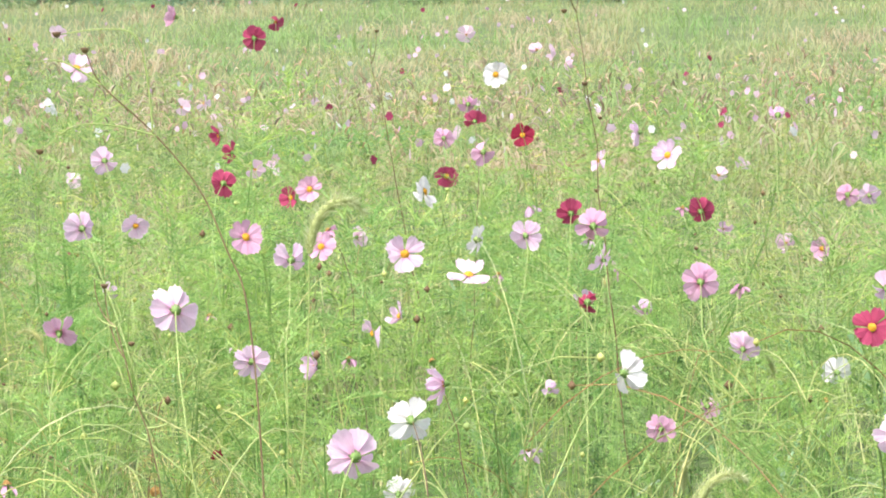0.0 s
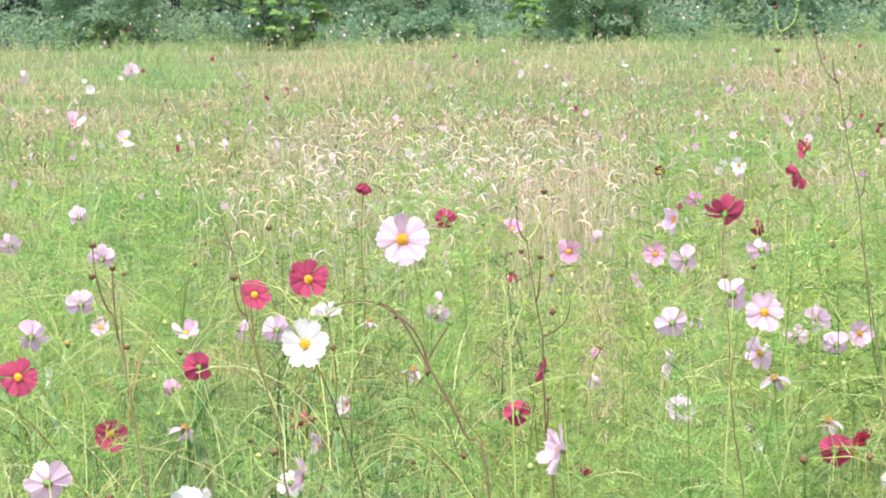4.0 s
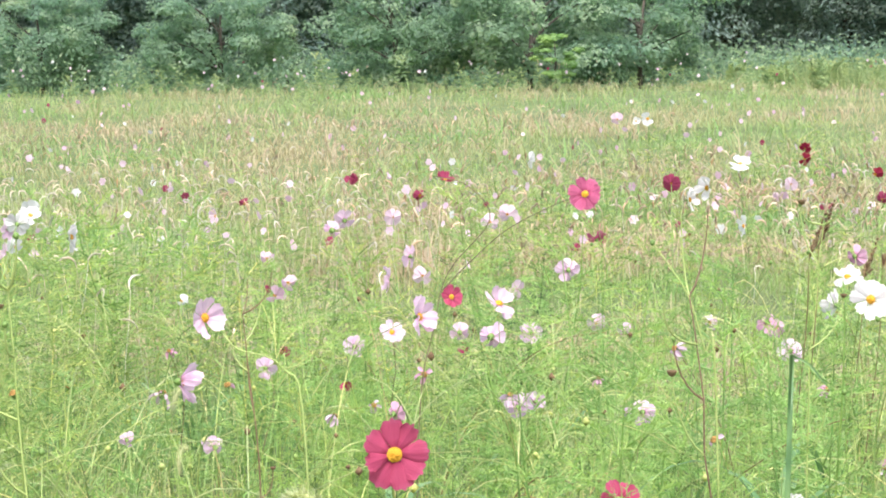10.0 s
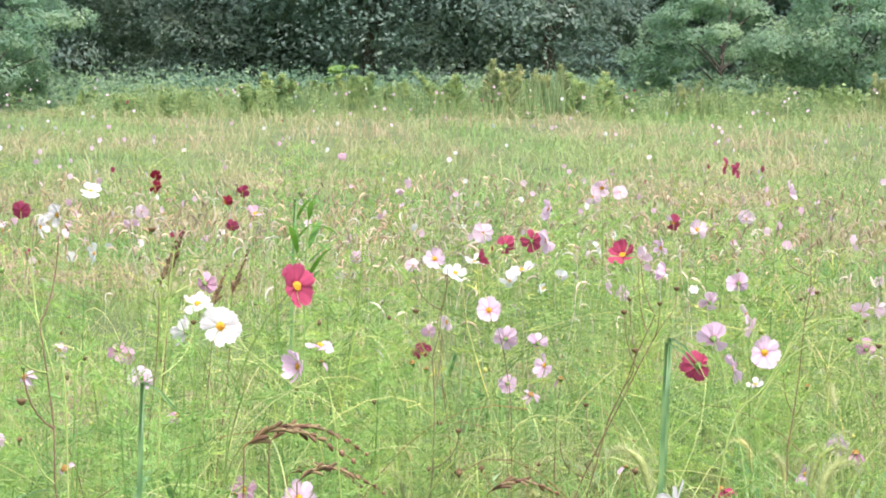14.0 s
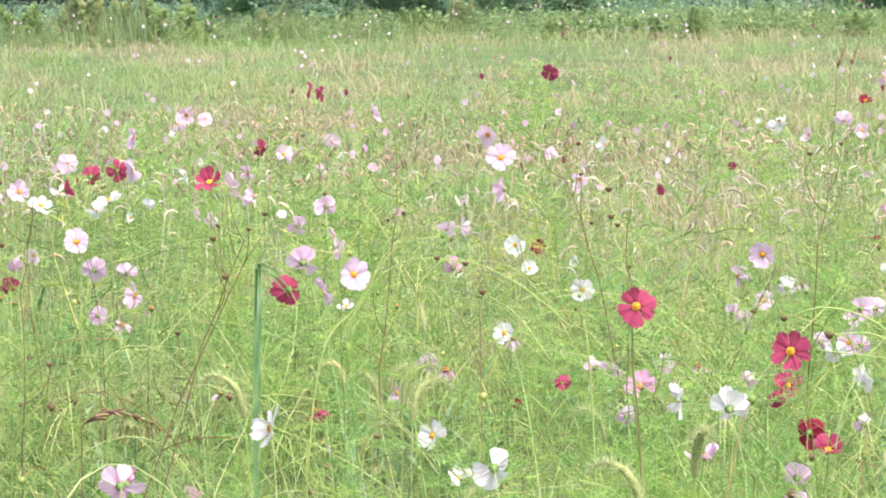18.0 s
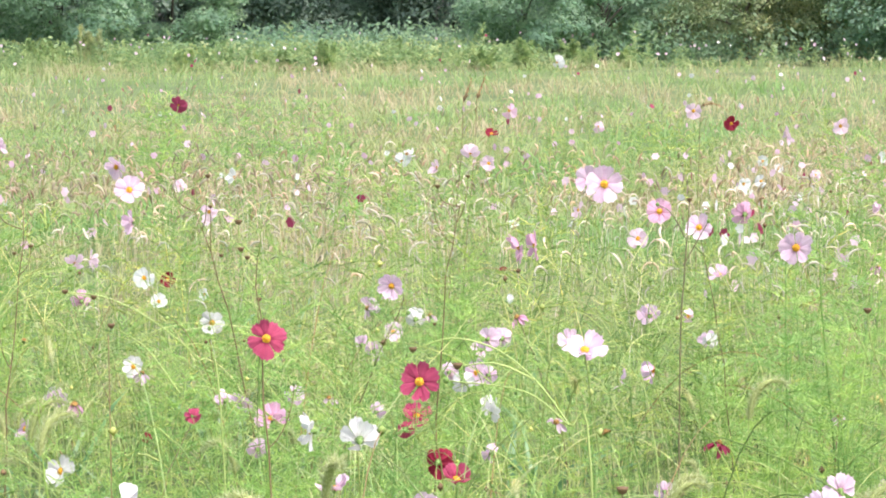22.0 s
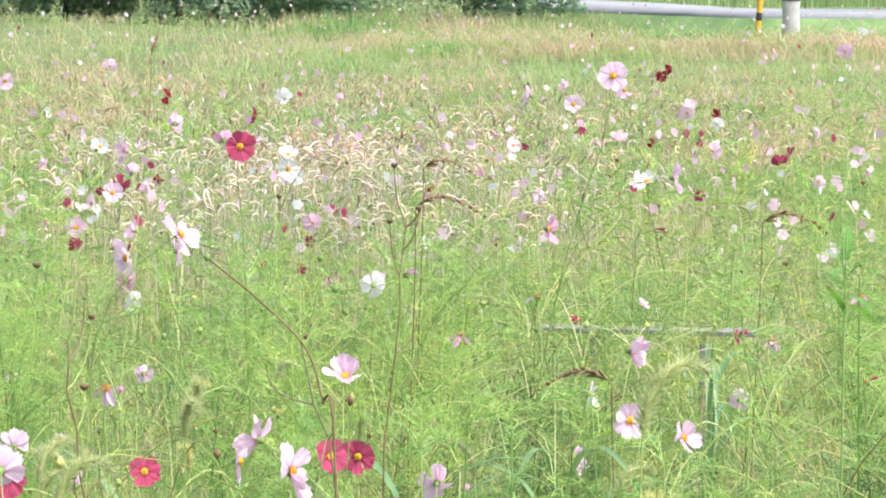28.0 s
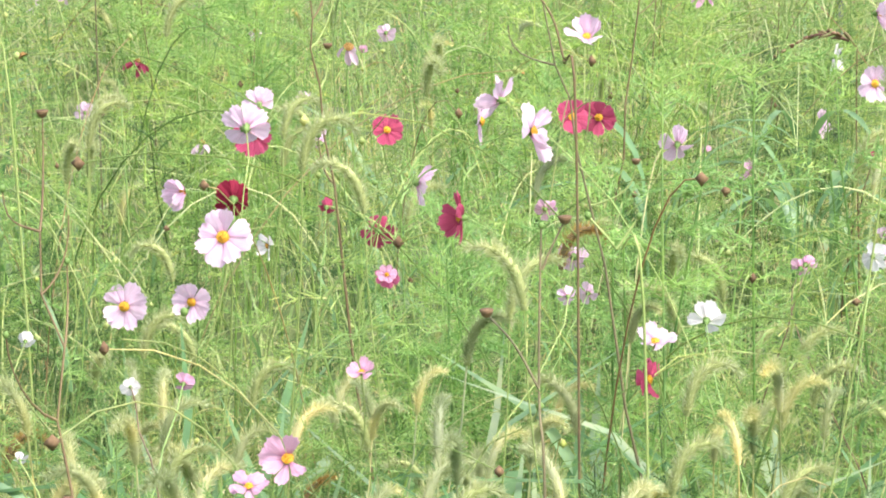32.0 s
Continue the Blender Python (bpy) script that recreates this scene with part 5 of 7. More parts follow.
cosmos(10.409, -1.556, 0.677, WHITE, -12, 14, 0.043)
cosmos(9.824, -1.398, 0.639, WHITE, -9, 5, 0.036)
cosmos(3.437, 0.524, 0.929, PALE, 15, 12, 0.070)
cosmos(5.044, 0.740, 0.666, PALE, 26, -3, 0.070)
cosmos(4.439, 0.663, 0.719, CRIMSON, -177, 22, 0.070, full=True)
cosmos(4.167, 0.660, 0.661, DARK, 11, 8, 0.070)
cosmos(2.984, 0.487, 0.881, PALE, -173, 16, 0.070, full=True)
cosmos(5.046, 0.477, 0.613, CRIMSON, -165, 22, 0.067, full=True)
cosmos(4.775, 0.093, 0.694, CRIMSON, -161, 26, 0.070, full=True)
cosmos(4.766, -0.110, 0.643, PALE, -4, 34, 0.070)
cosmos(4.521, -0.156, 0.679, PINK, -9, 15, 0.025, shut=0.51)
cosmos(4.706, -0.248, 0.604, PINK, 74, 19, 0.045)
cosmos(3.356, 0.217, 0.822, CRIMSON, 101, 11, 0.070)
cosmos(3.752, 0.358, 0.638, PINK, -176, 26, 0.031, full=True)
cosmos(3.560, -0.585, 0.644, PALE, -17, 10, 0.050)
cosmos(4.114, -0.640, 0.685, WHITE, 50, 17, 0.044)
cosmos(3.790, -0.280, 0.645, PINK, -6, 10, 0.033)
cosmos(8.316, 0.262, 0.655, CRIMSON, 3, 28, 0.045)
cosmos(4.943, 0.604, 0.604, PALE, 5, 17, 0.062, shut=0.62)
cosmos(4.085, 0.731, 0.693, PALE, 137, -5, 0.070, shut=0.51)
cosmos(5.552, 0.709, 0.585, PALE, 20, 20, 0.043, shut=0.30)
cosmos(5.440, 0.564, 0.714, PINK, 9, 3, 0.025, shut=0.36)
cosmos(4.194, 0.503, 0.643, CRIMSON, 4, 8, 0.039, shut=0.8)
cosmos(4.133, 0.124, 0.657, PINK, 18, 15, 0.038)
cosmos(3.893, -0.418, 0.638, PALE, -11, -2, 0.042, shut=0.37)
cosmos(3.502, -0.523, 0.676, PALE, -30, 4, 0.033)
cosmos(5.508, -0.803, 0.677, PALE, -6, 12, 0.051)
cosmos(3.322, 0.588, 0.707, PALE, 174, -3, 0.057, full=True)
cosmos(3.552, 0.730, 0.637, PALE, -172, 11, 0.068, full=True)
cosmos(3.770, 0.359, 0.630, ROSE, 176, 22, 0.037, full=True)
cosmos(2.957, 0.315, 0.717, PINK, -167, 60, 0.035)
cosmos(2.965, 0.410, 0.601, PINK, 176, 46, 0.068)
cosmos(2.563, 0.398, 0.704, PINK, -170, 60, 0.041)
cosmos(3.282, -0.050, 0.669, PALE, 173, 67, 0.054)
cosmos(3.309, -0.042, 0.607, CRIMSON, -118, 18, 0.059)
cosmos(3.251, -0.117, 0.707, WHITE, 0, 18, 0.053)
cosmos(3.730, 0.069, 0.675, PALE, -5, -13, 0.052)
cosmos(3.666, 0.046, 0.634, PALE, -7, 8, 0.034)
cosmos(3.374, 0.070, 0.706, PALE, 8, 17, 0.031, shut=0.50)
cosmos(4.076, 0.402, 0.630, CRIMSON, 5, 12, 0.057)
cosmos(3.829, 0.553, 0.664, WHITE, 130, -9, 0.045)
cosmos(2.942, 0.601, 0.699, WHITE, 23, -7, 0.024)
cosmos(2.945, 0.535, 0.703, PINK, -1, 7, 0.028, shut=0.31)
cosmos(3.731, -0.283, 0.665, PINK, -19, 12, 0.038, shut=0.8)
cosmos(3.280, 0.814, 0.659, WHITE, 3, 21, 0.028, shut=0.35)
cosmos(2.687, 0.680, 0.688, WHITE, 21, 18, 0.020, shut=0.37)
cosmos(3.686, -0.380, 0.690, WHITE, -21, -8, 0.043)
cosmos(5.159, 1.128, 0.624, PALE, 10, 10, 0.043)
cosmos(1.309, 6.631, 1.307, PALE, -112, 55, 0.070)
cosmos(1.951, 8.931, 1.145, PALE, -103, 59, 0.070)
cosmos(1.511, 7.606, 0.976, PALE, 78, 10, 0.070, shut=0.55)
cosmos(1.210, 5.832, 1.021, PALE, 67, 22, 0.070)
cosmos(1.114, 5.616, 0.941, PALE, 76, 15, 0.070)
cosmos(0.901, 5.066, 0.945, PALE, 76, 33, 0.070)
cosmos(1.494, 7.257, 0.680, PALE, -106, 19, 0.060, full=True)
cosmos(1.216, 6.545, 0.644, WHITE, 180, -1, 0.064)
cosmos(1.013, 4.845, 0.773, CRIMSON, -96, 3, 0.070, full=True)
cosmos(0.688, 3.760, 0.889, PALE, 90, -0, 0.070)
cosmos(0.900, 3.708, 0.844, WHITE, 78, 36, 0.070)
cosmos(1.313, 4.607, 0.693, WHITE, 89, -2, 0.055, shut=0.54)
cosmos(3.464, 16.932, 1.086, WHITE, -110, 13, 0.070, full=True)
cosmos(2.088, 11.783, 1.306, PALE, 71, 21, 0.070)
cosmos(2.588, 11.684, 1.328, PALE, 72, 9, 0.070)
cosmos(-1.560, 10.253, 1.346, PALE, 103, 20, 0.070)
cosmos(0.412, 9.139, 1.293, PALE, 169, -1, 0.070)
cosmos(0.393, 10.361, 1.261, PALE, 102, 20, 0.070, shut=0.41)
cosmos(0.545, 11.094, 1.177, PALE, 18, -8, 0.070)
cosmos(-1.066, 10.304, 1.040, PALE, 86, 3, 0.070)
cosmos(-0.913, 9.669, 1.087, PALE, 174, 6, 0.070)
cosmos(-0.679, 9.100, 0.877, PINK, 110, 13, 0.070)
cosmos(-1.511, 10.228, 0.748, PALE, 91, -0, 0.070)
cosmos(-1.083, 8.681, 0.698, WHITE, 35, -1, 0.059)
cosmos(-0.266, 7.732, 0.773, PALE, 34, 0, 0.070)
cosmos(0.220, 5.195, 0.720, PALE, 74, 22, 0.040)
cosmos(0.405, 7.213, 0.642, PALE, 82, 6, 0.066)
cosmos(0.544, 7.808, 0.651, PINK, 150, 6, 0.064)
cosmos(1.001, 9.067, 0.845, PALE, 85, 12, 0.070, shut=0.59)
cosmos(1.226, 10.269, 0.786, PALE, 25, 22, 0.070)
cosmos(0.562, 5.295, 0.663, PINK, 85, 8, 0.054, shut=0.45)
cosmos(-1.028, 7.649, 0.614, PALE, 77, 10, 0.070, shut=0.65)
cosmos(1.171, 8.513, 0.658, PINK, 88, 15, 0.070)
cosmos(0.566, 6.985, 0.639, PALE, 89, 27, 0.070, shut=0.58)
cosmos(8.754, 2.638, 1.154, PALE, 13, 24, 0.070)
cosmos(10.053, 2.563, 0.859, PALE, 132, 1, 0.070)
cosmos(6.735, 1.980, 0.735, PALE, 28, 12, 0.070)
cosmos(5.997, 1.830, 0.720, WHITE, 15, 8, 0.060, shut=0.39)
cosmos(5.995, 1.758, 0.665, WHITE, 84, 8, 0.057)
cosmos(6.425, 1.921, 0.683, PALE, -177, 17, 0.070, full=True)
cosmos(7.830, 1.570, 0.607, WHITE, 4, 3, 0.062, shut=0.40)
cosmos(7.063, 0.690, 0.712, WHITE, 13, 19, 0.048)
cosmos(6.717, 0.015, 0.792, WHITE, 13, 11, 0.070)
cosmos(9.109, 0.241, 0.731, PINK, 1, 7, 0.070)
cosmos(7.695, 0.816, 0.791, PALE, -64, 3, 0.070)
cosmos(9.058, 1.022, 0.771, WHITE, 17, 13, 0.070)
cosmos(7.751, 3.745, 0.821, PALE, 16, 47, 0.070)
cosmos(8.234, 3.915, 0.785, PALE, -53, 1, 0.070)
cosmos(7.334, 2.472, 0.799, PALE, 85, -2, 0.070)
cosmos(6.790, 2.376, 0.701, PALE, 38, 28, 0.059)
cosmos(7.542, 1.697, 0.719, PALE, 4, 35, 0.070, shut=0.33)
cosmos(7.398, 2.200, 0.615, PALE, 82, -4, 0.070)
cosmos(4.977, 1.395, 1.156, PINK, 113, -12, 0.070)
cosmos(6.308, 2.403, 0.620, PALE, 18, -3, 0.061)
cosmos(5.939, 2.449, 0.656, PALE, 27, -3, 0.064, shut=0.56)
cosmos(4.748, 6.098, 0.704, PALE, 56, 7, 0.070)
cosmos(9.001, 9.328, 1.257, PALE, 66, 22, 0.070)
cosmos(4.903, 6.010, 0.979, PALE, 106, 13, 0.070)
cosmos(6.933, 7.705, 1.163, WHITE, -19, 7, 0.070)
cosmos(6.492, 8.064, 0.934, PALE, 54, 27, 0.070)
cosmos(5.208, 4.713, 0.764, PALE, 34, -5, 0.070)
cosmos(5.688, 5.243, 0.767, PINK, 49, -3, 0.070)
cosmos(6.187, 5.966, 0.674, PALE, 51, 12, 0.070, shut=0.51)
cosmos(6.056, 6.810, 0.744, PALE, 114, 4, 0.070)
cosmos(3.608, 5.218, 0.614, PALE, 59, 12, 0.058, shut=0.62)
cosmos(3.624, 6.819, 0.652, PALE, 131, 6, 0.070)
cosmos(4.524, 6.257, 0.644, PALE, 49, 22, 0.070)
cosmos(5.111, 6.929, 0.827, PALE, 35, -0, 0.070, shut=0.50)
cosmos(4.751, 6.141, 1.093, PALE, 58, 26, 0.070)
cosmos(5.711, 6.467, 1.050, PALE, 64, 23, 0.070, shut=0.46)
cosmos(6.429, 0.519, 0.915, PALE, -78, 7, 0.070)
cosmos(7.726, 0.008, 0.678, PALE, -9, 35, 0.070, shut=0.54)
cosmos(8.585, -0.495, 0.711, PALE, 61, 18, 0.070)
cosmos(6.152, 0.581, 0.641, PALE, 13, 12, 0.051)
cosmos(4.162, -0.446, 0.611, PALE, -5, -14, 0.029, shut=0.48)
cosmos(7.272, 3.769, 1.245, PALE, -88, 5, 0.070)
cosmos(4.655, 2.288, 0.699, WHITE, 154, 11, 0.070)
cosmos(3.373, 1.939, 0.941, WHITE, 118, 6, 0.070)
cosmos(5.326, 2.807, 0.420, WHITE, 128, 7, 0.054)
cosmos(4.810, 2.982, 0.480, PINK, -168, 60, 0.070)
cosmos(7.285, 1.358, 1.053, CRIMSON, -167, 69, 0.070)
cosmos(7.376, 0.718, 0.874, PALE, 117, 10, 0.070)
cosmos(11.085, -0.824, 1.151, PALE, 86, 22, 0.070)
cosmos(6.189, -0.665, 1.112, WHITE, 151, 66, 0.070)
cosmos(5.641, -0.453, 0.518, PALE, -117, -0, 0.070)
cosmos(2.898, 0.103, 1.032, PALE, -114, 1, 0.070)
cosmos(3.656, 0.207, 0.899, PALE, -100, 5, 0.070)
cosmos(3.877, 0.318, 0.756, PALE, -86, -7, 0.070)
cosmos(5.020, 0.043, 0.647, CRIMSON, -180, 2, 0.070, full=True)
cosmos(5.639, -0.478, 0.665, WHITE, -104, -9, 0.070)
cosmos(5.293, 5.186, 1.165, WHITE, -68, 7, 0.070)
cosmos(5.746, 3.850, 0.884, PALE, 16, 19, 0.070)
cosmos(6.507, 4.266, 1.101, CRIMSON, 35, 19, 0.070)
cosmos(7.138, 4.878, 1.073, PALE, 46, 5, 0.070)
cosmos(10.088, 6.444, 0.660, WHITE, 23, 11, 0.070)
cosmos(7.018, 5.049, 0.653, CRIMSON, 45, 18, 0.070)
cosmos(10.185, 6.290, 0.808, WHITE, 131, 2, 0.070)
cosmos(6.486, 7.602, 0.420, CRIMSON, -140, 54, 0.067)
cosmos(1.308, 7.670, 0.895, PALE, 77, 11, 0.070)

for key, pieces in FAR.items():
    if key == "disc":
        stuff("far_flower_centre", join(pieces), disc_mat, "yellow centres of the cosmos flowers farther out", "flower")
    elif key == "stem":
        stuff("far_flower_stalk", join(pieces), stem_mats[0], "thin green stalks of the cosmos flowers farther out", "stalk")
    else:
        stuff("far_cosmos_flower", join(pieces), FAR_MATS[key], f"open {WORDS[key]} cosmos flowers farther out in the meadow", "flower")

# distant flowers, too many to count
def far_flower(rng, facing_up):
    out = []
    for k in range(6):
        a = 2 * math.pi * k / 6 + rng.normal() * 0.1
        c, s = math.cos(a), math.sin(a)
        v = np.array([[0, 0, 0], [0.6, -0.42, 0.12], [1.0, 0, 0.1], [0.6, 0.42, 0.12]])
        v = v @ np.array([[c, s, 0], [-s, c, 0], [0, 0, 1]])
        out.append((v, np.array([[0, 1, 2], [0, 2, 3]])))
    v, f = join(out)
    t = rng.uniform(0.8, 1.7)
    R = np.array([[1, 0, 0], [0, math.cos(t), -math.sin(t)], [0, math.sin(t), math.cos(t)]])
    return v @ R.T, f


blooms = [far_flower(rng, k) for k in range(8)]
for mat, n in ((WHITE, 330), (PALE, 900), (PINK, 520), (CRIMSON, 150)):
    pl, r, a = field(rng, n, 13, 51, 1.0)
    pl[:, 2] += rng.uniform(0.5, 0.8, n)
    stuff("distant_cosmos", scatter(blooms, rng.integers(0, 8, n), pl, rng.random(n) * 6.28, rng.uniform(0.021, 0.034, n)), FAR_MATS[mat],
          f"many small {WORDS[mat]} cosmos flowers far out in the meadow", "flower")

# small flowers thick in the middle distance towards the end of the turn
for mat, n in ((WHITE, 36), (PALE, 80), (PINK, 60), (CRIMSON, 36)):
    pl, r, a = field(srng, n, 8.6, 15, 1.0, 78, AZ1 + 2)
    pl[:, 2] += srng.uniform(0.6, 0.86, n)
    stuff("distant_cosmos", scatter(blooms, srng.integers(0, 8, n), pl, srng.random(n) * 6.28, srng.uniform(0.02, 0.03, n)), FAR_MATS[mat],
          f"small {WORDS[mat]} cosmos flowers among the seeding grass", "flower")

# seeding grass: pale nodding heads in the middle of the meadow
def nodding_head(rng):
    """A short curled seed head on the top of a thin stalk."""
    t = np.linspace(0, 1, 5)
    L, c = rng.uniform(0.04, 0.075), rng.uniform(0.8, 2.9)
    pts = np.stack([L * (1 - np.cos(c * t)) / c, 0 * t, 0.62 + L * np.sin(c * t) / c], -1)
    hv, hf = tube(pts, np.array([0.0015, 0.0045, 0.006, 0.0045, 0.0015]), 3)
    v, f = hv, np.concatenate([hf[:, [0, 1, 2]], hf[:, [0, 2, 3]]])
    return v, f


heads = [nodding_head(rng) for _ in range(9)]
n = 42000
pl, r, a = field(rng, n, 10, 42, 0.8)
keep = np.array([noise.noise(Vector((p[0] * 0.16, p[1] * 0.16, 0.7))) for p in pl]) + rng.normal(0, 0.15, n) > -0.05 + 0.5 * np.clip((r - 20) / 9, 0, 1) + 0.9 * np.clip((16 - r) / 5, 0, 1) - 0.3 * np.exp(-((np.degrees(a) - 22) / 8) ** 2 - ((r - 17) / 5) ** 2) - 0.3 * np.exp(-((np.degrees(a) - 92) / 7) ** 2 - ((r - 15) / 4) ** 2)
pl, n = pl[keep], int(keep.sum())
stuff("seeding_grass", scatter(heads, rng.integers(0, 9, n), pl, rng.random(n) * 6.28, rng.uniform(0.85, 1.3, n)), plume_mat,
      "pale pinkish-brown nodding seed heads of meadow grass", "grass")


# two patches where the seed heads stand thick, long and curled
def curled_head(rng):
    t = np.linspace(0, 1, 6)
    L, c = rng.uniform(0.07, 0.12), rng.uniform(1.4, 3.6)
    pts = np.stack([L * (1 - np.cos(c * t)) / c, 0.015 * np.sin(3 * t), 0.66 + L * np.sin(c * t) / c], -1)
    hv, hf = tube(pts, np.array([0.0015, 0.0035, 0.005, 0.005, 0.004, 0.001]), 4)
    sv, sf = tube(bezier((-0.05, 0, 0.3), (-0.05, 0, 0.45), (0, 0, 0.55), (0, 0, 0.66), 4), np.full(4, 0.0012), 4)
    v, f = join([(hv, hf), (sv, sf)])
    return v, np.concatenate([f[:, [0, 1, 2]], f[:, [0, 2, 3]]])


curls = [curled_head(srng) for _ in range(8)]
for mid, wide, near, deep, n in ((19.5, 5.0, 15.0, 2.6, 1150), (88.5, 8.0, 13.0, 2.4, 1800), (70.0, 7.0, 13.5, 2.0, 420), (54.0, 7.0, 15.0, 2.5, 420), (34.0, 7.0, 16.0, 2.5, 450)):
    q, d = np.radians(srng.normal(mid, wide * 0.6, n)), np.clip(srng.normal(near, deep, n), 9.5, 24)
    pl = np.stack([d * np.sin(q), d * np.cos(q), RISE(d, q)], -1)
    stuff("seeding_grass", scatter(curls, srng.integers(0, 8, n), pl, srng.random(n) * 6.28, srng.uniform(0.8, 1.12, n)), curl_mat,
          "patch of pale curled seed heads over the grass", "grass")

# ---------------------------------------------------------------- wood and bushes
def crown_mesh(rng, name, mat, radius, height, clumps, leaves, leaf, lump=0.3):
    """A crown of leaves in domed sprays, tier over tier, lit on their tops."""
    c = unit(rng.normal(0, 1, (clumps, 3)))
    c *= rng.uniform(0.3, 1.0, clumps)[:, None] ** 0.4
    c = c * np.array([radius, radius, height * 0.5]) * rng.uniform(0.82, 1.08, (clumps, 1)) + np.array([0, 0, height * 0.5])
    cr = rng.uniform(0.55, 1.0, clumps) * lump * radius
    k = rng.integers(0, clumps, leaves)
    d = rng.normal(0, 1, (leaves, 3))
    d[:, 2] = np.abs(d[:, 2]) - 0.45
    d = unit(d)
    p = c[k] + d * cr[k][:, None] * rng.uniform(0.7, 1.1, leaves)[:, None] * np.array([1.2, 1.2, 0.75])
    nrm = unit(d * 0.9 + rng.normal(0, 0.4, (leaves, 3)) + np.array([0, 0, 0.7]))
    s = unit(np.cross(nrm, rng.normal(0, 1, (leaves, 3))))
    u = np.cross(nrm, s)
    w = leaf * rng.uniform(0.6, 1.3, leaves)[:, None]
    V = np.stack([p - u * w, p + s * w * 0.55 - nrm * w * 0.12, p + u * w, p - s * w * 0.55 - nrm * w * 0.12], 1).reshape(-1, 3)
    F = (np.arange(leaves) * 4)[:, None] + np.arange(4)[None]
    return mesh_from(name, V, F, mat)


def trunk_mesh(rng, height, thick, limbs, radius):
    pieces = [tube(bezier((0, 0, -0.1), rng.normal(0, 0.05, 3) + (0, 0, height * 0.3), (0, 0, height * 0.6), np.append(rng.normal(0, 0.2, 2), height * 0.9), 7), np.linspace(thick, thick * 0.3, 7), 7)]
    for _ in range(limbs):
        z = rng.uniform(0.15, 0.6) * height
        a = rng.random() * 6.28
        e = np.array([math.cos(a) * radius * 0.7, math.sin(a) * radius * 0.7, z + height * rng.uniform(0.15, 0.4)])
        pieces.append(tube(bezier((0, 0, z), e * (0.3, 0.3, 0.5) + (0, 0, z * 0.5), e * (0.7, 0.7, 0.9), e, 6), np.linspace(thick * 0.5, thick * 0.12, 6), 5))
    return join(pieces)


trng = np.random.default_rng(77)


def tree_kind(name, mat, height, radius, low, leaves, leaf, clumps, thick, label, category, lump=0.3):
    """One tree or bush: tapered trunk with limbs, crown."""
    root = new(name)
    v, f = trunk_mesh(trng, height * 0.9, thick, 7, radius)
    part("trunk", mesh_from("trunk", v, f, bark_mat, True), root)
    part("crown", crown_mesh(trng, "crown", mat, radius, height - low, clumps, leaves, leaf, lump), root, Matrix.Translation((0, 0, low)))
    return tagged(root, label, category, "trees and bushes at the edge of the meadow")


def set_at(kinds, az, r, scale=1.0, wide=1.0):
    """Place the next copy of a kind; the first use moves the original."""
    kind = kinds[int(trng.integers(0, len(kinds)))]
    m = pose(*polar(az, r, 0.75 if az < 87 else 0.5), 0, 0, trng.random() * 360)
    if not kind.get("used_once"):
        kind["used_once"] = 1
        kind.matrix_basis = m
        kind.scale = (scale * wide, scale * wide, scale)
        return kind
    ob = copy_thing(kind, m)
    ob.scale = (scale * wide, scale * wide, scale)
    return ob


woods = [tree_kind("tree", hazed_wood_leaf, 9.5, 3.2, 0.1, 38000, 0.07, 120, 0.2, "dark green leafy tree standing in the dense wood", "tree", 0.42) for _ in range(4)]
bushes = [tree_kind("bush", hazed_bush_leaf, 3.0, 1.7, 0.0, 21000, 0.048, 50, 0.06, "mid-green broad-leaved bush at the edge of the wood", "bush") for _ in range(4)]
browns = [tree_kind("bush", brown_leaf, 3.2, 1.8, 0.0, 18000, 0.044, 60, 0.06, "olive-brown bush with fading leaves beside the wood", "bush", 0.34) for _ in range(2)]

fresh = [tree_kind("young_tree", fresh_leaf, 2.6, 0.7, 0.2, 4000, 0.055, 26, 0.03, "slender bright green young tree before the dark wood", "tree") for _ in range(2)]
for az, r, s in ((15.6, 52.5, 0.62), (21.4, 53, 0.5), (16.6, 53, 0.45), (42.6, 53, 0.55), (52.5, 54, 0.5)):
    set_at(fresh, az, r, s, 1.3)

for az in np.arange(-16, 87.5, 2.1):
    set_at(woods, az + trng.normal() * 0.4, trng.uniform(66, 72), trng.uniform(0.8, 1.15))
for az in np.arange(-18, 87.5, 2.6):
    set_at(woods, az + trng.normal() * 0.5, trng.uniform(76, 84), trng.uniform(1.0, 1.35))
for az, r, s in ((-9,58,.9),(-5,60,.8),(0,57,.9),(4,58,.8),(8,59,.9),(12,57,.8),(15.5,54,1),(19,58,.8),(23,57,.9),(27,58,.8),(31,58,.9),(35,57,.95),(39,56,1.05),(42,55,1.15),(44.5,56,1.1),(61,56,1.05),(64,56,1.1),(66.5,58,.9),(74.5,57,.95),(76.2,58,1.1),(83,57,1.35),(85.5,56,1.4),(88,57,1.35),(93.2,54,1.25)):
    set_at(bushes, az, r, s)
for az, r, s in ((79.5, 58, 0.95), (81.2, 59, 0.9), (77.8, 60, 0.75), (89.6, 70, 0.5), (91.0, 72, 0.45), (92.2, 74, 0.5)):
    set_at(browns, az, r, s)

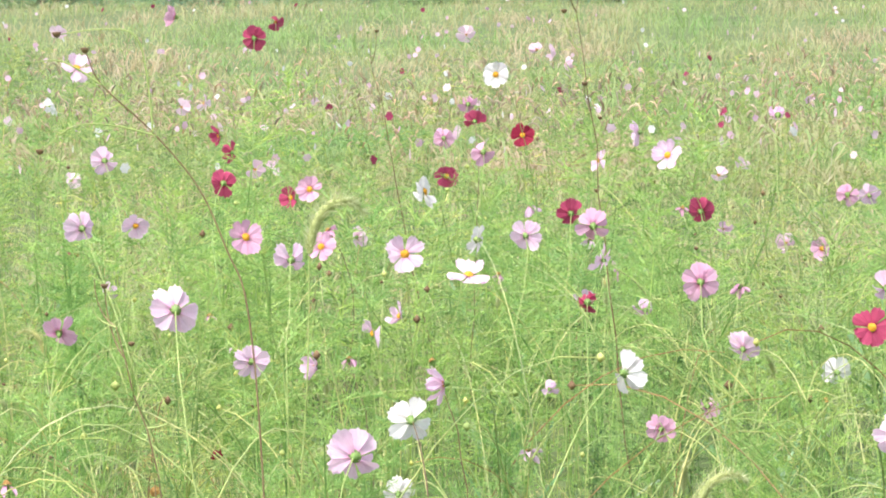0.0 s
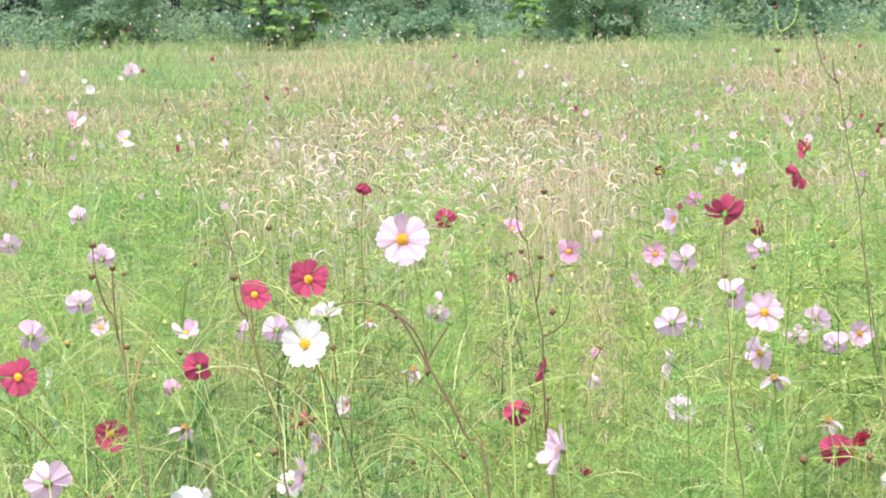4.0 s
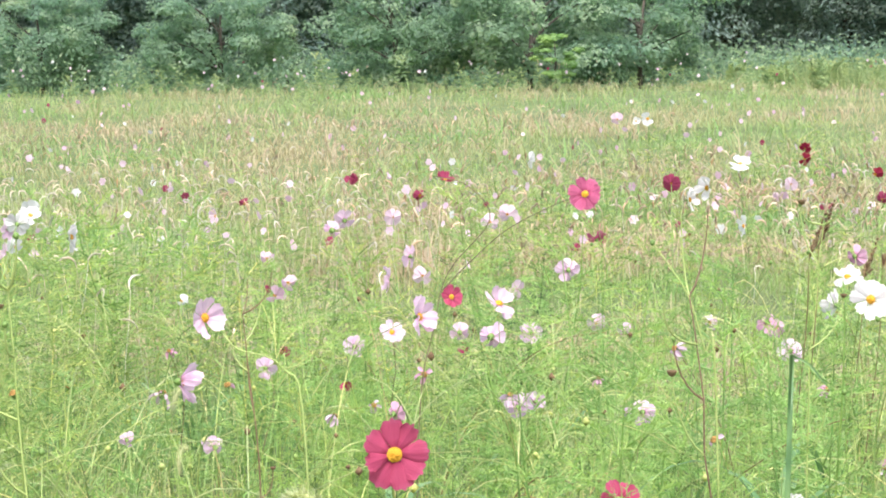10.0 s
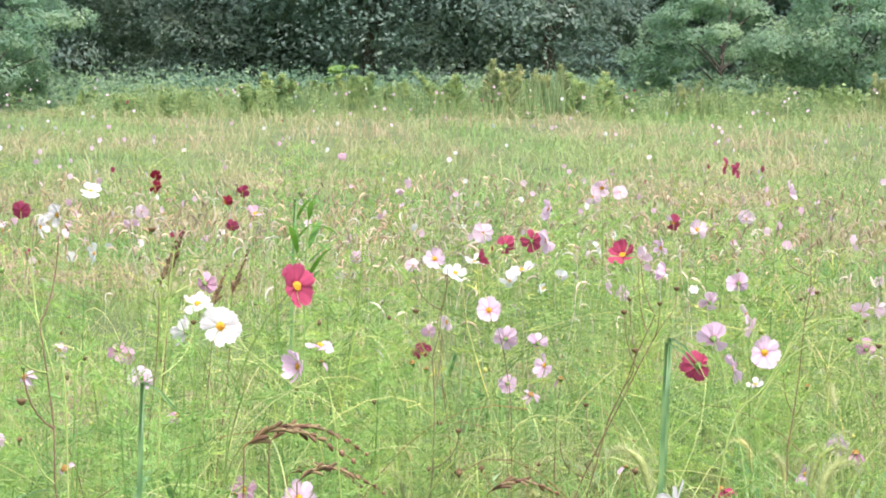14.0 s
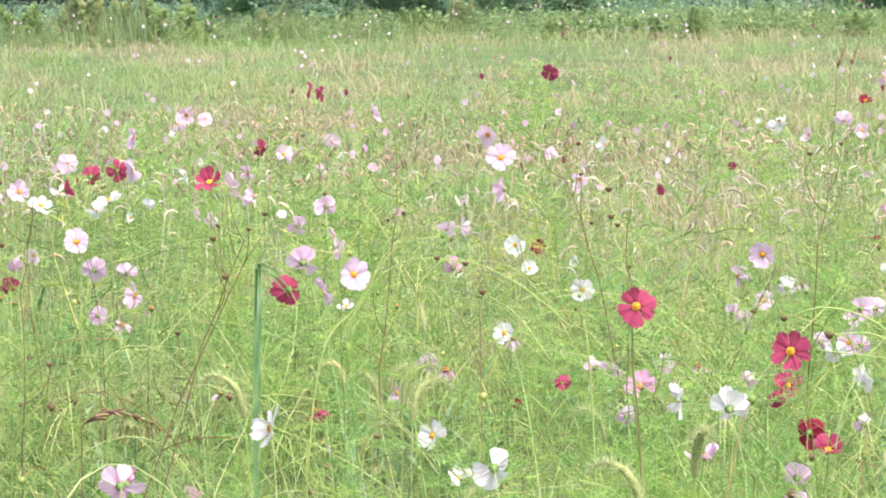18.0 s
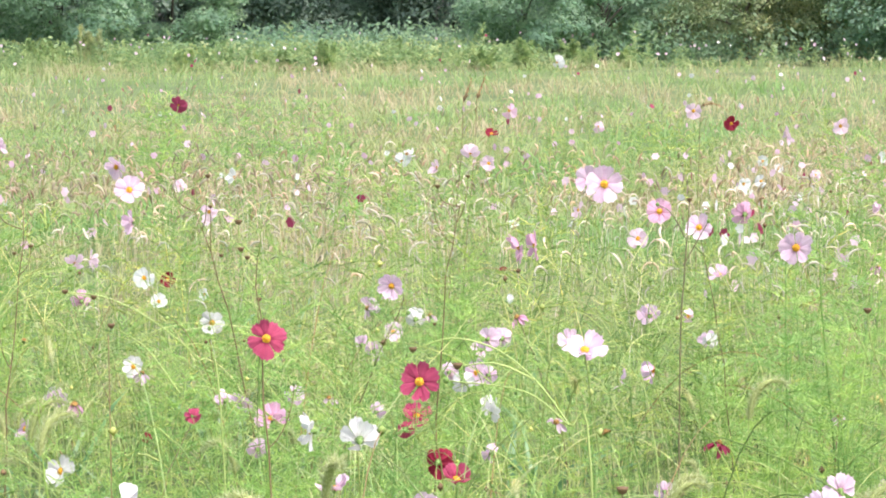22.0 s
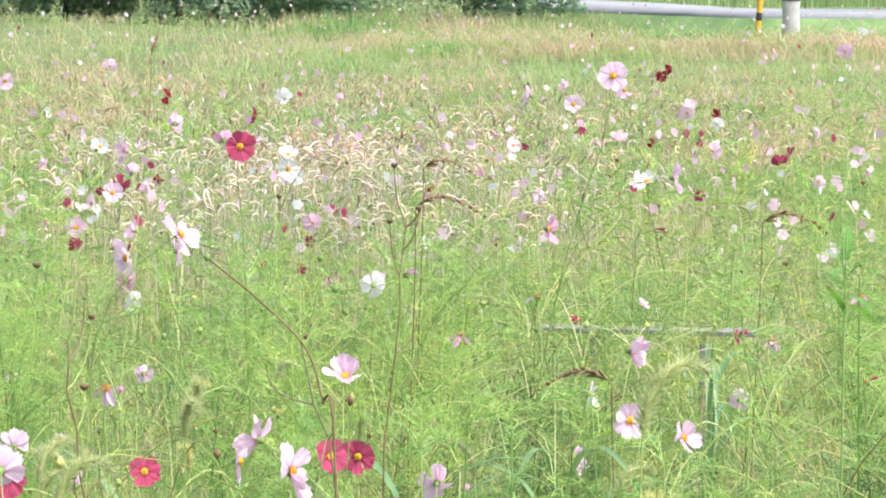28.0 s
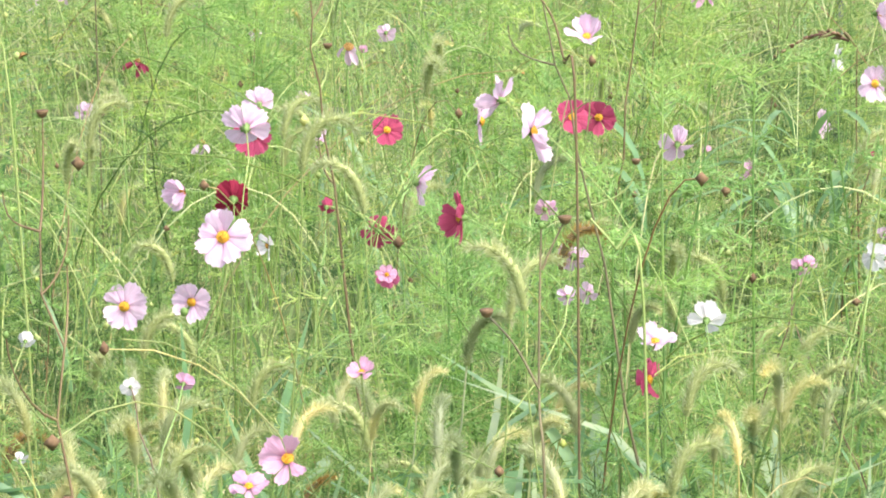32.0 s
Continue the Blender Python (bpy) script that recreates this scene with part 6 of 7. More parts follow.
# the wood's depths, and the rough growth along its foot
def leaf_bank(name, mat, az0, az1, r0, r1, top, leaves, leaf, label, category, rough=0.5):
    a = np.radians(trng.uniform(az0, az1, leaves))
    r = trng.uniform(r0, r1, leaves)
    lump = np.array([noise.noise(Vector((p * 60, q * 0.25, 3.1))) for p, q in zip(a[::7], r[::7])])
    edge = np.clip(np.minimum(np.degrees(a) - az0, az1 - np.degrees(a)) / 3.0, 0.15, 1)
    h = edge * top * (1 + rough * np.repeat(lump, 7)[:leaves]) if leaves % 7 == 0 else top
    z = 0.45 + 0.27 * np.clip((90 - np.degrees(a)) / 6, 0, 1) + h * trng.random(leaves) ** 0.8
    p = np.stack([r * np.sin(a), r * np.cos(a), z], -1)
    nrm = trng.normal(0, 1, (leaves, 3)) + np.array([0, 0, 0.6])
    nrm /= np.linalg.norm(nrm, axis=1)[:, None]
    s = np.cross(nrm, trng.normal(0, 1, (leaves, 3)))
    s /= np.linalg.norm(s, axis=1)[:, None]
    u = np.cross(nrm, s)
    w = leaf * trng.uniform(0.6, 1.4, leaves)[:, None]
    V = np.stack([p - u * w, p + s * w * 0.5, p + u * w, p - s * w * 0.5], 1).reshape(-1, 3)
    F = (np.arange(leaves) * 4)[:, None] + np.arange(4)[None]
    tagged(new(name, mesh_from(name, V, F, mat)), label, category, kind="stuff")


leaf_bank("far_wood", hazed_wood_leaf, -22, 92.5, 90, 104, 13, 77000, 0.42, "dense dark green depths of the wood behind the trees", "wood", 0.15)
leaf_bank("undergrowth", hazed_bush_leaf, -20, 89, 56, 63, 0.85, 126000, 0.06, "mixed green undergrowth along the foot of the wood", "undergrowth", 0.9)
leaf_bank("undergrowth", scrub_leaf, 45, 77, 52, 57, 0.55, 42000, 0.055, "light green low scrub and vines before the wood", "undergrowth", 0.9)
leaf_bank("undergrowth", brown_leaf, 85, 95.5, 58, 64, 0.8, 14000, 0.05, "faded brown-green scrub beside the last tree", "undergrowth", 0.7)
reeds = [tuft(trng, 16, 1.2, 0.022, 0.2, 0.45) for _ in range(5)]
n = 900
pl, r, a = field(trng, n, 51, 55, 1.0, 45.5, 66)
lumps = np.array([noise.noise(Vector((q * 90, 1.7, 0))) for q in a])
size = trng.uniform(0.25, 0.5, n) * (1 + 0.9 * lumps) * np.clip((np.degrees(a) - 44.5) / 4, 0.3, 1) * (1 + 0.5 * np.exp(-((np.degrees(a) - 57.4) / 0.7) ** 2) + 0.3 * np.exp(-((np.degrees(a) - 54) / 2.5) ** 2))
stuff("reeds", scatter(reeds, trng.integers(0, 5, n), pl, trng.random(n) * 6.28, size), reed_leaf, "tall light green reeds and rough grass by the wood", "reeds")


# tall weeds with feathery upright tops, between the meadow and the wood
def feathery_weed(stems, mat, label):
    root = new("tall_weed")
    for k in range(stems):
        h = trng.uniform(0.7, 1.15)
        foot, lean = np.append(trng.normal(0, 0.16, 2), 0), np.append(trng.normal(0, 0.14, 2), h)
        pts = bezier(foot, foot + (0, 0, h * 0.5), foot + lean * (0.6, 0.6, 0.8), foot + lean, 6)
        v, f = tube(pts, np.linspace(0.009, 0.003, 6), 4)
        stem = part("stem", mesh_from("stem", v, f, stem_mats[0], True), root)
        m = 260
        q = trng.random(m) ** 0.8
        at = foot + lean * np.stack([q * q, q * q, q], -1)
        a = trng.random(m) * 6.28
        L = (0.06 + 0.2 * (1 - q)) * trng.uniform(0.6, 1.2, m)
        d = np.stack([np.cos(a), np.sin(a), trng.uniform(0.5, 1.4, m)], -1)
        side = np.stack([-np.sin(a), np.cos(a), trng.normal(0, 0.4, m)], -1) * 0.016
        mid, tip = at + d * L[:, None] * 0.5, at + d * L[:, None] - np.array([0, 0, 0.03])
        V = np.stack([at, mid + side, tip, mid - side], 1).reshape(-1, 3)
        part("leaves", mesh_from("leaves", V, (np.arange(m) * 4)[:, None] + np.arange(4)[None], mat), stem)
    return tagged(root, label, "weed", "tall weeds before the wood")


plume_leaf = foliage_material("weed_top_pale", ((0.0, (0.33, 0.43, 0.23)), (0.6, (0.43, 0.5, 0.3)), (1.0, (0.54, 0.56, 0.4))), (1.06, 1.0, 0.97), 1.0, 0.5, (1.1, 1.1, 0.95))
weed_leaf = foliage_material("weed_leaf_light", ((0.0, (0.28, 0.42, 0.2)), (0.6, (0.36, 0.49, 0.25)), (1.0, (0.46, 0.54, 0.32))), (1.05, 1.0, 0.97), 1.0, 0.5, (1.1, 1.1, 0.95))
weeds = [feathery_weed(6, weed_leaf, "upright light green weed with feathery leafy tops") for _ in range(3)]
pales = [feathery_weed(6, plume_leaf, "tall weed with pale straw-beige feathery plumes") for _ in range(2)]
for az in np.arange(46.5, 77, 0.75):
    set_at(weeds, az + trng.normal() * 0.3, trng.uniform(51.5, 54), trng.uniform(0.55, 0.9) * (1.2 if 50 < az < 58 else 0.75), 1.4)
edge = [cosmos_bush(trng, 18, 0.7, 0.24, 0.009, 4, 0) for _ in range(4)]
n = 520
pl, r, a = field(trng, n, 45, 53, 1.0, AZ0 - 5, 94)
stuff("edge_weeds", scatter(edge, trng.integers(0, 4, n), pl, trng.random(n) * 6.28, trng.uniform(0.4, 0.85, n) * (1 + 0.7 * (trng.random(n) > 0.93))), weed_leaf,
      "light green feathery weeds where the meadow meets the wood", "weeds")
for az, s in ((56.3, 1.3), (57.0, 1.2), (64.6, 0.95), (60.2, 0.8)):
    set_at(pales, az, 52.5, s, 1.0)

# ---------------------------------------------------------------- road, bank and poles
def road_edge(deg):
    """Distance of the lane's near edge, which swings towards the meadow."""
    return 62 - 13 * np.minimum(1, 7 * np.clip((deg - 93.6) / 34, 0, 1)) ** 0.8


def build_bank():
    """Grassy bank that carries the road and climbs to a hillside behind it."""
    az = np.radians(np.linspace(88.5, 135, 90))
    edge = road_edge(np.degrees(az))
    cols = []
    for k, z in ((45.5, 0.15), (46.6, 0.34)):
        cols.append((np.full(len(az), k), z))
    cols += [(edge - 1.6, 0.36), (edge - 0.5, 0.93)]
    for k, z in ((66, 0.93), (80, 0.93), (100, 0.94), (122, 1.0), (130, 1.6), (150, 4.2), (190, 9), (250, 16)):
        cols.append((np.full(len(az), k), z))
    fade = np.clip((np.degrees(az) - 88.5) / 2.0, 0, 1)
    V = np.stack([np.stack([r * np.sin(az), r * np.cos(az), z * fade + 0.35 * (1 - fade)], -1) for r, z in cols], 1).reshape(-1, 3)
    rr = cols
    w = len(rr)
    F = [(i * w + j, (i + 1) * w + j, (i + 1) * w + j + 1, i * w + j + 1) for i in range(len(az) - 1) for j in range(w - 1)]
    tagged(new("bank", mesh_from("bank", V, F, bank_mat, True)), "green grassy bank and hillside beyond the road", "bank", kind="structure")


def build_road():
    """A pale asphalt lane on the bank, with a raised kerb on each side."""
    n = 30
    t = np.linspace(0, 1, n)
    az = np.radians(93.6 + 34 * t)
    near, far = 62 - 13 * np.minimum(1, 7 * t) ** 0.8, 116 - 54 * np.minimum(1, 7 * t) ** 0.7
    V, F = [], []
    for r, z in ((near, 0.9), (near, 0.99), (far, 0.99), (far, 0.9)):
        V.append(np.stack([r * np.sin(az), r * np.cos(az), np.full(n, z)], -1))
    V = np.concatenate(V)
    for k in range(3):
        F += [(k * n + i, k * n + i + 1, (k + 1) * n + i + 1, (k + 1) * n + i) for i in range(n - 1)]
    tagged(new("road", mesh_from("road", V, F, road_mat)), "pale grey asphalt lane on the grassy bank", "road", kind="structure")


build_bank()
build_road()

turf = [tuft(trng, 12, 0.4, 0.02, 0.3, 0.8) for _ in range(5)]
n = 5000
pl, r, a = field(trng, n, 70, 170, 1.0, 91.5, 112)
pl[:, 2] = np.interp(r, (100, 122, 130, 150, 190), (0.94, 1.0, 1.6, 4.2, 9)) - 0.03
far_edge = 116 - 54 * np.minimum(1, 7 * np.clip((np.degrees(a) - 93.6) / 34, 0, 1)) ** 0.7
keep = (r > far_edge + 1.5) | (np.degrees(a) < 93)
pl, n = pl[keep], int(keep.sum())
stuff("bank_grass", scatter(turf, trng.integers(0, 5, n), pl, trng.random(n) * 6.28, trng.uniform(0.8, 1.8, n)), reed_leaf, "rough green grass on the hillside", "grass")

n = 900
pl, r, a = field(trng, n, 47, 60, 1.0, 88, 95)
pl[:, 2] = 0.36
stuff("bank_grass", scatter(turf, trng.integers(0, 5, n), pl, trng.random(n) * 6.28, trng.uniform(1.2, 2.0, n)), far_mat, "yellow-green rough grass at the foot of the bank", "grass")

paint_yellow = plain_material("pole_yellow", ((0.3, (0.62, 0.33, 0.02)), (0.7, (0.75, 0.45, 0.04))), 6, 0.5)
paint_black = plain_material("pole_black", ((0.3, (0.02, 0.02, 0.02)), (0.7, (0.05, 0.05, 0.05))), 6, 0.5)
concrete = plain_material("pole_concrete", ((0.3, (0.42, 0.43, 0.42)), (0.7, (0.58, 0.58, 0.57))), 5, 0.85, 0, 0.2)
sign_white = plain_material("sign_white", ((0.3, (0.72, 0.72, 0.72)), (0.7, (0.82, 0.82, 0.82))), 4, 0.5)


def utility_pole(az, r):
    root = tagged(new("utility_pole"), "grey concrete utility pole with a small striped plate", "pole")
    root.matrix_basis = pose(*polar(az, r, 0.3), 0, 0, -az)
    part("shaft", lathe(((0.16, -0.1), (0.155, 2.5), (0.14, 6.0), (0.13, 8.5), (0.001, 8.52)), concrete, "shaft", 16), root)
    plate = part("plate", box_mesh(0.2, 0.02, 0.46, sign_white), root, pose(0.05, -0.178, 1.3), "white plate with black bars")
    for k in range(4):
        part("bar", box_mesh(0.022, 0.008, 0.4, paint_black), plate, pose(-0.072 + 0.048 * k, -0.0142, 0), "black bar")
    for z in (1.02, 1.58):
        part("band", lathe(((0.163, -0.02), (0.17, -0.02), (0.17, 0.02), (0.163, 0.02)), paint_black, "band", 16), root, pose(0, 0, z))


def box_mesh(sx, sy, sz, mat):
    bm = bmesh.new()
    bmesh.ops.create_cube(bm, size=1)
    bmesh.ops.scale(bm, vec=(sx, sy, sz), verts=bm.verts)
    bmesh.ops.bevel(bm, geom=bm.edges[:], offset=min(sx, sy, sz) * 0.15, segments=1, affect="EDGES")
    me = bpy.data.meshes.new("board")
    bm.to_mesh(me)
    bm.free()
    me.materials.append(mat)
    return me


def marker_post(az, r):
    root = tagged(new("marker_post"), "leaning yellow roadside post with black bands", "post")
    root.matrix_basis = pose(*polar(az, r, 0.3), 0, 4, -az)
    part("shaft", lathe(((0.05, -0.1), (0.05, 2.12), (0.035, 2.16), (0.001, 2.17)), paint_yellow, "shaft", 10), root)
    for z in (0.72, 1.1, 1.48):
        part("band", lathe(((0.052, -0.07), (0.054, -0.06), (0.054, 0.06), (0.052, 0.07)), paint_black, "band", 10), root, pose(0, 0, z), "black band")


utility_pole(99.33, 45.5)
marker_post(98.55, 45.0)

wood_grey = plain_material("weathered_wood", ((0.3, (0.13, 0.14, 0.13)), (0.7, (0.3, 0.31, 0.3))), 12, 0.85, 0, 0.4)


def low_rail():
    """A weathered board on two stakes, half sunk in the grass."""
    az, r = 96.2, 7.6
    root = tagged(new("low_rail"), "weathered grey board on two short stakes in the grass", "rail")
    root.matrix_basis = pose(*polar(az, r, -0.02), 0, 0, -az + 3)
    part("board", box_mesh(0.66, 0.04, 0.016, wood_grey), root, pose(0, 0, 0.57, 8, 1, 0))
    for x in (-0.3, 0.3):
        part("stake", box_mesh(0.02, 0.02, 0.6, wood_grey), root, pose(x * 0.55, 0.0, 0.262))


low_rail()


# ---------------------------------------------------------------- grasses and weeds that stand out
grng = np.random.default_rng(51)
dark_stem = plain_material("stem_dark", ((0.3, (0.12, 0.11, 0.06)), (0.7, (0.24, 0.2, 0.1))), 14, 0.7)
brown_stem = plain_material("stem_brown", ((0.3, (0.14, 0.085, 0.045)), (0.7, (0.25, 0.19, 0.09))), 14, 0.7)
red_stem = plain_material("stem_red", ((0.3, (0.12, 0.065, 0.04)), (0.7, (0.2, 0.125, 0.075))), 14, 0.7)
STALKS = {"brown": brown_stem, "dark": dark_stem, "reddish": red_stem, "green": stem_mats[1]}


STALK_LEAVES = [mesh_from("foliage", *near_bushes[k], (feather_mat, young_mat, feather_mat)[k]) for k in range(3)]


def weed_stalk(foot, a, b, tone):
    """A stout bare cosmos stalk with thin side branches, seed heads at their tips."""
    foot, a, b = (np.array(q) for q in (foot, a, b))
    root = tagged(new("bare_stalk"), f"tall {tone} cosmos stalk with bare side branches", "stalk", "bare stalks")
    root.location = foot
    mat = STALKS[tone]
    a, b = a - foot, b - foot
    pts = bezier((0, 0, 0), a * 0.5 + np.append(grng.normal(0, 0.05, 2), 0), a + grng.normal(0, 0.02, 3), b, 14)
    pts[4:13] += grng.normal(0, 0.003, (9, 3))
    part("foliage", STALK_LEAVES[int(grng.integers(0, 3))], root, pose(0, 0, 0, 0, 0, grng.random() * 360) @ Matrix.Scale(0.9 * a[2] / 0.66, 4), "feathery green leaves")
    rad = np.linspace(0.0026, 0.001, 14)
    v, f = tube(pts[:7], rad[:7], 6)
    part("lower_stem", mesh_from("lower_stem", v, f, mat, True), root)
    v, f = tube(pts[6:], rad[6:], 6)
    part("stem", mesh_from("stem", v, f, mat, True), root)
    for k in (8, 10, 11, 12, 13, 13):
        side = np.append(grng.normal(0, 0.035, 2), grng.uniform(0.04, 0.12))
        tip = pts[k] + side
        v, f = tube(bezier(pts[k], pts[k] + side * (0.6, 0.6, 0.15), tip - (0, 0, 0.04), tip, 7), np.linspace(0.0017, 0.0009, 7), 4)
        branch = part("branch", mesh_from("branch", v, f, mat if grng.random() < 0.5 else stem_mats[1], True), root)
        if grng.random() < 0.7:
            s = grng.uniform(0.006, 0.009)
            part("seed_head", BUD if grng.random() < 0.5 else SEED, branch, Matrix.Translation(tip) @ Matrix.Scale(s, 4), "small round seed head")


SEED = lathe(((0.001, -0.6), (0.5, -0.35), (0.75, 0.1), (0.9, 0.5), (0.4, 0.45), (0.001, 0.6)), seed_mat, "seed_head")


def bristly_head(rng, length, mat):
    """A foxtail: core and bristles, arching over along +x."""
    t = np.linspace(0, 1, 12)
    c = rng.uniform(1.6, 3.0)
    bend = 0.15 + c * t ** 1.9
    step = length / 11 * np.stack([np.sin(bend), 0.06 * np.sin(4 * t), np.cos(bend)], -1)
    pts = np.concatenate([np.zeros((1, 3)), np.cumsum(step[:-1], axis=0)])
    rad = 0.0042 * np.sin(np.clip(t * 1.08 + 0.12, 0, 1) * math.pi) ** 0.6 + 0.0006
    core = tube(pts, rad, 6)
    T = np.gradient(pts, axis=0)
    T /= np.linalg.norm(T, axis=1)[:, None]
    n = 760
    k = rng.integers(0, 11, n)
    g = rng.random(n)[:, None]
    p = pts[k] * (1 - g) + pts[k + 1] * g
    d = rng.normal(0, 1, (n, 3))
    d -= (d * T[k]).sum(1)[:, None] * T[k]
    d /= np.linalg.norm(d, axis=1)[:, None]
    d = d + T[k] * 0.75
    d /= np.linalg.norm(d, axis=1)[:, None]
    L = 0.0145 * rng.uniform(0.6, 1.2, n)[:, None] * (0.55 + 0.45 * rad[k] / rad.max())[:, None]
    s = np.cross(d, rng.normal(0, 1, (n, 3)))
    s *= 0.0006 / np.linalg.norm(s, axis=1)[:, None]
    V = np.stack([p - s, p + s, p + d * L], 1).reshape(-1, 3)
    return core, (V, np.arange(3 * n).reshape(-1, 3))


HEADS = {}
for ripe, mat in ((False, foxtail_mat), (True, foxtail_ripe_mat)):
    HEADS[ripe] = []
    for _ in range(4):
        core, hair = bristly_head(grng, 0.085, mat)
        HEADS[ripe].append((mesh_from("seed_head", *core, core_mat if not ripe else brown_stem, True), mesh_from("bristles", *hair, mat)))


def foxtail(x, y, z, yaw, length, ripe=False):
    """Foxtail grass: stalk, bristly arching head, one blade. The head's arch starts below (x, y, z)."""
    s = length / 0.085
    c, n = math.cos(radians(yaw)), math.sin(radians(yaw))
    neck = np.array([x - c * 0.022 * s, y - n * 0.022 * s, z - 0.062 * s])
    foot = np.array([neck[0] - c * 0.08 + grng.normal() * 0.03, neck[1] - n * 0.08 + grng.normal() * 0.03, 0])
    root = tagged(new("foxtail_grass"), "ripening orange-brown foxtail grass head on a thin stalk" if ripe else "pale green bristly foxtail grass head arching on its stalk", "grass", "foxtail grasses")
    root.location = foot
    nk = neck - foot
    v, f = tube(bezier((0, 0, 0), (0, 0, nk[2] * 0.4), nk - (0, 0, nk[2] * 0.3), nk, 9), np.linspace(0.0017, 0.001, 9), 5)
    part("stalk", mesh_from("stalk", v, f, stem_mats[1], True), root)
    core, hair = HEADS[ripe][int(grng.integers(0, 4))]
    m = Matrix.Translation(nk) @ pose(0, 0, 0, 0, 0, yaw + grng.normal() * 12) @ Matrix.Scale(s, 4)
    head = part("seed_head", core, root, m)
    part("bristles", hair, head, None, "fine pale bristles")
    bv, bf = blade(grng, 0.22, 0.011, 1.2, 0.4)
    part("blade", mesh_from("blade", bv, bf, blade_mat), root, Matrix.Translation(nk * 0.45) @ pose(0, 0, 0, 0, 0, grng.random() * 360))


def panicle(x, y, z, yaw, length, arch=1.0):
    """Barnyard grass: a stalk with a drooping brown head of many short spikes."""
    c, n = math.cos(radians(yaw)), math.sin(radians(yaw))
    foot = np.array([x - c * 0.6 * length, y - n * 0.6 * length, 0.0])
    root = tagged(new("barnyard_grass"), "brown drooping barnyard grass head on its stalk" if arch > 0.5 else "dark brown upright barnyard grass head", "grass", "barnyard grasses")
    root.location = foot
    top = np.array([x, y, z]) - foot
    h = np.array([c, n, 0.0])
    neck = top - h * 0.45 * length * arch - np.array([0, 0, 0.5 * length * (1.3 - arch)])
    v, f = tube(bezier((0, 0, 0), (0, 0, neck[2] * 0.5), neck - (0, 0, neck[2] * 0.3), neck, 9), np.linspace(0.0022, 0.0014, 9), 5)
    part("stalk", mesh_from("stalk", v, f, brown_stem, True), root)
    end = neck + h * length * arch + np.array([0, 0, length * (1.0 - arch) - 0.12 * length * arch])
    mid = neck + h * length * 0.45 * arch + np.array([0, 0, 0.3 * length])
    ax = bezier(neck, neck * 0.6 + mid * 0.4 + (0, 0, 0.05 * length), mid, end, 15)
    pieces = [tube(ax, np.linspace(0.0014, 0.0006, 15), 4)]
    for k in range(1, 15):
        for sgn in (-1, 1):
            d = (ax[k] - ax[k - 1]) / np.linalg.norm(ax[k] - ax[k - 1])
            sd = np.cross(d, (0, 0, 1)) * sgn * 0.5 + d + grng.normal(0, 0.25, 3)
            L = length * 0.2 * (1.1 - k / 16) * grng.uniform(0.7, 1.2)
            e = ax[k] + sd / np.linalg.norm(sd) * L
            pieces.append(tube(bezier(ax[k], ax[k] * 0.6 + e * 0.4, e, e - (0, 0, 0.2 * L), 5), np.array([0.0012, 0.003, 0.0034, 0.0028, 0.0006]), 4))
    v, f = join(pieces)
    part("seed_head", mesh_from("seed_head", v, f, panicle_mat), root)


def leaf_mesh(length, width, mat):
    V, F = [], []
    for j in range(7):
        t = j / 6
        w = width * 0.5 * math.sin(math.pi * min(1, 0.06 + 0.94 * t) ** 0.8)
        z = 0.12 * length * math.sin(2.2 * t) - 0.1 * length * t * t
        V += [(-w, t * length, z + 0.12 * w), (0, t * length, z - 0.1 * w), (w, t * length, z + 0.12 * w)]
    for j in range(6):
        F += [(3 * j, 3 * j + 1, 3 * j + 4, 3 * j + 3), (3 * j + 1, 3 * j + 2, 3 * j + 5, 3 * j + 4)]
    return mesh_from("leaf", V, F, mat, True)


lance_leaf = foliage_material("weed_leaf", ((0.0, (0.1, 0.26, 0.05)), (1.0, (0.19, 0.38, 0.09))), (0.9, 0.95, 0.9), 3.0, 0.4, (1.2, 1.2, 0.6), 0.4, 0.5)


def leafy_weed(x, y, z, length):
    """A weed with narrow lance-shaped leaves spreading from the top of its stem."""
    root = tagged(new("leafy_weed"), "bright green weed with lance-shaped leaves on an upright stem", "weed")
    root.location = (x, y, 0)
    v, f = tube(bezier((0, 0, 0), (0.01, 0, z * 0.4), (-0.02, 0.01, z * 0.8), (0.01, 0, z + 0.02), 9), np.linspace(0.003, 0.0015, 9), 5)
    part("stem", mesh_from("stem", v, f, stem_mats[0], True), root)
    me = leaf_mesh(length, length * 0.15, lance_leaf)
    for k in range(11):
        part("leaf", me, root, pose(0.008, 0, z - 0.016 * k, grng.uniform(-25, 45), 0, k * 137 + grng.normal() * 15) @ Matrix.Scale(grng.uniform(0.75, 1.2), 4))
    part("foliage", STALK_LEAVES[0], root, Matrix.Scale(0.8 * z / 0.66, 4), "feathery green leaves")


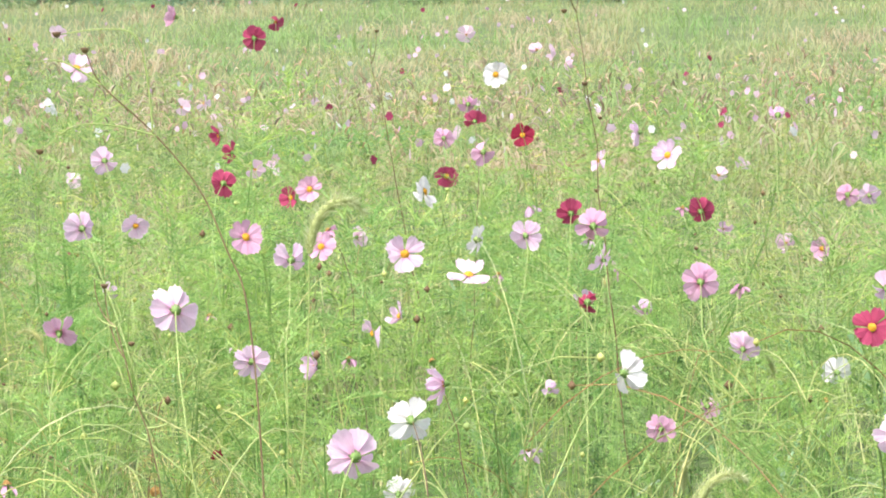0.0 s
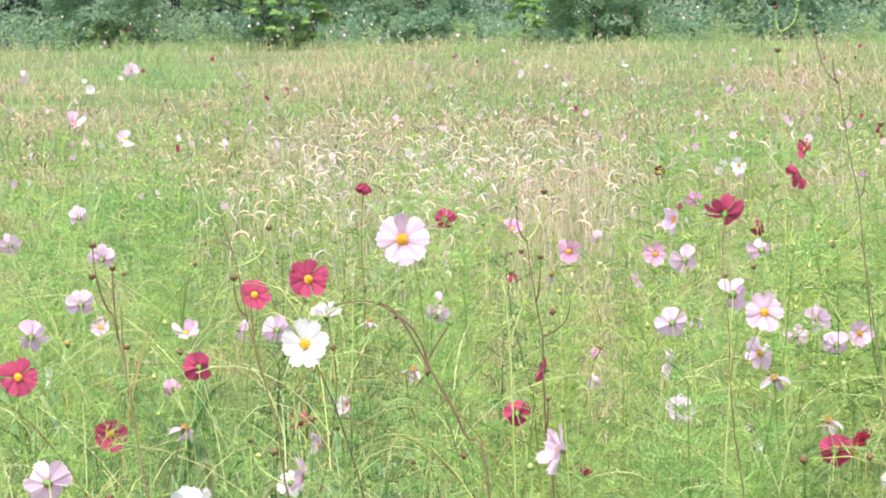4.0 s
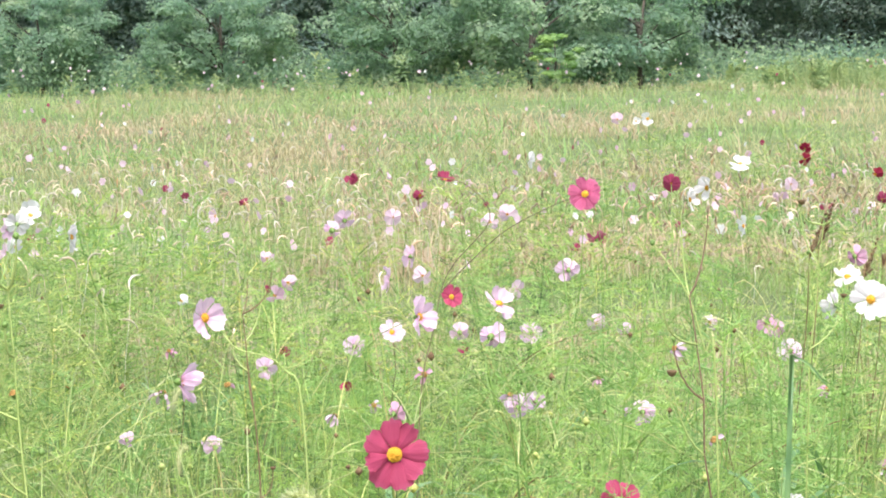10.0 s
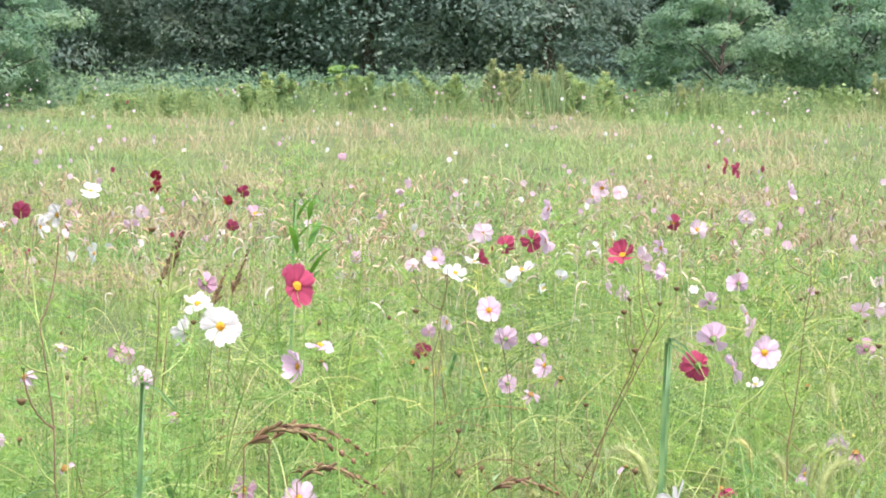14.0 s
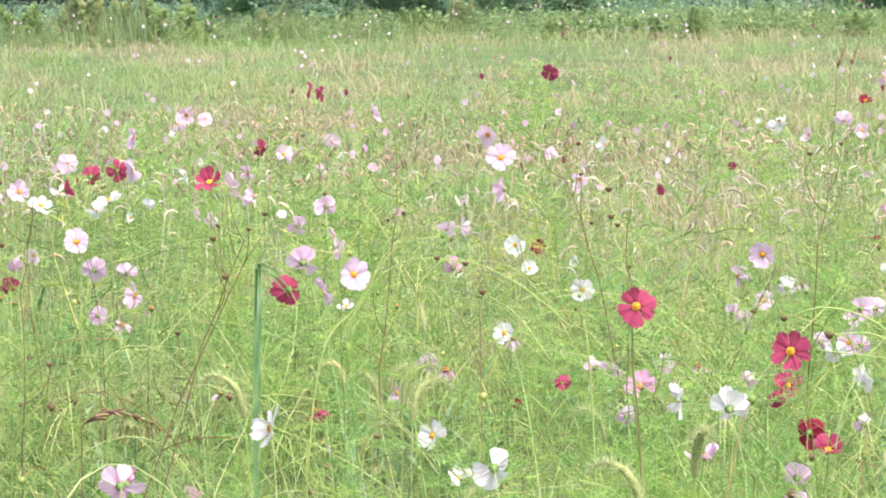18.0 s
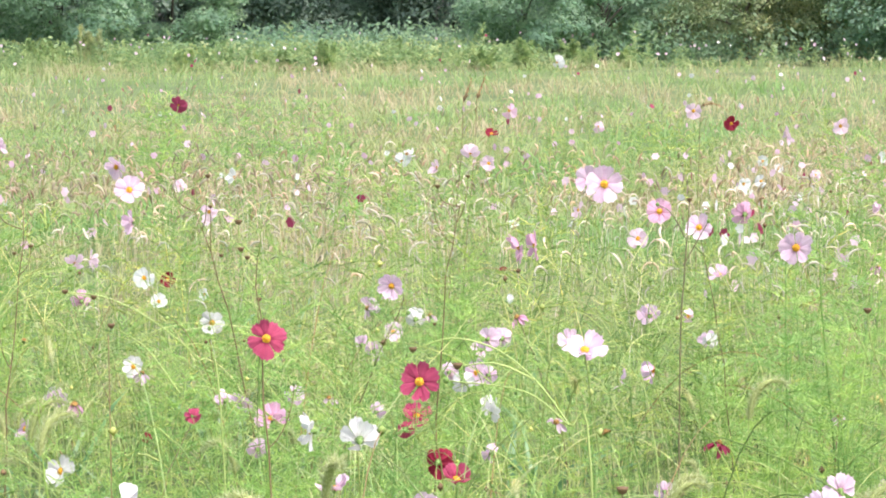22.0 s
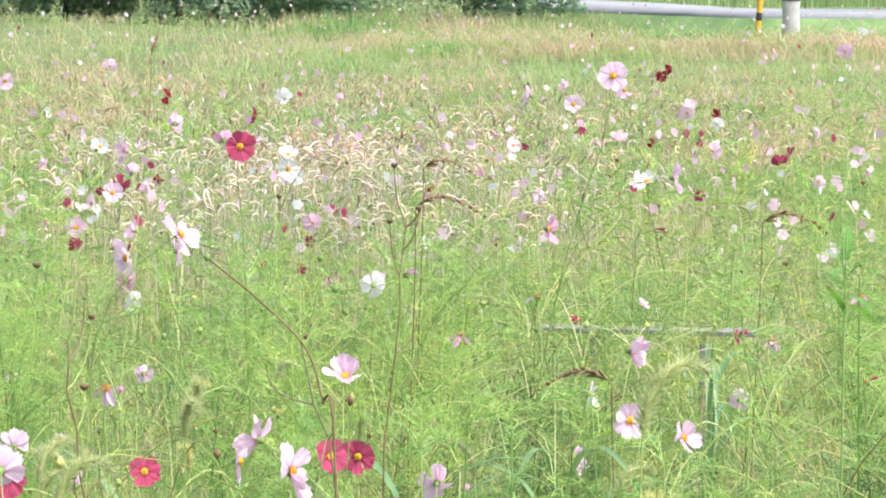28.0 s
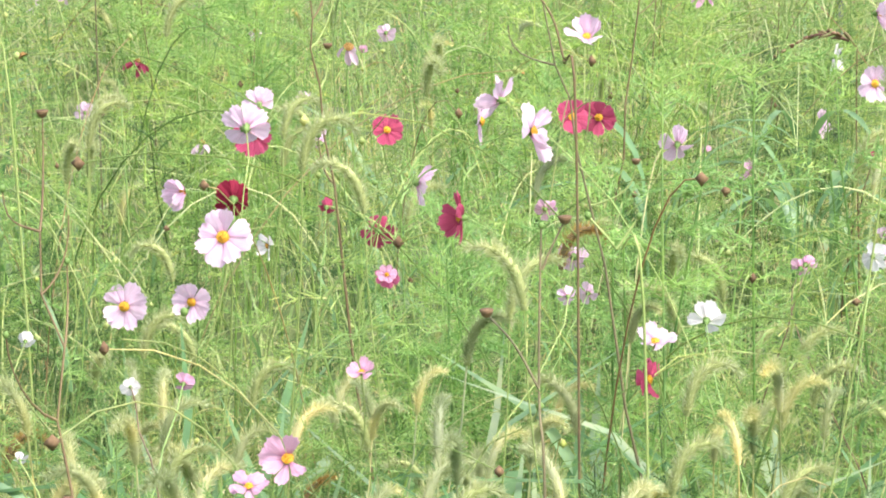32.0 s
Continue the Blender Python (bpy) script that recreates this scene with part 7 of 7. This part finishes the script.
def bladed_clump(az, r, h, blades):
    """A clump of broad blue-green grass: upright shoots whose blades fold and droop."""
    root = tagged(new("broad_grass_clump"), "clump of broad blue-green grass blades folding over", "grass", "broad grass clumps")
    root.location = polar(az, r)
    for k in range(blades):
        a = k * 2.4 + grng.normal() * 0.4
        d, side = np.array([math.cos(a), math.sin(a), 0]), np.array([-math.sin(a), math.cos(a), 0])
        z0, L = h * grng.uniform(0.45, 0.85), grng.uniform(0.22, 0.42)
        line = np.concatenate([bezier((0, 0, 0), (0, 0, z0 * 0.5), d * 0.02 + (0, 0, z0 * 0.8), d * 0.03 + (0, 0, z0), 4)[:-1],
                               bezier(d * 0.03 + (0, 0, z0), d * 0.08 + (0, 0, z0 + L * 0.55), d * (0.1 + L * 0.5) + (0, 0, z0 + L * 0.5), d * (0.1 + L * 0.75) + (0, 0, z0 + L * grng.uniform(-0.3, 0.25)), 9)])
        w = np.array([0.15, 0.2, 0.3, 0.5, 0.85, 1, 1, 0.95, 0.85, 0.7, 0.45, 0.03]) * grng.uniform(0.007, 0.011)
        V = np.stack([line - side * w[:, None], line - (0, 0, 0.002), line + side * w[:, None]], 1).reshape(-1, 3)
        F = [(3 * j + c, 3 * j + c + 1, 3 * j + c + 4, 3 * j + c + 3) for j in range(len(line) - 1) for c in (0, 1)]
        part("blade", mesh_from("blade", V, F, blade_mat, True), root)


def broad_blade(a, top, width):
    """One broad blue-green grass shoot whose blade folds over at the top."""
    a = np.array(a)
    root = tagged(new("broad_grass_shoot"), "single broad blue-green grass blade folded over at its tip", "grass")
    root.location = (a[0], a[1], 0)
    yaw = math.atan2(-a[0], a[1])
    side = np.array([math.cos(yaw), math.sin(yaw), 0])
    fwd = np.array([-math.sin(yaw), math.cos(yaw), 0])
    V, F = [], []
    L = top
    for j in range(13):
        t = j / 12
        z = L * min(1.0, t * 1.18) - (0.9 * L * 0.5 * max(0, t - 0.85))
        x = 0.03 * t * t + (0.35 * (t - 0.85) if t > 0.85 else 0)
        w = width * 0.5 * (0.5 + 0.5 * math.sin(math.pi * min(1, 0.25 + 0.6 * t))) * (1 if t < 0.9 else (1 - t) * 9 + 0.1) * (0.3 + 0.7 * min(1.0, max(0.0, (t - 0.35) / 0.3)))
        p = side * x + np.array([0, 0, z])
        V += [p - side * w, p + fwd * w * 0.35, p + side * w]
    for j in range(12):
        F += [(3 * j, 3 * j + 1, 3 * j + 4, 3 * j + 3), (3 * j + 1, 3 * j + 2, 3 * j + 5, 3 * j + 4)]
    part("blade", mesh_from("blade", V, F, blade_mat, True), root)


weed_stalk((-0.338, 3.848, 0.000), (-0.465, 3.904, 0.863), (-0.517, 3.927, 1.040), "brown")
weed_stalk((0.503, 5.925, 0.000), (0.406, 5.960, 1.039), (0.321, 5.990, 1.494), "brown")
weed_stalk((0.058, 7.967, 0.000), (-0.165, 7.987, 1.178), (-0.226, 7.993, 1.340), "brown")
weed_stalk((1.699, 4.062, 0.000), (1.654, 4.141, 0.993), (1.636, 4.171, 1.184), "reddish")
weed_stalk((1.177, 3.709, 0.000), (1.069, 3.799, 0.946), (0.994, 3.861, 1.276), "brown")
weed_stalk((2.492, 4.280, 0.000), (2.414, 4.360, 1.199), (2.382, 4.393, 1.445), "dark")
weed_stalk((2.331, 4.376, 0.000), (2.302, 4.422, 1.211), (2.285, 4.447, 1.546), "green")
weed_stalk((1.488, 2.455, 0.000), (1.494, 2.536, 1.018), (1.498, 2.586, 1.331), "green")
weed_stalk((2.655, 3.507, 0.000), (2.608, 3.614, 0.974), (2.591, 3.651, 1.144), "brown")
weed_stalk((2.559, 2.360, 0.000), (2.559, 2.456, 0.984), (2.559, 2.508, 1.253), "reddish")
weed_stalk((3.986, 2.888, 0.000), (4.218, 2.606, 0.950), (4.304, 2.500, 1.128), "brown")
weed_stalk((3.959, 2.901, 0.000), (4.037, 2.883, 0.975), (4.064, 2.877, 1.142), "dark")
weed_stalk((4.200, 1.622, 0.000), (4.241, 1.669, 0.975), (4.259, 1.690, 1.191), "brown")
weed_stalk((5.527, 2.151, 0.000), (5.512, 2.297, 1.014), (5.507, 2.344, 1.176), "brown")
weed_stalk((5.645, 1.806, 0.000), (5.702, 1.766, 0.995), (5.724, 1.751, 1.182), "brown")
weed_stalk((4.065, 2.775, 0.000), (4.250, 2.569, 1.016), (4.293, 2.520, 1.136), "brown")
weed_stalk((4.916, 0.090, 0.000), (4.969, -0.026, 1.041), (4.979, -0.048, 1.141), "brown")
weed_stalk((2.413, 0.464, 0.000), (2.500, 0.554, 0.743), (2.557, 0.613, 0.988), "brown")
weed_stalk((3.367, -0.107, 0.000), (3.442, 0.061, 0.969), (3.463, 0.109, 1.107), "dark")
weed_stalk((3.363, 0.293, 0.000), (3.428, 0.409, 1.025), (3.439, 0.429, 1.110), "brown")
weed_stalk((5.254, 2.733, 0.000), (5.313, 2.714, 0.965), (5.335, 2.707, 1.140), "brown")
weed_stalk((0.961, 3.769, 0.000), (0.849, 3.862, 0.999), (0.822, 3.886, 1.124), "brown")
weed_stalk((3.273, 2.960, 0.000), (3.336, 2.965, 1.029), (3.368, 2.968, 1.290), "green")
foxtail(4.553, 0.957, 0.782, -78, 0.119)
foxtail(4.532, 0.983, 0.700, -158, 0.119)
foxtail(3.076, 0.368, 1.034, -83, 0.119)
foxtail(4.133, 0.318, 0.931, -166, 0.119)
foxtail(4.014, 0.773, 0.641, 101, 0.119)
foxtail(3.986, 0.734, 0.503, 100, 0.119)
foxtail(3.595, 0.519, 0.556, -82, 0.119)
foxtail(4.040, 0.286, 0.494, -86, 0.119)
foxtail(3.056, 0.106, 0.849, -88, 0.119)
foxtail(4.068, -0.019, 0.558, -170, 0.119)
foxtail(3.674, -0.084, 0.721, -171, 0.119)
foxtail(3.025, -0.117, 0.732, -92, 0.119)
foxtail(4.042, -0.253, 0.490, -94, 0.119)
foxtail(3.632, -0.298, 0.599, -95, 0.119)
foxtail(3.619, -0.323, 0.559, -95, 0.119)
foxtail(2.997, -0.100, 0.637, -92, 0.119)
foxtail(2.979, -0.232, 0.605, -94, 0.119)
foxtail(3.862, -0.410, 0.420, 84, 0.115)
foxtail(2.550, 0.152, 0.727, -87, 0.119)
foxtail(3.265, 0.371, 0.597, 96, 0.119)
foxtail(3.216, 0.583, 0.541, -80, 0.119)
foxtail(3.389, 0.863, 0.420, -76, 0.105)
foxtail(3.414, -0.191, 0.420, 87, 0.114)
foxtail(3.409, 0.431, 0.420, -83, 0.103, True)
foxtail(3.683, 0.056, 0.754, -89, 0.119, True)
foxtail(4.541, 0.534, 0.420, -83, 0.074)
foxtail(3.764, -0.243, 0.420, -94, 0.112)
foxtail(3.544, 0.312, 0.420, 95, 0.106)
foxtail(3.949, 0.861, 0.463, -158, 0.119)
foxtail(3.433, -0.063, 0.420, -91, 0.103)
foxtail(3.654, 0.917, 0.420, -76, 0.112, True)
foxtail(2.653, -0.314, 1.210, -97, 0.119)
foxtail(4.656, 0.333, 0.876, -166, 0.119)
foxtail(4.101, 0.531, 0.869, -83, 0.119)
foxtail(4.601, 0.602, 0.716, -83, 0.119)
foxtail(4.616, -0.474, 0.714, -96, 0.119)
foxtail(6.210, 0.043, 0.547, -170, 0.119)
foxtail(4.186, 2.086, 0.933, -64, 0.119)
foxtail(3.137, 1.261, 0.989, 112, 0.119)
foxtail(3.183, 1.163, 1.033, -150, 0.119)
foxtail(4.924, 2.044, 0.748, 113, 0.119)
foxtail(4.199, 1.974, 0.712, -65, 0.119)
foxtail(-0.137, 3.135, 1.332, 2, 0.119)
foxtail(0.370, 3.349, 0.930, -6, 0.119)
foxtail(2.025, 2.715, 1.028, 143, 0.119)
foxtail(2.478, 3.306, 0.849, 143, 0.119)
foxtail(5.563, 2.817, 0.713, -63, 0.119)
foxtail(3.565, 2.136, 1.003, 121, 0.119)
foxtail(4.046, 0.849, 0.866, -78, 0.119)
foxtail(4.021, 0.909, 0.801, -157, 0.119)
foxtail(3.727, 1.836, 0.993, -64, 0.119)
foxtail(4.609, 0.816, 0.962, -80, 0.119)
foxtail(4.608, 0.606, 0.753, 97, 0.119)
foxtail(3.345, 0.380, 0.915, 96, 0.119)
foxtail(4.092, 0.325, 0.714, -85, 0.119)
foxtail(2.823, 0.140, 0.922, 93, 0.119)
foxtail(5.283, 0.188, 0.506, -88, 0.119)
foxtail(4.605, 0.037, 0.549, -90, 0.119)
foxtail(3.671, -0.127, 0.710, 88, 0.119)
foxtail(4.064, -0.473, 0.653, -97, 0.119)
foxtail(4.033, -0.655, 0.632, -99, 0.119)
foxtail(4.613, -0.470, 0.698, -96, 0.119)
foxtail(3.644, -0.458, 0.708, -97, 0.119)
foxtail(3.660, -0.059, 0.660, 89, 0.119)
foxtail(3.590, 0.680, 0.635, -79, 0.119)
panicle(3.255, 2.565, 1.022, -52, 0.160)
panicle(3.706, 2.866, 0.867, -52, 0.160)
panicle(3.911, 2.573, 0.846, -57, 0.160)
panicle(2.893, 2.318, 1.078, -51, 0.160)
panicle(4.827, 4.280, 1.148, -48, 0.160, 0.25)
panicle(5.403, 4.593, 1.037, -50, 0.160, 0.25)
panicle(4.257, 3.334, 0.763, -52, 0.160)
panicle(7.882, -0.214, 1.045, -92, 0.160)
panicle(5.905, -0.160, 1.098, -92, 0.160)
panicle(5.005, -0.398, 0.819, 85, 0.160)
panicle(6.354, -1.051, 1.015, -99, 0.160)
panicle(4.845, 4.263, 1.183, -49, 0.160, 0.25)
panicle(4.946, 4.139, 1.125, -50, 0.160, 0.25)
panicle(8.795, -0.978, 0.730, -96, 0.160)
panicle(11.345, 3.434, 1.341, -73, 0.160, 0.25)
panicle(13.947, 2.777, 1.183, -79, 0.160)
panicle(11.807, 1.043, 1.352, -85, 0.160, 0.25)
panicle(11.363, 3.373, 1.355, -73, 0.160, 0.25)
leafy_weed(4.306, 3.410, 1.309, 0.10)
leafy_weed(4.399, -0.829, 1.144, 0.11)
leafy_weed(4.680, 3.741, 1.281, 0.09)
broad_blade((4.283, 2.505, 0.987), 1.110, 0.012)
broad_blade((2.925, 2.672, 1.047), 1.141, 0.009)
broad_blade((6.225, 5.003, 1.132), 1.239, 0.012)
broad_blade((3.929, 2.305, 0.959), 1.143, 0.010)


for az, r, h, k in ((94.2, 5.0, 0.72, 10), (94.9, 5.1, 0.62, 8), (47.5, 5.4, 0.78, 6), (46.9, 5.2, 0.66, 7), (90.8, 5.0, 0.75, 4), (38.6, 5.6, 0.72, 6), (97.6, 6.2, 0.75, 7),
                    (84.0, 2.75, 0.42, 9), (85.8, 2.7, 0.36, 9), (87.6, 2.8, 0.42, 9), (80.6, 2.8, 0.4, 8), (82.4, 2.7, 0.36, 8), (90.2, 2.8, 0.42, 8), (92.5, 2.9, 0.42, 8)):
    bladed_clump(az, r, h, k)


def smooth_line(points, n=5):
    """A smooth curve through the points."""
    q = np.array(points, float)
    q = np.concatenate([[2 * q[0] - q[1]], q, [2 * q[-1] - q[-2]]])
    out = []
    for i in range(1, len(q) - 2):
        for s in np.arange(n) / n:
            out.append(0.5 * (2 * q[i] + (q[i + 1] - q[i - 1]) * s + (2 * q[i - 1] - 5 * q[i] + 4 * q[i + 1] - q[i + 2]) * s * s + (3 * q[i] - q[i - 1] - 3 * q[i + 1] + q[i + 2]) * s ** 3))
    out.append(q[-2])
    return np.array(out)


def arching_stalk(tone, main, *branches):
    """A long cosmos stalk bowed by the wind, with its branches, joints and buds."""
    foot = np.array(main[0])
    root = tagged(new("arching_stalk"), f"long {tone} cosmos stalk bowed over by the wind", "stalk", "arching stalks")
    root.location = foot
    mat = STALKS[tone]
    pts = smooth_line(np.array(main) - foot)
    v, f = tube(pts, np.linspace(0.0019, 0.0012, len(pts)), 6)
    part("stem", mesh_from("stem", v, f, mat, True), root)
    tips = [pts[-1]]
    for line in branches:
        q = smooth_line(np.array(line) - foot)
        v, f = tube(q, np.linspace(0.0017, 0.001, len(q)), 5)
        part("branch", mesh_from("branch", v, f, mat if tone != "brown" else stem_mats[1], True), root)
        tips.append(q[-1])
        part("joint", BUD, root, Matrix.Translation(q[0]) @ Matrix.Scale(0.0038, 4))
    for e in tips:
        part("bud", BUD if grng.random() < 0.6 else SEED, root, Matrix.Translation(e) @ Matrix.Scale(grng.uniform(0.007, 0.01), 4), "small round bud")


arching_stalk("brown", ((-0.268, 3.859, 0.000), (-0.284, 3.893, 0.727), (-0.309, 3.950, 1.053), (-0.344, 3.961, 1.160), (-0.388, 3.967, 1.259), (-0.457, 3.966, 1.345), (-0.535, 3.960, 1.421), (-0.560, 3.959, 1.475)), ((-0.457, 3.966, 1.345), (-0.463, 3.969, 1.420), (-0.481, 3.970, 1.496), (-0.534, 3.963, 1.508), (-0.603, 3.953, 1.500)), ((-0.453, 3.966, 1.340), (-0.519, 3.959, 1.357), (-0.580, 3.950, 1.356), (-0.632, 3.940, 1.317)), ((-0.535, 3.960, 1.421), (-0.595, 3.953, 1.458), (-0.647, 3.945, 1.457)))
arching_stalk("reddish", ((1.184, 3.098, 0.000), (1.168, 3.118, 0.910), (1.142, 3.151, 1.030), (1.105, 3.178, 1.114), (1.066, 3.202, 1.190), (1.042, 3.212, 1.206)), ((1.098, 3.182, 1.121), (1.122, 3.179, 1.159), (1.134, 3.177, 1.177)), ((1.105, 3.178, 1.114), (1.087, 3.192, 1.167), (1.038, 3.213, 1.206), (0.988, 3.229, 1.204)))
arching_stalk("dark", ((3.738, 4.592, 0.000), (3.766, 4.590, 0.734), (3.812, 4.587, 0.947), (3.848, 4.574, 1.081), (3.932, 4.515, 1.207), (3.895, 4.553, 1.288), (3.835, 4.606, 1.312)), ((3.835, 4.581, 1.040), (3.902, 4.533, 1.120), (3.966, 4.483, 1.186), (4.064, 4.400, 1.248), (4.138, 4.333, 1.276)))
arching_stalk("green", ((2.492, 3.301, 0.000), (2.482, 3.323, 0.941), (2.466, 3.360, 1.082), (2.408, 3.407, 1.116), (2.387, 3.426, 1.145)), ((2.466, 3.360, 1.082), (2.497, 3.338, 1.090)))
arching_stalk("brown", ((3.226, 0.046, 0.000), (3.237, 0.057, 0.961), (3.255, 0.075, 1.062), (3.265, 0.098, 1.128), (3.271, 0.161, 1.191), (3.273, 0.224, 1.243)), ((3.265, 0.098, 1.128), (3.271, 0.072, 1.172), (3.275, 0.057, 1.201)))
arching_stalk("green", ((3.630, 0.885, 0.000), (3.631, 0.907, 0.941), (3.633, 0.942, 1.007), (3.630, 0.993, 1.074), (3.620, 1.051, 1.120), (3.603, 1.116, 1.137), (3.583, 1.172, 1.120)), ((3.630, 0.993, 1.074), (3.617, 1.050, 1.099), (3.600, 1.107, 1.095)), ((3.633, 0.942, 1.007), (3.623, 1.008, 1.057), (3.592, 1.122, 1.074)))
arching_stalk("green", ((3.937, 2.234, 0.000), (3.975, 2.197, 0.870), (4.038, 2.133, 1.053), (4.082, 2.073, 1.154), (4.121, 1.999, 1.174)), ((4.024, 2.150, 1.012), (4.063, 2.099, 1.103), (4.099, 2.035, 1.133), (4.134, 1.960, 1.122)))
arching_stalk("green", ((4.206, 1.719, 0.000), (4.203, 1.744, 0.926), (4.197, 1.786, 1.008), (4.173, 1.865, 1.080), (4.143, 1.942, 1.122), (4.113, 2.007, 1.133)), ((4.177, 1.812, 0.946), (4.163, 1.872, 1.029), (4.142, 1.930, 1.070)))
arching_stalk("green", ((3.626, 2.750, 0.000), (3.604, 2.787, 0.965), (3.566, 2.850, 1.036), (3.520, 2.919, 1.098), (3.494, 2.951, 1.113)), ((3.520, 2.919, 1.098), (3.507, 2.941, 1.139), (3.533, 2.917, 1.190)))
arching_stalk("green", ((2.791, -0.049, 0.000), (2.801, -0.029, 0.848), (2.817, 0.003, 0.910), (2.826, 0.036, 0.948)), ((2.817, 0.003, 0.910), (2.826, -0.023, 0.948)))
arching_stalk("dark", ((2.558, 0.073, 0.000), (2.583, 0.077, 0.658), (2.624, 0.085, 0.780), (2.651, 0.086, 0.875), (2.676, 0.085, 0.971)), ((2.629, 0.085, 0.798), (2.642, 0.113, 0.845), (2.650, 0.144, 0.878)), ((2.664, 0.084, 0.923), (2.672, 0.071, 0.953), (2.678, 0.059, 0.977)))
arching_stalk("dark", ((5.414, 1.155, 0.000), (5.429, 1.153, 0.854), (5.453, 1.149, 1.052), (5.466, 1.143, 1.176), (5.470, 1.141, 1.223)), ((5.462, 1.148, 1.139), (5.459, 1.180, 1.194), (5.454, 1.210, 1.213)), ((5.455, 1.152, 1.077), (5.470, 1.113, 1.151), (5.475, 1.099, 1.176)))
arching_stalk("green", ((1.578, 4.057, 0.000), (1.563, 4.072, 1.017), (1.537, 4.096, 1.125), (1.529, 4.108, 1.224)), ((1.563, 4.072, 1.017), (1.590, 4.071, 1.095), (1.590, 4.081, 1.174)), ((1.537, 4.096, 1.125), (1.520, 4.105, 1.155)))
arching_stalk("green", ((3.005, 2.869, 0.000), (3.002, 2.882, 1.029), (2.996, 2.902, 1.104), (2.983, 2.929, 1.198), (2.948, 2.974, 1.283)))


# more foxtails, too many to count, in the grass close by
(cv, cf), (hv, hf) = bristly_head(grng, 0.085, foxtail_mat)
sv, sf = tube(bezier((-0.06, 0, -0.45), (-0.06, 0, -0.2), (0, 0, -0.1), (0, 0, 0), 6), np.full(6, 0.0012), 3)
v, f = join([(hv, hf), (cv, np.concatenate([cf[:, [0, 1, 2]], cf[:, [0, 2, 3]]])), (sv, np.concatenate([sf[:, [0, 1, 2]], sf[:, [0, 2, 3]]]))])
pl = np.concatenate([field(grng, 110, 3.5, 8, 1.3)[0], field(grng, 95, 2.25, 3.5, 1.0, 76, 98)[0]])
n = len(pl)
pl[:, 2] = 0.45 * grng.uniform(0.95, 1.35, n)
stuff("foxtails", scatter([(v, f)], np.zeros(n, int), pl, grng.random(n) * 6.28, grng.uniform(1.0, 1.5, n)), foxtail_mat, "pale green foxtail grass heads among the leaves", "grass")
